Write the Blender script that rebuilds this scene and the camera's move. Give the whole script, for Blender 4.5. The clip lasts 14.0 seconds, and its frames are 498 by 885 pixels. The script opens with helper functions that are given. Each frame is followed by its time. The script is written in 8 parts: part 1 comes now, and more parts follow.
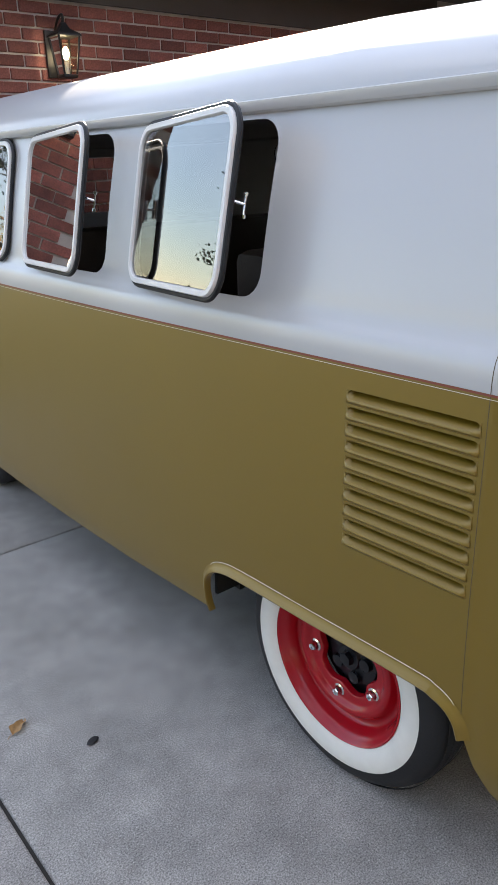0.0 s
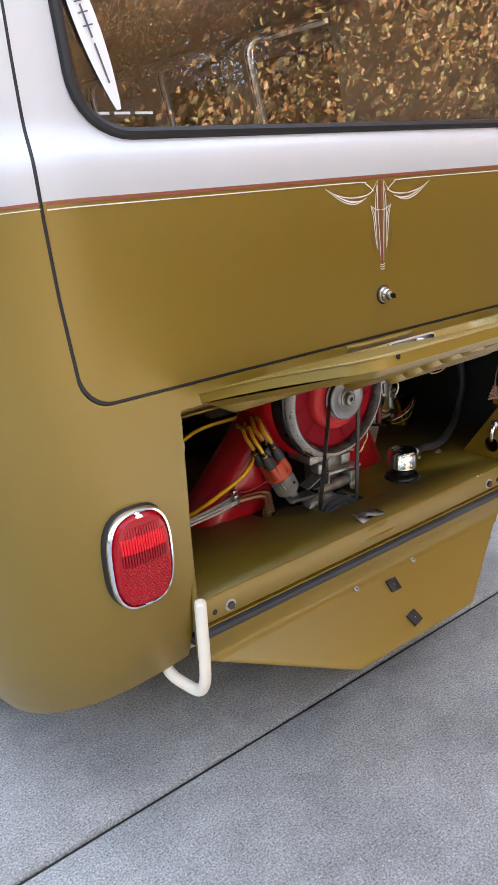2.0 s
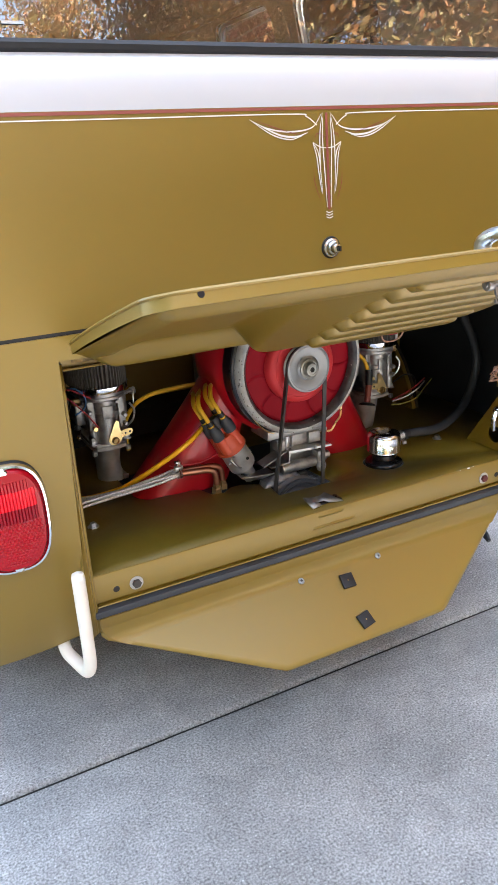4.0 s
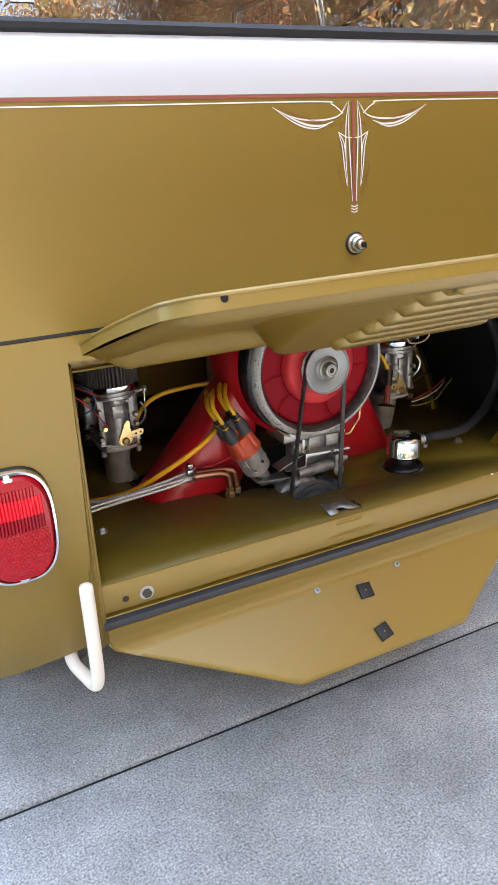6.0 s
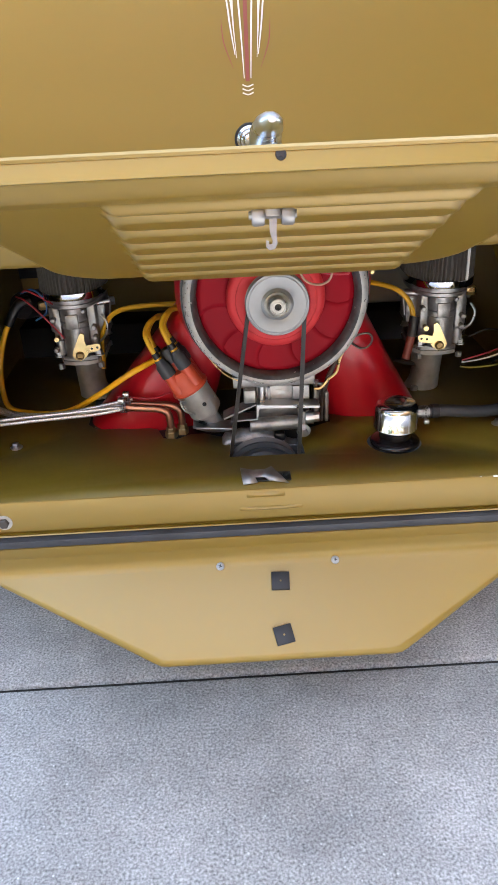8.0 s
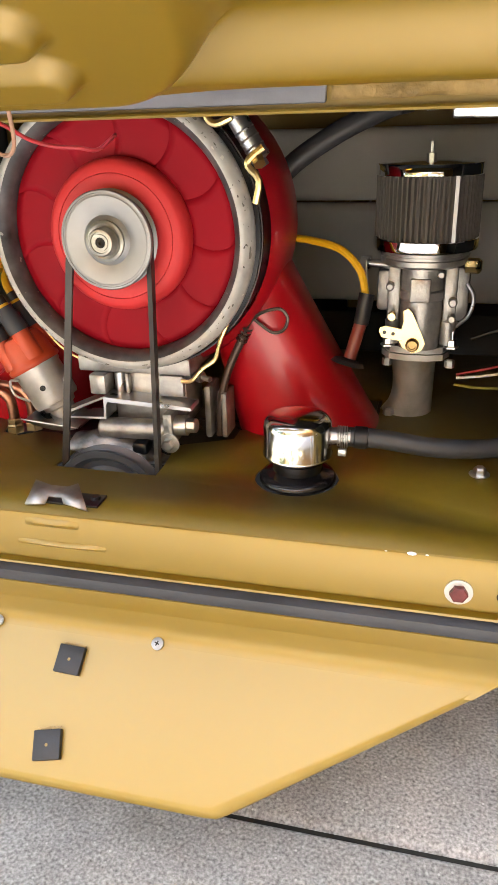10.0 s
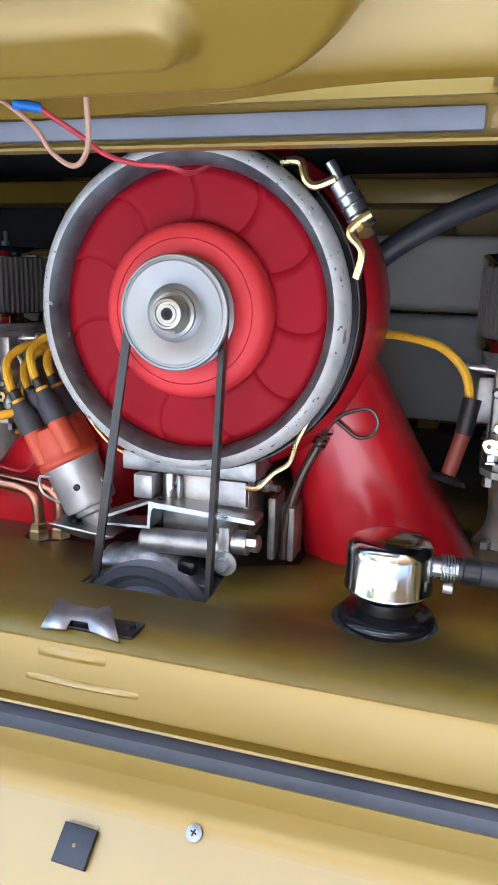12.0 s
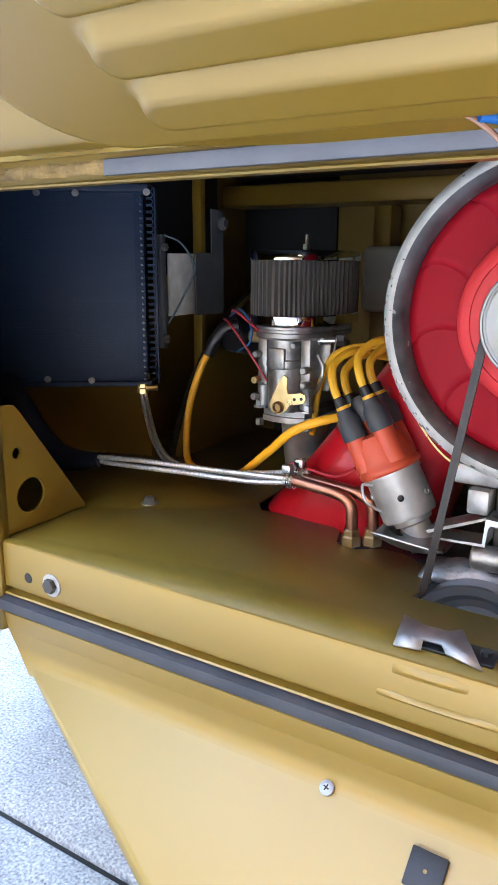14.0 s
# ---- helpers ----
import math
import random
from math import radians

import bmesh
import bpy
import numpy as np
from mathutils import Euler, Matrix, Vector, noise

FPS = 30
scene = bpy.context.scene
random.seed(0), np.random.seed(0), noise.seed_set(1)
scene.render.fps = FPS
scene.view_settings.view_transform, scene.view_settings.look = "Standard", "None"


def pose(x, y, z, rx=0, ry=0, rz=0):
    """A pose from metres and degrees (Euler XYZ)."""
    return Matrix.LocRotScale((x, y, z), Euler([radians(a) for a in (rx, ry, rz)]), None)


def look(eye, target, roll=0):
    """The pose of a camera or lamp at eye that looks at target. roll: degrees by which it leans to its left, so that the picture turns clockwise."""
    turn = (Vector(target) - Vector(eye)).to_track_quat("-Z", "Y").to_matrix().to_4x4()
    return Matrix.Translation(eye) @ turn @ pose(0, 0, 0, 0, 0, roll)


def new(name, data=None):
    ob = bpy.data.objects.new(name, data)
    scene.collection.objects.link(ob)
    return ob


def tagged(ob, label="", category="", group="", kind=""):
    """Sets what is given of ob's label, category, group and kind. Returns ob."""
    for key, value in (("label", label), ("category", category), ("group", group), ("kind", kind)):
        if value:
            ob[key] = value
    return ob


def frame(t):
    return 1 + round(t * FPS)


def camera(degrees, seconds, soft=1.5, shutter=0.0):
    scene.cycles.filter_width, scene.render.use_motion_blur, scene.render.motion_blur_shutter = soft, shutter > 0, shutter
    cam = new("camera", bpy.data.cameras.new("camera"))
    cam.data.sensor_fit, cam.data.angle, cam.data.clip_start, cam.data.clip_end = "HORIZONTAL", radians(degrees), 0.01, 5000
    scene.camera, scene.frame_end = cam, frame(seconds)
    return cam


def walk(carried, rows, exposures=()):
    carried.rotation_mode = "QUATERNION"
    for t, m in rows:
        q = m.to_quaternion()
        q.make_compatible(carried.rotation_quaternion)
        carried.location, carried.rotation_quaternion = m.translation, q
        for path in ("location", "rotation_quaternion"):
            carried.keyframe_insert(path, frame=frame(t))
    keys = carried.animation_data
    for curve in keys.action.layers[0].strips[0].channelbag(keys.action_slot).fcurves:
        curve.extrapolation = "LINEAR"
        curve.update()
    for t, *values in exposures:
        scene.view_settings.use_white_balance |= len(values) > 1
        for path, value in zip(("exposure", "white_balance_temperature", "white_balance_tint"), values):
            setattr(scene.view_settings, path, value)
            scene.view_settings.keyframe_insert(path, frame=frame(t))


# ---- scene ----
cam = camera(37.5, 14.0)
PATH = [
    (0, (-1.796, -0.281, 1.427), (-0.623, 1.174, 0.717), -1.8),
    (0.5, (-1.634, -0.492, 1.343), (-0.244, 0.848, 0.822), -2.0),
    (1, (-1.463, -0.695, 1.253), (-0.078, 0.666, 0.772), -2.9),
    (1.5, (-1.216, -0.819, 1.149), (0.065, 0.594, 0.548), -2.9),
    (2, (-1.003, -0.925, 1.094), (0.101, 0.592, 0.401), -3.8),
    (2.5, (-0.833, -1.037, 1.052), (0.103, 0.59, 0.361), -4.3),
    (2.7, (-0.776, -1.038, 1.014), (0.1, 0.624, 0.329), -4.6),
    (4.8, (-0.634, -0.987, 0.985), (0.189, 0.685, 0.26), -3.1),
    (5, (-0.623, -0.988, 0.979), (0.213, 0.677, 0.252), -2.8),
    (5.5, (-0.62, -0.989, 0.981), (0.219, 0.669, 0.242), -2.6),
    (6, (-0.649, -0.943, 1.003), (0.155, 0.734, 0.268), -2.8),
    (6.5, (-0.625, -0.942, 1.056), (0.096, 0.772, 0.318), -3.3),
    (7, (-0.461, -0.96, 1.016), (0.075, 0.804, 0.24), -3.0),
    (7.5, (-0.259, -0.946, 0.984), (0.022, 0.844, 0.137), -2.3),
    (8, (-0.035, -0.879, 0.947), (0.002, 0.894, 0.022), -2.6),
    (8.5, (0.165, -0.849, 0.91), (-0.025, 0.903, -0.035), -2.9),
    (9, (0.308, -0.762, 0.849), (-0.11, 0.966, -0.067), -3.2),
    (9.2, (0.345, -0.708, 0.824), (-0.161, 1.003, -0.079), -3.7),
    (11.3, (0.337, -0.377, 0.654), (-0.054, 1.521, 0.161), 2.3),
    (11.5, (0.314, -0.392, 0.659), (-0.096, 1.51, 0.196), 2.1),
    (12, (0.265, -0.408, 0.666), (-0.289, 1.461, 0.219), 1.6),
    (12.5, (0.225, -0.412, 0.674), (-0.499, 1.394, 0.212), 1.3),
    (13, (0.189, -0.42, 0.673), (-0.699, 1.31, 0.206), 0.5),
    (13.5, (0.149, -0.434, 0.67), (-0.877, 1.218, 0.207), -0.3),
    (14, (0.141, -0.441, 0.68), (-0.88, 1.209, 0.194), 0.3),
]
EXPOSURES = [(0, 2.2, 6600, 14), (0.5, 2.23, 6400, 14), (1.0, 2.33, 6600, 14), (1.5, 2.78, 6500, 14), (2.5, 3.48, 6000, 10), (5, 3.62, 5950, 11), (6.5, 3.62, 5900, 10), (7.5, 3.70, 5850, 11), (8, 3.86, 5850, 12), (8.5, 3.88, 7400, 13), (9, 4.08, 7600, 12), (11.5, 4.62, 5200, 11), (12.5, 4.58, 4950, 9), (13, 4.60, 4850, 8), (14, 4.57, 5300, 11)]
walk(cam, [(t, look(eye, target, roll)) for t, eye, target, roll in PATH], EXPOSURES)

# ---- light ----
SUN_EL, SUN_AZ = 27.0, 35.0   # degrees; the low sun stands behind the house
world = bpy.data.worlds.new("sky")
scene.world = world
world.use_nodes = True
wn = world.node_tree.nodes
sky = wn.new("ShaderNodeTexSky")
sky.sky_type, sky.sun_disc = "NISHITA", False
sky.sun_elevation, sky.sun_rotation = radians(SUN_EL), radians(SUN_AZ)
sky.air_density, sky.dust_density, sky.ozone_density = 1.0, 0.1, 1.0
wn["Background"].inputs["Strength"].default_value = 0.08
# thin bright cloud over the blue
wl = world.node_tree.links
cloud_at, cloud, veil, lit, both = (wn.new(t) for t in ("ShaderNodeTexCoord", "ShaderNodeTexNoise", "ShaderNodeMapRange", "ShaderNodeMix", "ShaderNodeMix"))
cloud.inputs["Scale"].default_value, cloud.inputs["Detail"].default_value, cloud.inputs["Roughness"].default_value = 2.6, 5.0, 0.55
wl.new(cloud_at.outputs["Generated"], cloud.inputs["Vector"])
veil.inputs["From Min"].default_value, veil.inputs["From Max"].default_value = 0.40, 0.63
veil.inputs["To Min"].default_value, veil.inputs["To Max"].default_value = 0.25, 4.4
wl.new(cloud.outputs["Fac"], veil.inputs["Value"])
lit.data_type, lit.blend_type = "RGBA", "MULTIPLY"
lit.inputs["Factor"].default_value, lit.inputs["A"].default_value = 1.0, (1.0, 0.985, 0.96, 1)
# the cloud sheet brightens towards the zenith, as overcast does
up, rise, thick_up = (wn.new(t) for t in ("ShaderNodeSeparateXYZ", "ShaderNodeMapRange", "ShaderNodeMath"))
wl.new(cloud_at.outputs["Generated"], up.inputs[0])
wl.new(up.outputs["Z"], rise.inputs["Value"])
rise.inputs["To Min"].default_value, rise.inputs["To Max"].default_value = 0.25, 1.6
thick_up.operation = "MULTIPLY"
wl.new(veil.outputs[0], thick_up.inputs[0])
wl.new(rise.outputs[0], thick_up.inputs[1])
wl.new(thick_up.outputs[0], lit.inputs["B"])
both.data_type, both.blend_type = "RGBA", "ADD"
both.inputs["Factor"].default_value = 1.0
wl.new(sky.outputs[0], both.inputs["A"])
wl.new(lit.outputs["Result"], both.inputs["B"])
wl.new(both.outputs["Result"], wn["Background"].inputs["Color"])
sun = new("sun", bpy.data.lights.new("sun", "SUN"))
sun.data.energy, sun.data.angle, sun.data.color = 5.0, radians(0.6), (1.0, 0.9, 0.76)
sun_to = Vector((math.sin(radians(SUN_AZ)) * math.cos(radians(SUN_EL)), math.cos(radians(SUN_AZ)) * math.cos(radians(SUN_EL)), math.sin(radians(SUN_EL))))
sun.matrix_world = look(sun_to * 30, (0, 0, 0))


# ---- materials ----
def mat(name, color, rough=0.5, metal=0.0, grain=0.0, grain_scale=200.0, stain=0.0, stain_scale=4.0, bump=0.0, bump_scale=300.0,
        coat=0.0, transmission=0.0, ior=1.45, coat_rough=0.08, rand=0.0, coat_ior=1.5):
    """Principled material with grain and stains in colour, rough spots and fine relief, in object space metres."""
    m = bpy.data.materials.new(name)
    m.use_nodes = True
    nt = m.node_tree
    n, l = nt.nodes, nt.links
    b = n["Principled BSDF"]
    b.inputs["Roughness"].default_value = rough
    b.inputs["Metallic"].default_value = metal
    b.inputs["Coat Weight"].default_value = coat
    b.inputs["Coat Roughness"].default_value = coat_rough
    b.inputs["Coat IOR"].default_value = coat_ior
    b.inputs["Transmission Weight"].default_value = transmission
    b.inputs["IOR"].default_value = ior
    co = n.new("ShaderNodeTexCoord")
    col = n.new("ShaderNodeRGB")
    col.outputs[0].default_value = (*color, 1)
    out = col.outputs[0]

    def noise_fac(scale, detail, lo, hi):
        t = n.new("ShaderNodeTexNoise")
        t.inputs["Scale"].default_value, t.inputs["Detail"].default_value = scale, detail
        l.new(co.outputs["Object"], t.inputs["Vector"])
        r = n.new("ShaderNodeMapRange")
        r.inputs["From Min"].default_value, r.inputs["From Max"].default_value = 0.3, 0.7
        r.inputs["To Min"].default_value, r.inputs["To Max"].default_value = lo, hi
        r.clamp = False
        l.new(t.outputs["Fac"], r.inputs["Value"])
        return r.outputs[0], t.outputs["Fac"]

    def scaled(sock, fac):
        mx = n.new("ShaderNodeMix")
        mx.data_type, mx.blend_type = "RGBA", "MULTIPLY"
        mx.inputs["Factor"].default_value = 1.0
        l.new(sock, mx.inputs["A"])
        l.new(fac, mx.inputs["B"])
        return mx.outputs["Result"]

    if stain:
        f, raw = noise_fac(stain_scale, 6.0, 1 - stain, 1 + stain)
        out = scaled(out, f)
        rr = n.new("ShaderNodeMapRange")
        rr.inputs["To Min"].default_value, rr.inputs["To Max"].default_value = max(rough - 0.1, 0.02), min(rough + 0.1, 1)
        l.new(raw, rr.inputs["Value"])
        l.new(rr.outputs[0], b.inputs["Roughness"])
    if grain:
        f, raw = noise_fac(grain_scale, 3.0, 1 - grain, 1 + grain)
        out = scaled(out, f)
    if rand:
        oi = n.new("ShaderNodeObjectInfo")
        r = n.new("ShaderNodeMapRange")
        r.inputs["To Min"].default_value, r.inputs["To Max"].default_value = 1 - rand, 1 + rand
        l.new(oi.outputs["Random"], r.inputs["Value"])
        out = scaled(out, r.outputs[0])
        g = n.new("ShaderNodeNewGeometry")
        r = n.new("ShaderNodeMapRange")
        r.inputs["To Min"].default_value, r.inputs["To Max"].default_value = 1 - rand, 1 + rand
        l.new(g.outputs["Random Per Island"], r.inputs["Value"])
        out = scaled(out, r.outputs[0])
    l.new(out, b.inputs["Base Color"])
    if bump:
        t = n.new("ShaderNodeTexNoise")
        t.inputs["Scale"].default_value, t.inputs["Detail"].default_value = bump_scale, 4.0
        l.new(co.outputs["Object"], t.inputs["Vector"])
        bp = n.new("ShaderNodeBump")
        bp.inputs["Strength"].default_value, bp.inputs["Distance"].default_value = 1.0, bump
        l.new(t.outputs["Fac"], bp.inputs["Height"])
        l.new(bp.outputs[0], b.inputs["Normal"])
    return m


GOLD = mat("gold_satin_paint", (0.230, 0.143, 0.0045), 0.52, 0.40, ior=1.35, coat=1.0, coat_rough=0.40, coat_ior=1.56, stain=0.03, stain_scale=3)
# Darker copy of the gold: shade under the lid put into the colour.
GOLD_SHADED = mat("gold_engine_tin_paint", (0.170, 0.118, 0.0042), 0.60, 0.20, ior=1.35, coat=0.8, coat_rough=0.50, coat_ior=1.50, stain=0.08, stain_scale=14, grain=0.04, grain_scale=120)
WHITE = mat("white_satin_paint", (0.53, 0.53, 0.54), 0.35, coat=0.9, coat_rough=0.24, coat_ior=1.6, grain=0.012, grain_scale=2.5)
CREAM = mat("cream_pinstripe_paint", (0.78, 0.72, 0.62), 0.4)
STRIPE = mat("red_brown_pinstripe_paint", (0.27, 0.075, 0.055), 0.4)
RUBBER = mat("black_rubber", (0.012, 0.012, 0.014), 0.5, grain=0.2, grain_scale=60, bump=0.0002, bump_scale=400)
SEAL = mat("grey_rubber_seal", (0.036, 0.038, 0.044), 0.45, stain=0.2, stain_scale=20, bump=0.0002, bump_scale=200)
FOAM = mat("grey_foam_tape", (0.20, 0.205, 0.235), 0.8, stain=0.12, stain_scale=20, bump=0.0002, bump_scale=300)
GLUE = mat("dried_glue", (0.30, 0.20, 0.07), 0.6, stain=0.45, stain_scale=45, bump=0.006, bump_scale=60)
PALEZINC = mat("pale_zinc", (0.34, 0.36, 0.375), 0.42, 0.5, stain=0.15, stain_scale=200)
HOSE = mat("grey_rubber_hose", (0.035, 0.036, 0.040), 0.45, stain=0.2, stain_scale=30)
# Belt rubber colour is lightened to carry its sheen.
BELT = mat("worn_belt_rubber", (0.040, 0.037, 0.035), 0.42, stain=0.2, stain_scale=60)
CHROME = mat("chrome", (0.82, 0.83, 0.85), 0.06, 1.0)
STEEL = mat("zinc_plated_steel", (0.48, 0.49, 0.50), 0.3, 0.95, stain=0.08, stain_scale=40)
ALLOY = mat("cast_alloy", (0.34, 0.335, 0.33), 0.42, 0.8, stain=0.35, stain_scale=45, bump=0.0004, bump_scale=250)
DULL = mat("dull_alloy_sheet", (0.30, 0.295, 0.29), 0.42, 0.75, stain=0.35, stain_scale=40)
BRASS = mat("yellow_zinc", (0.75, 0.58, 0.27), 0.3, 1.0, stain=0.1, stain_scale=50)
COPPER = mat("copper_pipe", (0.42, 0.21, 0.14), 0.38, 1.0, stain=0.2, stain_scale=30)
RED = mat("red_gloss_paint", (0.42, 0.006, 0.014), 0.32, coat=0.3, stain=0.05, stain_scale=6)
# Hub red is lightened to stand for the light falling on it.
HUBRED = mat("worn_red_paint", (0.55, 0.028, 0.032), 0.6, stain=0.05, stain_scale=12)
WHEELRED = mat("red_wheel_enamel", (0.37, 0.0035, 0.011), 0.26, coat=0.15, coat_rough=0.12)
RING = mat("weathered_grey_paint", (0.40, 0.395, 0.38), 0.55, 0.0, stain=0.15, stain_scale=70, bump=0.0004, bump_scale=90)


def chipped(m, scale, at, under):
    """Paint worn through in small patches to what lies under it."""
    n, l = m.node_tree.nodes, m.node_tree.links
    b = n["Principled BSDF"]
    was = b.inputs["Base Color"].links[0].from_socket
    co, t, r, mx = (n.new(k) for k in ("ShaderNodeTexCoord", "ShaderNodeTexNoise", "ShaderNodeMapRange", "ShaderNodeMix"))
    t.inputs["Scale"].default_value, t.inputs["Detail"].default_value = scale, 5.0
    l.new(co.outputs["Object"], t.inputs["Vector"])
    r.inputs["From Min"].default_value, r.inputs["From Max"].default_value = at, at + 0.025
    l.new(t.outputs["Fac"], r.inputs["Value"])
    mx.data_type = "RGBA"
    mx.inputs["B"].default_value = (*under, 1)
    l.new(r.outputs[0], mx.inputs["Factor"])
    l.new(was, mx.inputs["A"])
    l.new(mx.outputs["Result"], b.inputs["Base Color"])


chipped(RING, 190.0, 0.66, (0.10, 0.092, 0.085))
chipped(RING, 110.0, 0.67, (0.58, 0.56, 0.51))
INNEREDGE = mat("worn_ring_edge", (0.085, 0.085, 0.09), 0.4, 0.3, stain=0.5, stain_scale=50)
chipped(INNEREDGE, 120.0, 0.68, (0.34, 0.33, 0.31))
ORANGE = mat("orange_bakelite", (0.46, 0.066, 0.026), 0.4, stain=0.1, stain_scale=30)
# Black of the board by the cooler; elsewhere it stands for shade.
BOARD_SHADE = mat("black_tar_board", (0.016, 0.017, 0.02), 0.6, stain=0.3, stain_scale=9, bump=0.0006, bump_scale=90)
PLASTIC = mat("black_plastic", (0.012, 0.012, 0.014), 0.38)
BLACK = mat("black_paint", (0.008, 0.009, 0.012), 0.3, stain=0.2, stain_scale=20)
COOLER = mat("black_anodised_fins", (0.013, 0.031, 0.078), 0.5, 0.0)
YELLOW = mat("yellow_silicone_cable", (0.64, 0.36, 0.012), 0.4, stain=0.08, stain_scale=30)
BRAID = mat("braided_steel", (0.60, 0.605, 0.61), 0.28, 0.65, grain=0.3, grain_scale=420, bump=0.0002, bump_scale=620)
NAVY = mat("navy_sleeve", (0.010, 0.014, 0.028), 0.5, stain=0.2, stain_scale=30)
MANIFOLD = mat("pale_cast_alloy", (0.46, 0.455, 0.44), 0.36, 0.4, stain=0.25, stain_scale=35, bump=0.0002, bump_scale=220)
REDWIRE = mat("red_wire", (0.35, 0.02, 0.03), 0.45)
BLUEWIRE = mat("blue_wire", (0.02, 0.09, 0.22), 0.45)
TANWIRE = mat("tan_wire", (0.34, 0.19, 0.13), 0.5)
GAUZE = mat("pleated_filter_gauze", (0.085, 0.075, 0.067), 0.8, grain=0.12, grain_scale=900)
TYRE = mat("tyre_rubber", (0.014, 0.014, 0.016), 0.6, stain=0.2, stain_scale=12, bump=0.0004, bump_scale=120)
WHITEWALL = mat("whitewall_rubber", (0.74, 0.72, 0.68), 0.5, stain=0.04, stain_scale=20)
DARK = mat("dark_underseal", (0.02, 0.018, 0.015), 0.8, stain=0.3, stain_scale=8)
LINER = mat("grey_headliner", (0.16, 0.15, 0.14), 0.9, stain=0.1)
PADDING = mat("pale_sound_padding", (0.50, 0.48, 0.45), 0.7, stain=0.15, stain_scale=6)
DECAL = mat("white_vinyl", (0.72, 0.72, 0.72), 0.4)
DECALINK = mat("grey_ink", (0.10, 0.10, 0.11), 0.5)
LENS = mat("red_lens", (0.34, 0.0015, 0.008), 0.24)
LENSBRIGHT = mat("bright_red_lens", (0.72, 0.006, 0.016), 0.25)
LENSDEEP = mat("deep_red_reflector", (0.24, 0.0015, 0.007), 0.25)
FANRED = mat("dull_red_paint", (0.25, 0.0020, 0.010), 0.6, ior=1.25, stain=0.08, stain_scale=10)
BARK = mat("bark", (0.10, 0.075, 0.055), 0.9, stain=0.3, stain_scale=6, bump=0.01, bump_scale=30)


def glass_mat(name, color, refl):
    """Thin window glass: clear with a mirror-like share of the light by its angle."""
    m = bpy.data.materials.new(name)
    m.use_nodes = True
    n, l = m.node_tree.nodes, m.node_tree.links
    n.remove(n["Principled BSDF"])
    tr, gl, mx, fr = (n.new(t) for t in ("ShaderNodeBsdfTransparent", "ShaderNodeBsdfGlossy", "ShaderNodeMixShader", "ShaderNodeFresnel"))
    tr.inputs["Color"].default_value = (*color, 1)
    gl.inputs["Roughness"].default_value = 0.0
    fr.inputs["IOR"].default_value = refl
    l.new(fr.outputs[0], mx.inputs["Fac"])
    l.new(tr.outputs[0], mx.inputs[1])
    l.new(gl.outputs[0], mx.inputs[2])
    l.new(mx.outputs[0], n["Material Output"].inputs["Surface"])
    return m


GLASS = glass_mat("window_glass", (0.55, 0.56, 0.55), 2.6)


def concrete_mat():
    m = mat("broomed_concrete", (0.300, 0.290, 0.275), 0.85, stain=0.20, stain_scale=4.5, grain=0.50, grain_scale=250, bump=0.0007, bump_scale=430)
    n, l = m.node_tree.nodes, m.node_tree.links
    b = n["Principled BSDF"]
    was = b.inputs["Base Color"].links[0].from_socket
    co = n.new("ShaderNodeTexCoord")
    # cloudy wear at hand's width
    cloudy, spread, worn = (n.new(k) for k in ("ShaderNodeTexNoise", "ShaderNodeMapRange", "ShaderNodeMix"))
    cloudy.inputs["Scale"].default_value, cloudy.inputs["Detail"].default_value, cloudy.inputs["Roughness"].default_value = 16.0, 9.0, 0.72
    l.new(co.outputs["Object"], cloudy.inputs["Vector"])
    spread.inputs["From Min"].default_value, spread.inputs["From Max"].default_value = 0.32, 0.68
    spread.inputs["To Min"].default_value, spread.inputs["To Max"].default_value = 0.85, 1.15
    l.new(cloudy.outputs["Fac"], spread.inputs["Value"])
    worn.data_type, worn.blend_type = "RGBA", "MULTIPLY"
    worn.inputs["Factor"].default_value = 1.0
    l.new(was, worn.inputs["A"])
    l.new(spread.outputs[0], worn.inputs["B"])
    was = worn.outputs["Result"]
    fleck = n.new("ShaderNodeTexVoronoi")
    fleck.inputs["Scale"].default_value = 150.0
    l.new(co.outputs["Object"], fleck.inputs["Vector"])
    ramp = n.new("ShaderNodeMapRange")
    ramp.inputs["From Min"].default_value, ramp.inputs["From Max"].default_value = 0.14, 0.30
    ramp.inputs["To Min"].default_value, ramp.inputs["To Max"].default_value = 1.0, 0.0
    l.new(fleck.outputs["Distance"], ramp.inputs["Value"])
    pick = n.new("ShaderNodeSeparateColor")
    l.new(fleck.outputs["Color"], pick.inputs[0])
    gate = n.new("ShaderNodeMath")
    gate.operation = "MULTIPLY"
    l.new(ramp.outputs[0], gate.inputs[0])
    l.new(pick.outputs[0], gate.inputs[1])
    tone = n.new("ShaderNodeMix")
    tone.data_type = "RGBA"
    tone.inputs["A"].default_value, tone.inputs["B"].default_value = (0.10, 0.095, 0.09, 1), (0.62, 0.61, 0.58, 1)
    l.new(pick.outputs[1], tone.inputs["Factor"])
    mx = n.new("ShaderNodeMix")
    mx.data_type = "RGBA"
    l.new(gate.outputs[0], mx.inputs["Factor"])
    l.new(was, mx.inputs["A"])
    l.new(tone.outputs["Result"], mx.inputs["B"])
    l.new(mx.outputs["Result"], b.inputs["Base Color"])
    return m


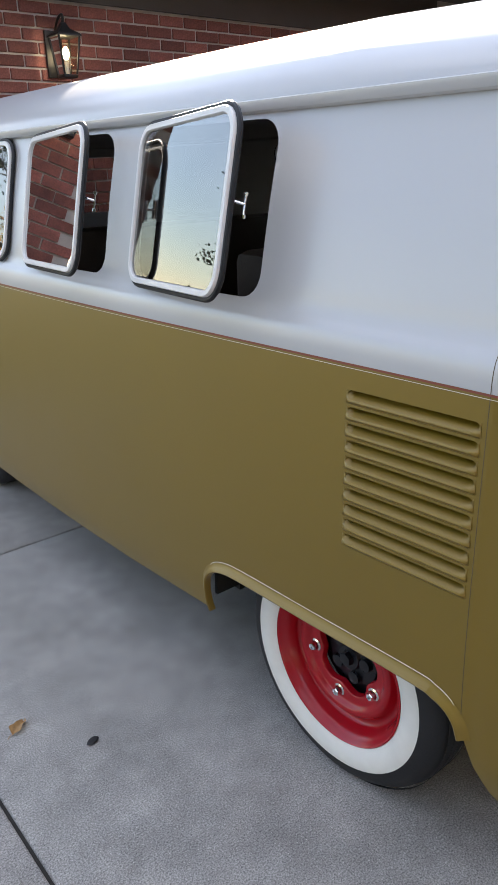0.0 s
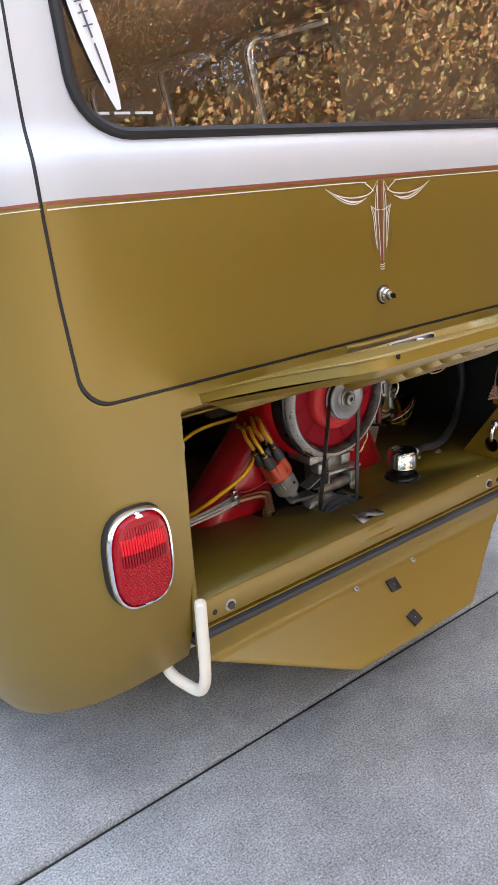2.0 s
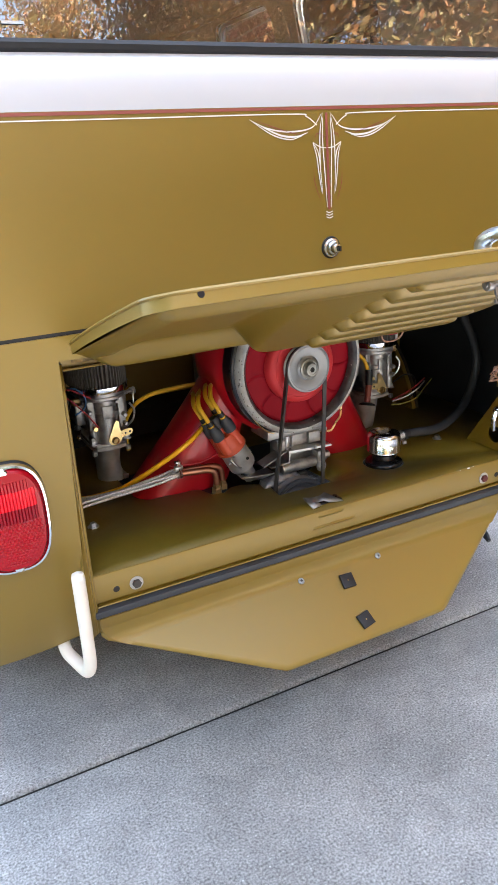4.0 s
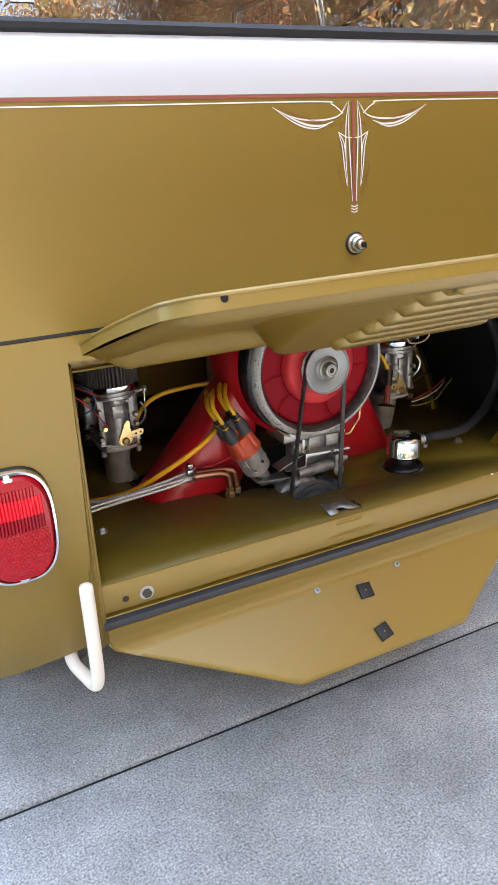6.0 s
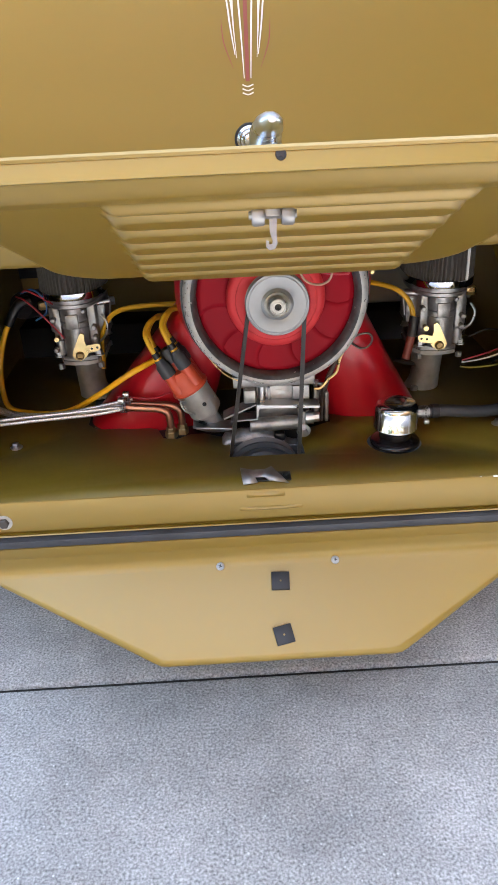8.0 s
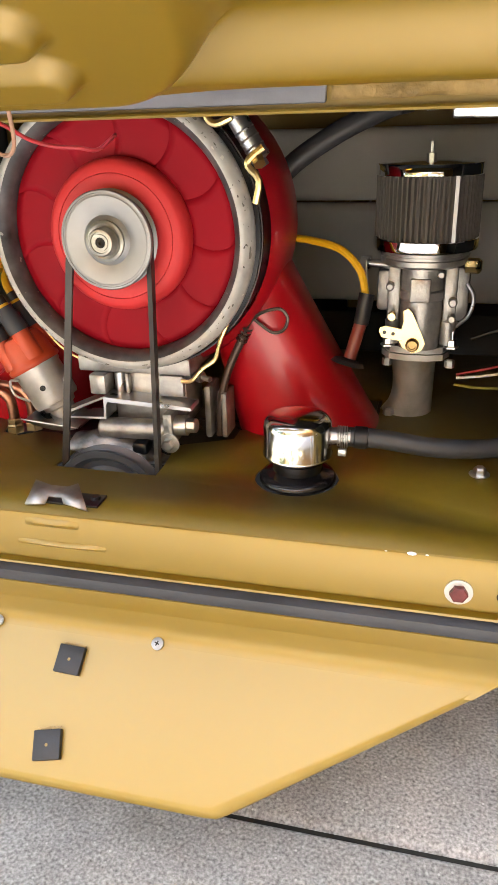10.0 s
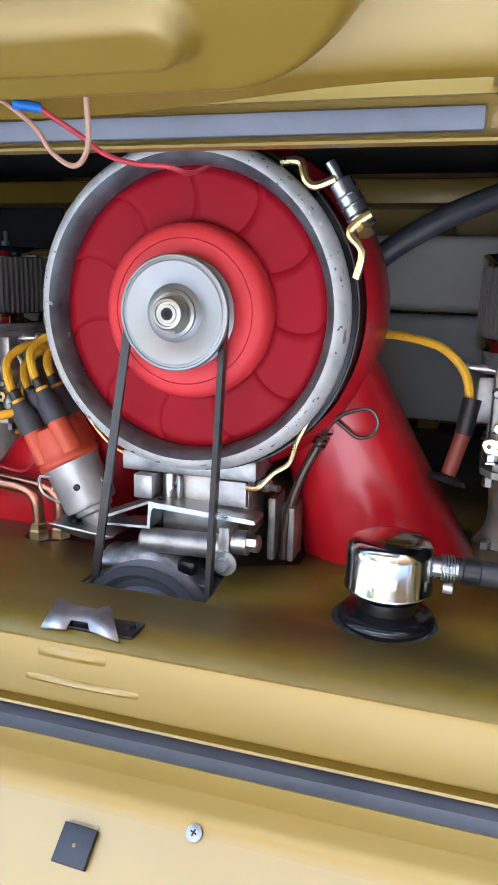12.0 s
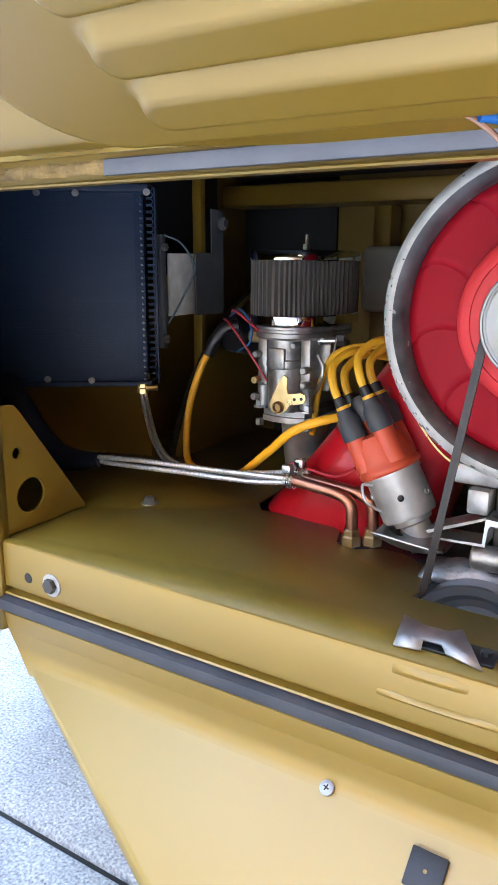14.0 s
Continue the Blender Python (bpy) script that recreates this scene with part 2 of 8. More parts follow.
CONCRETE = concrete_mat()
SOIL = mat("dry_lawn", (0.11, 0.105, 0.045), 0.95, stain=0.3, stain_scale=0.6, grain=0.4, grain_scale=40, bump=0.01, bump_scale=60)
BRICK = mat("red_brick", (0.17, 0.060, 0.048), 0.85, stain=0.25, stain_scale=9, grain=0.25, grain_scale=90, bump=0.002, bump_scale=120, rand=0.35)
MORTAR = mat("pale_mortar", (0.42, 0.38, 0.35), 0.9, stain=0.15, stain_scale=9, bump=0.002, bump_scale=200)
SHINGLE = mat("grey_asphalt_shingle", (0.042, 0.046, 0.054), 0.9, stain=0.2, stain_scale=5, grain=0.4, grain_scale=260, bump=0.003, bump_scale=250, rand=0.25)
TRIM = mat("taupe_trim_paint", (0.30, 0.25, 0.21), 0.55, stain=0.06, stain_scale=3)
SOFFIT = mat("dark_brown_soffit", (0.06, 0.05, 0.045), 0.7, stain=0.1)
IRON = mat("black_iron", (0.012, 0.012, 0.012), 0.45)
LAMPGLASS = glass_mat("lantern_glass", (0.95, 0.9, 0.8), 1.45)
BULB = bpy.data.materials.new("lit_bulb")
BULB.use_nodes = True
BULB.node_tree.nodes["Principled BSDF"].inputs["Emission Color"].default_value = (1.0, 0.85, 0.55, 1)
BULB.node_tree.nodes["Principled BSDF"].inputs["Emission Strength"].default_value = 14.0


def leaf_mat(name, a, b_):
    m = mat(name, a, 0.5)
    n, l = m.node_tree.nodes, m.node_tree.links
    g = n.new("ShaderNodeNewGeometry")
    mx = n.new("ShaderNodeMix")
    mx.data_type = "RGBA"
    mx.inputs["A"].default_value, mx.inputs["B"].default_value = (*a, 1), (*b_, 1)
    l.new(g.outputs["Random Per Island"], mx.inputs["Factor"])
    l.new(mx.outputs["Result"], n["Principled BSDF"].inputs["Base Color"])
    glow = n.new("ShaderNodeBsdfTranslucent")
    l.new(mx.outputs["Result"], glow.inputs["Color"])
    both = n.new("ShaderNodeMixShader")
    both.inputs["Fac"].default_value = 0.45
    l.new(n["Principled BSDF"].outputs[0], both.inputs[1])
    l.new(glow.outputs[0], both.inputs[2])
    l.new(both.outputs[0], n["Material Output"].inputs["Surface"])
    return m


AUTUMN = leaf_mat("autumn_leaf", (0.50, 0.23, 0.095), (0.46, 0.37, 0.15))
EVERGREEN = leaf_mat("evergreen_needle", (0.025, 0.045, 0.02), (0.05, 0.06, 0.025))
DEADLEAF = mat("dead_leaf", (0.34, 0.20, 0.08), 0.7, stain=0.3, stain_scale=60)


# ---- mesh helpers ----
def smooth(me, angle=35.0):
    me.shade_smooth()
    me.set_sharp_from_angle(angle=radians(angle))


def part(name, bm, material, parent=None, label="", angle=35.0):
    """One mesh object from a bmesh, under a thing or a part."""
    me = bpy.data.meshes.new(name)
    bmesh.ops.remove_doubles(bm, verts=bm.verts, dist=1e-6)
    bmesh.ops.recalc_face_normals(bm, faces=bm.faces)
    bm.to_mesh(me)
    bm.free()
    for m in material if isinstance(material, (list, tuple)) else (material,):
        me.materials.append(m)
    smooth(me, angle)
    ob = new(name, me)
    ob.parent = parent
    if label:
        tagged(ob, label)
    return ob


def thing(name, label, category, group="", at=(0, 0, 0)):
    ob = new(name)
    ob.empty_display_size = 0.05
    ob.location = at
    return tagged(ob, label, category, group)


def box(bm, lo, hi, bevel=0.0, m=None, seg=2):
    v = [bm.verts.new((x, y, z)) for x in (lo[0], hi[0]) for y in (lo[1], hi[1]) for z in (lo[2], hi[2])]
    f = [bm.faces.new([v[i] for i in q]) for q in ((0, 1, 3, 2), (4, 6, 7, 5), (0, 4, 5, 1), (2, 3, 7, 6), (0, 2, 6, 4), (1, 5, 7, 3))]
    made = v
    if bevel:
        e = list({e for q in f for e in q.edges})
        res = bmesh.ops.bevel(bm, geom=e, offset=bevel, segments=seg, affect="EDGES", profile=0.5)
        made = list({w for w in res["verts"]} | {w for w in v if w.is_valid})
    if m is not None:
        bmesh.ops.transform(bm, matrix=m, verts=made)
    return made


def lathe(bm, profile, m=None, n=32, closed=False):
    """Turns (radius, height) pairs about z, then places the result by m."""
    rings = []
    for r, h in profile:
        if r < 1e-6:
            rings.append([bm.verts.new((0, 0, h))])
        else:
            rings.append([bm.verts.new((r * math.cos(2 * math.pi * k / n), r * math.sin(2 * math.pi * k / n), h)) for k in range(n)])
    pairs = list(zip(rings, rings[1:])) + ([(rings[-1], rings[0])] if closed else [])
    for a, b in pairs:
        for k in range(n):
            q = [a[k % len(a)], a[(k + 1) % len(a)], b[(k + 1) % len(b)], b[k % len(b)]]
            q = list(dict.fromkeys(q))
            if len(q) > 2:
                bm.faces.new(q)
    made = [v for ring in rings for v in ring]
    if m is not None:
        bmesh.ops.transform(bm, matrix=m, verts=made)
    return made


def along(a, b):
    """The pose at a whose z axis points to b."""
    a, b = Vector(a), Vector(b)
    return Matrix.Translation(a) @ (b - a).to_track_quat("Z", "Y").to_matrix().to_4x4()


def rod(bm, a, b, r, r2=None, n=16):
    h = (Vector(b) - Vector(a)).length
    r2 = r if r2 is None else r2
    return lathe(bm, [(0, 0), (r, 0), (r2, h), (0, h)], along(a, b), n)


def curve_points(points, steps=8):
    """A smooth line through the points."""
    p = [Vector(q) for q in points]
    p = [p[0] * 2 - p[1]] + p + [p[-1] * 2 - p[-2]]
    out = []
    for i in range(1, len(p) - 2):
        a, b, c, d = p[i - 1:i + 3]
        for k in range(steps):
            t = k / steps
            out.append(0.5 * (2 * b + (c - a) * t + (2 * a - 5 * b + 4 * c - d) * t * t + (3 * b - a - 3 * c + d) * t ** 3))
    return out + [p[-2]]


def tube(bm, points, r, n=10, steps=8, closed=False, smooth_line=True):
    """A round bar along a line; r may be a function of 0..1."""
    line = curve_points(points, steps) if smooth_line else [Vector(q) for q in points]
    rings, side = [], None
    for i, c in enumerate(line):
        if closed:
            d = line[(i + 1) % len(line)] - line[i - 1]
        else:
            d = line[min(i + 1, len(line) - 1)] - line[max(i - 1, 0)]
        d.normalize()
        if side is None:
            side = d.orthogonal().normalized()
        side = (side - d * side.dot(d)).normalized()
        up = d.cross(side)
        rad = r(i / (len(line) - 1)) if callable(r) else r
        rings.append([bm.verts.new(c + rad * (side * math.cos(2 * math.pi * k / n) + up * math.sin(2 * math.pi * k / n))) for k in range(n)])
    for a, b in list(zip(rings, rings[1:])) + ([(rings[-1], rings[0])] if closed else []):
        for k in range(n):
            bm.faces.new((a[k], a[(k + 1) % n], b[(k + 1) % n], b[k]))
    if not closed:
        bm.faces.new(rings[0][::-1])
        bm.faces.new(rings[-1])


def prism(bm, outline, y0, y1, m=None, plane="xz"):
    """A plate with the outline in the plane named, from y0 to y1 across it."""
    def at(u, v, w):
        return {"xz": (u, w, v), "xy": (u, v, w), "yz": (w, u, v)}[plane]
    a = [bm.verts.new(at(u, v, y0)) for u, v in outline]
    b = [bm.verts.new(at(u, v, y1)) for u, v in outline]
    k = len(a)
    bm.faces.new(a)
    bm.faces.new(b[::-1])
    for i in range(k):
        bm.faces.new((a[i], b[i], b[(i + 1) % k], a[(i + 1) % k]))
    if m is not None:
        bmesh.ops.transform(bm, matrix=m, verts=a + b)
    return a + b


def round_rect(x0, z0, x1, z1, r, n=6):
    out = []
    for cx, cz, a0 in ((x1 - r, z0 + r, -90), (x1 - r, z1 - r, 0), (x0 + r, z1 - r, 90), (x0 + r, z0 + r, 180)):
        for k in range(n + 1):
            a = radians(a0 + 90 * k / n)
            out.append((cx + r * math.cos(a), cz + r * math.sin(a)))
    return out


def fill(outlines, steps_u=(), steps_v=()):
    """A flat sheet in u, v (z = 0) with holes, cut along the lines given so that it can be bent."""
    bm = bmesh.new()
    edges = []
    for line in outlines:
        v = [bm.verts.new((p[0], p[1], 0)) for p in line]
        edges += [bm.edges.new((v[i], v[(i + 1) % len(v)])) for i in range(len(v))]
    bmesh.ops.triangle_fill(bm, use_beauty=True, use_dissolve=False, edges=edges, normal=(0, 0, 1))
    for axis, steps in ((0, steps_u), (1, steps_v)):
        for c in steps:
            no = (1, 0, 0) if axis == 0 else (0, 1, 0)
            co = (c, 0, 0) if axis == 0 else (0, c, 0)
            bmesh.ops.bisect_plane(bm, geom=bm.verts[:] + bm.edges[:] + bm.faces[:], dist=1e-6, plane_co=co, plane_no=no)
    return bm


def steps(a, b, d):
    k = max(1, int(round((b - a) / d)))
    return [a + (b - a) * i / k for i in range(k + 1)]


def lerp_table(table, z):
    if z <= table[0][0]:
        return table[0][1]
    for (a, va), (b, vb) in zip(table, table[1:]):
        if z <= b:
            t = (z - a) / (b - a)
            return va + (vb - va) * t
    return table[-1][1]


# ---- ground ----
bm = bmesh.new()
bmesh.ops.create_grid(bm, x_segments=60, y_segments=60, size=600)
ground = tagged(part("ground", bm, SOIL), "dry autumn lawn round a concrete driveway", "ground", kind="structure")
ground.location.z = -0.1

JOINT_X, JOINT_Y, JOINT = -1.432, 0.067, 0.0085
driveway = tagged(new("driveway"), "grey broom-finished concrete driveway with tooled joints", "driveway", kind="structure")
xs = [JOINT_X - 3.0, JOINT_X, JOINT_X + 3.05, JOINT_X + 6.1]
ys = [JOINT_Y - 9.15, JOINT_Y - 6.1, JOINT_Y - 3.05, JOINT_Y, JOINT_Y + 2.3, 4.75]
for i in range(len(xs) - 1):
    for j in range(len(ys) - 1):
        bm = bmesh.new()
        w, d = xs[i + 1] - xs[i] - JOINT, ys[j + 1] - ys[j] - JOINT
        box(bm, (-w / 2, -d / 2, -0.1), (w / 2, d / 2, 0), 0.0080, seg=3)
        slab = part("concrete_slab", bm, CONCRETE, driveway)
        slab.location = ((xs[i] + xs[i + 1]) / 2, (ys[j] + ys[j + 1]) / 2, 0)
bm = bmesh.new()
box(bm, (xs[0], ys[0], -0.09), (xs[-1], ys[-1], -0.009))
part("joint_filler", bm, DARK, driveway, "dark grit in the joints")


# ---- house ----
house = thing("house", "red brick house with grey shingle roof and taupe eaves", "house", at=(0, 4.75, 0))
WALL_L, WALL_R, WALL_Y, EAVE_Z = -1.42, 5.2, 4.75, 2.92


def house_part(name, bm, material, label="", parent=None):
    ob = part(name, bm, material, parent or house, label)
    ob.matrix_parent_inverse = Matrix.Translation((0, -4.75, 0)) if parent is None else Matrix()
    return ob


bm = bmesh.new()
box(bm, (WALL_L, WALL_Y + 0.012, -0.05), (WALL_R, WALL_Y + 0.3, 2.85))
box(bm, (WALL_R, 2.3, -0.05), (WALL_R + 0.3, WALL_Y + 0.3, 2.85))
box(bm, (WALL_L, WALL_Y + 0.3, -0.05), (WALL_L + 0.3, 11.0, 2.85))
wall = house_part("wall", bm, MORTAR, "brick wall with pale mortar joints")
# roof of the main part, facing the driveway, and of the wing
bm = bmesh.new()
RUN, RISE = 6.0, 3.6
EY = WALL_Y - 0.55


def slope_z(y):
    return EAVE_Z + 0.06 + (y - EY) * RISE / RUN


v = [bm.verts.new(p) for p in ((WALL_L - 0.3, EY, slope_z(EY)), (12, EY, slope_z(EY)), (12, EY + RUN, slope_z(EY + RUN)), (WALL_L - 0.3, EY + RUN, slope_z(EY + RUN)),
                               (WALL_L - 0.3, EY + 2 * RUN, EAVE_Z), (12, EY + 2 * RUN, EAVE_Z))]
bm.faces.new(v[:4])
bm.faces.new((v[3], v[2], v[5], v[4]))
bm.faces.new((v[0], v[3], v[4]))
roof = house_part("roof", bm, SHINGLE, "grey asphalt shingle roof")
bm = bmesh.new()
EX = WALL_R - 0.5
v = [bm.verts.new(p) for p in ((EX, 1.8, EAVE_Z + 0.06), (EX, 8.0, EAVE_Z + 0.06), (EX + 2.5, 8.0, EAVE_Z + 2.393), (EX + 2.5, 1.8, EAVE_Z + 2.393), (EX + 5, 8, EAVE_Z), (EX + 5, 1.8, EAVE_Z))]
bm.faces.new(v[:4])
bm.faces.new((v[3], v[2], v[4], v[5]))
bm.faces.new((v[0], v[3], v[5]))
house_part("wing_roof", bm, SHINGLE, "grey asphalt shingle roof of the wing")
# eaves: soffit, fascia and gutter
bm = bmesh.new()
box(bm, (WALL_L - 0.3, EY + 0.02, EAVE_Z - 0.09), (EX + 0.02, WALL_Y + 0.05, EAVE_Z - 0.07))
box(bm, (EX + 0.02, 1.8, EAVE_Z - 0.09), (WALL_R + 0.05, EY + 0.6, EAVE_Z - 0.07))
house_part("soffit", bm, SOFFIT, "dark soffit boards")
bm = bmesh.new()
box(bm, (WALL_L - 0.3, EY - 0.005, EAVE_Z - 0.12), (EX, EY + 0.02, EAVE_Z + 0.05), 0.004)
box(bm, (EX - 0.005, 1.8, EAVE_Z - 0.12), (EX + 0.02, EY, EAVE_Z + 0.05), 0.004)
house_part("fascia", bm, TRIM, "taupe painted fascia board")


bm = bmesh.new()
box(bm, (WALL_L, WALL_Y - 0.03, 2.46), (EX, WALL_Y - 0.006, EAVE_Z - 0.092), 0.004)
house_part("frieze_board", bm, SOFFIT, "dark brown band along the top of the wall")


def gutter_profile(n=7):
    out = [(0.0, 0.0), (0.0, -0.085)]
    out += [(-0.03 - 0.07 * (k / n), -0.085 + 0.075 * (k / n) ** 2) for k in range(n + 1)]
    out += [(-0.112, 0.0), (-0.095, 0.002), (-0.09, -0.008), (-0.085, -0.02), (-0.02, -0.07), (-0.012, 0.0)]
    return out


bm = bmesh.new()
prism(bm, gutter_profile(), WALL_L - 0.3, EX - 0.1, pose(0, EY - 0.007, EAVE_Z + 0.055), plane="yz")
house_part("gutter", bm, TRIM, "taupe metal gutter")
bm = bmesh.new()
prism(bm, gutter_profile(), 1.8, EY - 0.1, pose(EX - 0.007, 0, EAVE_Z + 0.055), plane="xz")
house_part("wing_gutter", bm, TRIM, "taupe metal gutter")


def shingle_courses():
    """Rows of overlapping shingles: single tabs on the strip over the driveway, longer runs elsewhere."""
    me = bpy.data.meshes.new("shingle")
    bm = bmesh.new()
    box(bm, (-0.148, -0.004, -0.004), (0.148, 0.19, 0.012))
    bm.to_mesh(me)
    bm.free()
    me.materials.append(SHINGLE)
    ang = math.degrees(math.atan2(RISE, RUN))
    rest = bmesh.new()
    near = 0
    for r in range(26):
        y = EY + 0.02 + r * 0.145 * math.cos(radians(ang))
        off = random.choice((0.0, 0.1, 0.2))
        for k in range(int((10.5 - WALL_L) / 0.3)):
            x = WALL_L - 0.2 + off + k * 0.3
            m = pose(x, y, slope_z(y) + 0.016 + random.uniform(0, 0.007), ang + 4.0 + random.uniform(-0.6, 0.6), 0, 0)
            if 1.0 < x < 8.0 and r < 13 and near < 290:
                near += 1
                ob = new("shingle", me)
                ob.parent = house
                ob.matrix_parent_inverse = Matrix.Translation((0, -4.75, 0))
                ob.matrix_basis = m
            else:
                box(rest, (-0.148, -0.004, -0.004), (0.148, 0.19, 0.012), 0, m)
    wing = math.degrees(math.atan2(4.2, 4.5))
    for r in range(23):
        x = EX + 0.02 + r * 0.145 * math.cos(radians(wing))
        off = random.choice((0.0, 0.1, 0.2))
        for k in range(21):
            y = 1.9 + off + k * 0.3
            z = EAVE_Z + 0.06 + (x - EX) * 4.2 / 4.5
            if y < 8 and z > slope_z(y) - 0.05:
                m = pose(x, y, z + 0.016 + random.uniform(0, 0.007), 0, 0, -90) @ pose(0, 0, 0, wing + 4.0 + random.uniform(-0.6, 0.6), 0, 0)
                box(rest, (-0.148, -0.004, -0.004), (0.148, 0.19, 0.012), 0, m)
    ob = house_part("shingles", rest, SHINGLE, "rows of grey shingles")
    tagged(ob, kind="stuff")


def bricks():
    me = bpy.data.meshes.new("brick")
    bm = bmesh.new()
    box(bm, (-0.101, 0.0, -0.033), (0.101, 0.05, 0.033), 0.004, seg=1)
    bm.to_mesh(me)
    bm.free()
    me.materials.append(BRICK)
    rest = bmesh.new()
    near = 0
    for r in range(31):
        z = 0.04 + r * 0.079
        for k in range(int((WALL_R - WALL_L) / 0.213)):
            x = WALL_L + 0.1 + k * 0.213 + (0.106 if r % 2 else 0)
            if x > WALL_R - 0.1:
                continue
            m = pose(x + random.uniform(-0.002, 0.002), WALL_Y + random.uniform(-0.003, 0.002), z)
            if near < 290 and r >= 22 and -0.1 < x < 4.6:
                near += 1
                ob = new("brick", me)
                ob.parent = house
                ob.matrix_parent_inverse = Matrix.Translation((0, -4.75, 0))
                ob.matrix_basis = m
            else:
                box(rest, (-0.101, 0.0, -0.033), (0.101, 0.05, 0.033), 0, m)
    tagged(house_part("bricks", rest, BRICK, "courses of red brick"), kind="stuff")


def lantern(x, z):
    t = thing("wall_lantern", "black iron carriage lantern, lit, on the brick wall", "wall lamp", "lanterns", (x, WALL_Y, z))
    bm = bmesh.new()
    box(bm, (-0.06, -0.02, -0.12), (0.06, 0, 0.16), 0.005)
    tube(bm, [(0, -0.02, 0.08), (0, -0.09, 0.2), (0, -0.17, 0.23), (0, -0.17, 0.17)], 0.009)
    part("bracket", bm, IRON, t)
    bm = bmesh.new()
    lathe(bm, [(0, 0.19), (0.02, 0.185), (0.045, 0.15), (0.115, 0.115), (0.118, 0.105), (0.09, 0.1), (0, 0.1)], pose(0, -0.17, 0, 0, 0, 45), 4)
    part("cap", bm, IRON, t)
    bm = bmesh.new()
    for sx in (-1, 1):
        for sy in (-1, 1):
            rod(bm, (sx * 0.072, -0.17 + sy * 0.072, 0.105), (sx * 0.045, -0.17 + sy * 0.045, -0.115), 0.007, n=6)
    box(bm, (-0.05, -0.22, -0.135), (0.05, -0.12, -0.115), 0.004)
    part("frame", bm, IRON, t)
    for k in range(4):
        bm = bmesh.new()
        v = [bm.verts.new(p) for p in ((-0.066, -0.07, 0.1), (0.066, -0.07, 0.1), (0.042, -0.044, -0.112), (-0.042, -0.044, -0.112))]
        bm.faces.new(v)
        bmesh.ops.solidify(bm, geom=bm.faces[:], thickness=0.002)
        ob = part("pane", bm, LAMPGLASS, t)
        ob.matrix_basis = pose(0, -0.17, 0) @ pose(0, 0, 0, 0, 0, 90 * k)
        ob.visible_shadow = False
    bm = bmesh.new()
    lathe(bm, [(0, -0.03), (0.012, -0.025), (0.024, 0.0), (0.022, 0.025), (0.01, 0.045), (0, 0.05)], pose(0, -0.17, 0), 16)
    part("bulb", bm, BULB, t, "glowing bulb")
    bm = bmesh.new()
    rod(bm, (0, -0.17, -0.115), (0, -0.17, -0.03), 0.014)
    part("candle_tube", bm, CREAM, t, "cream candle sleeve")


# ---- trees behind the driveway, seen in the windows, and unseen ones that block light ----
def limb(bm, a, b, r0, r1, seed, depth, tips):
    rnd = random.Random(seed)
    a, b = Vector(a), Vector(b)
    mid = a.lerp(b, 0.5) + Vector((rnd.uniform(-1, 1), rnd.uniform(-1, 1), rnd.uniform(-0.3, 0.5))) * (b - a).length * 0.12
    tube(bm, [a, mid, b], lambda t: r0 + (r1 - r0) * t, 6, 3)
    tips.append(b)
    if depth:
        for k in range(3 if depth > 1 else 4):
            f = rnd.uniform(0.45, 1.0)
            d = (b - a).normalized() + Vector((rnd.uniform(-1, 1), rnd.uniform(-1, 1), rnd.uniform(-0.3, 0.7))) * 0.9
            s = a.lerp(b, f)
            limb(bm, s, s + d.normalized() * (b - a).length * rnd.uniform(0.45, 0.7), r1 * 0.9, r1 * 0.3, seed * 7 + k + 1, depth - 1, tips)


def tree(name, label, x, y, h, spread, leaves, size, material, seed, low=0.25):
    rnd = random.Random(seed)
    t = thing(name, label, "tree", "", (x, y, -0.1))
    bm, tips = bmesh.new(), []
    tube(bm, [(0, 0, -0.1), (0.05, 0.03, h * 0.3), (-0.04, 0.05, h * 0.62), (0, 0, h * 0.95)], lambda u: 0.03 * h * (1 - 0.85 * u) + 0.008, 9, 5)
    for k in range(15):
        u = low + (0.95 - low) * k / 14
        a = k * 2.4 + rnd.uniform(-0.4, 0.4)
        reach = spread * (1.0 - 0.55 * u) * rnd.uniform(0.75, 1.15)
        limb(bm, (0, 0, h * u), (reach * math.cos(a), reach * math.sin(a), h * u + reach * 0.3), 0.012 * h * (1 - 0.6 * u), 0.004 * h, seed * 31 + k, 2, tips)
    part("trunk", bm, BARK, t, "bare branching trunk")
    if leaves:
        verts, faces = [], []
        for k in range(leaves):
            c = rnd.choice(tips) + Vector((rnd.gauss(0, 1), rnd.gauss(0, 1), rnd.gauss(0, 0.8))) * spread * 0.12
            n = Vector((rnd.gauss(0, 1), rnd.gauss(0, 1), rnd.gauss(0, 1))).normalized()
            u = n.orthogonal().normalized()
            w = n.cross(u)
            s = size * rnd.uniform(0.6, 1.3)
            i = len(verts)
            verts += [c - u * s, c + w * s * 0.68 + n * s * 0.15, c + u * s, c - w * s * 0.68 + n * s * 0.15]
            faces.append((i, i + 1, i + 2, i + 3))
        me = bpy.data.meshes.new("crown")
        me.from_pydata(verts, [], faces)
        me.materials.append(material)
        ob = new("crown", me)
        ob.parent = t
        tagged(ob, "crown of many small loose leaves", kind="stuff")


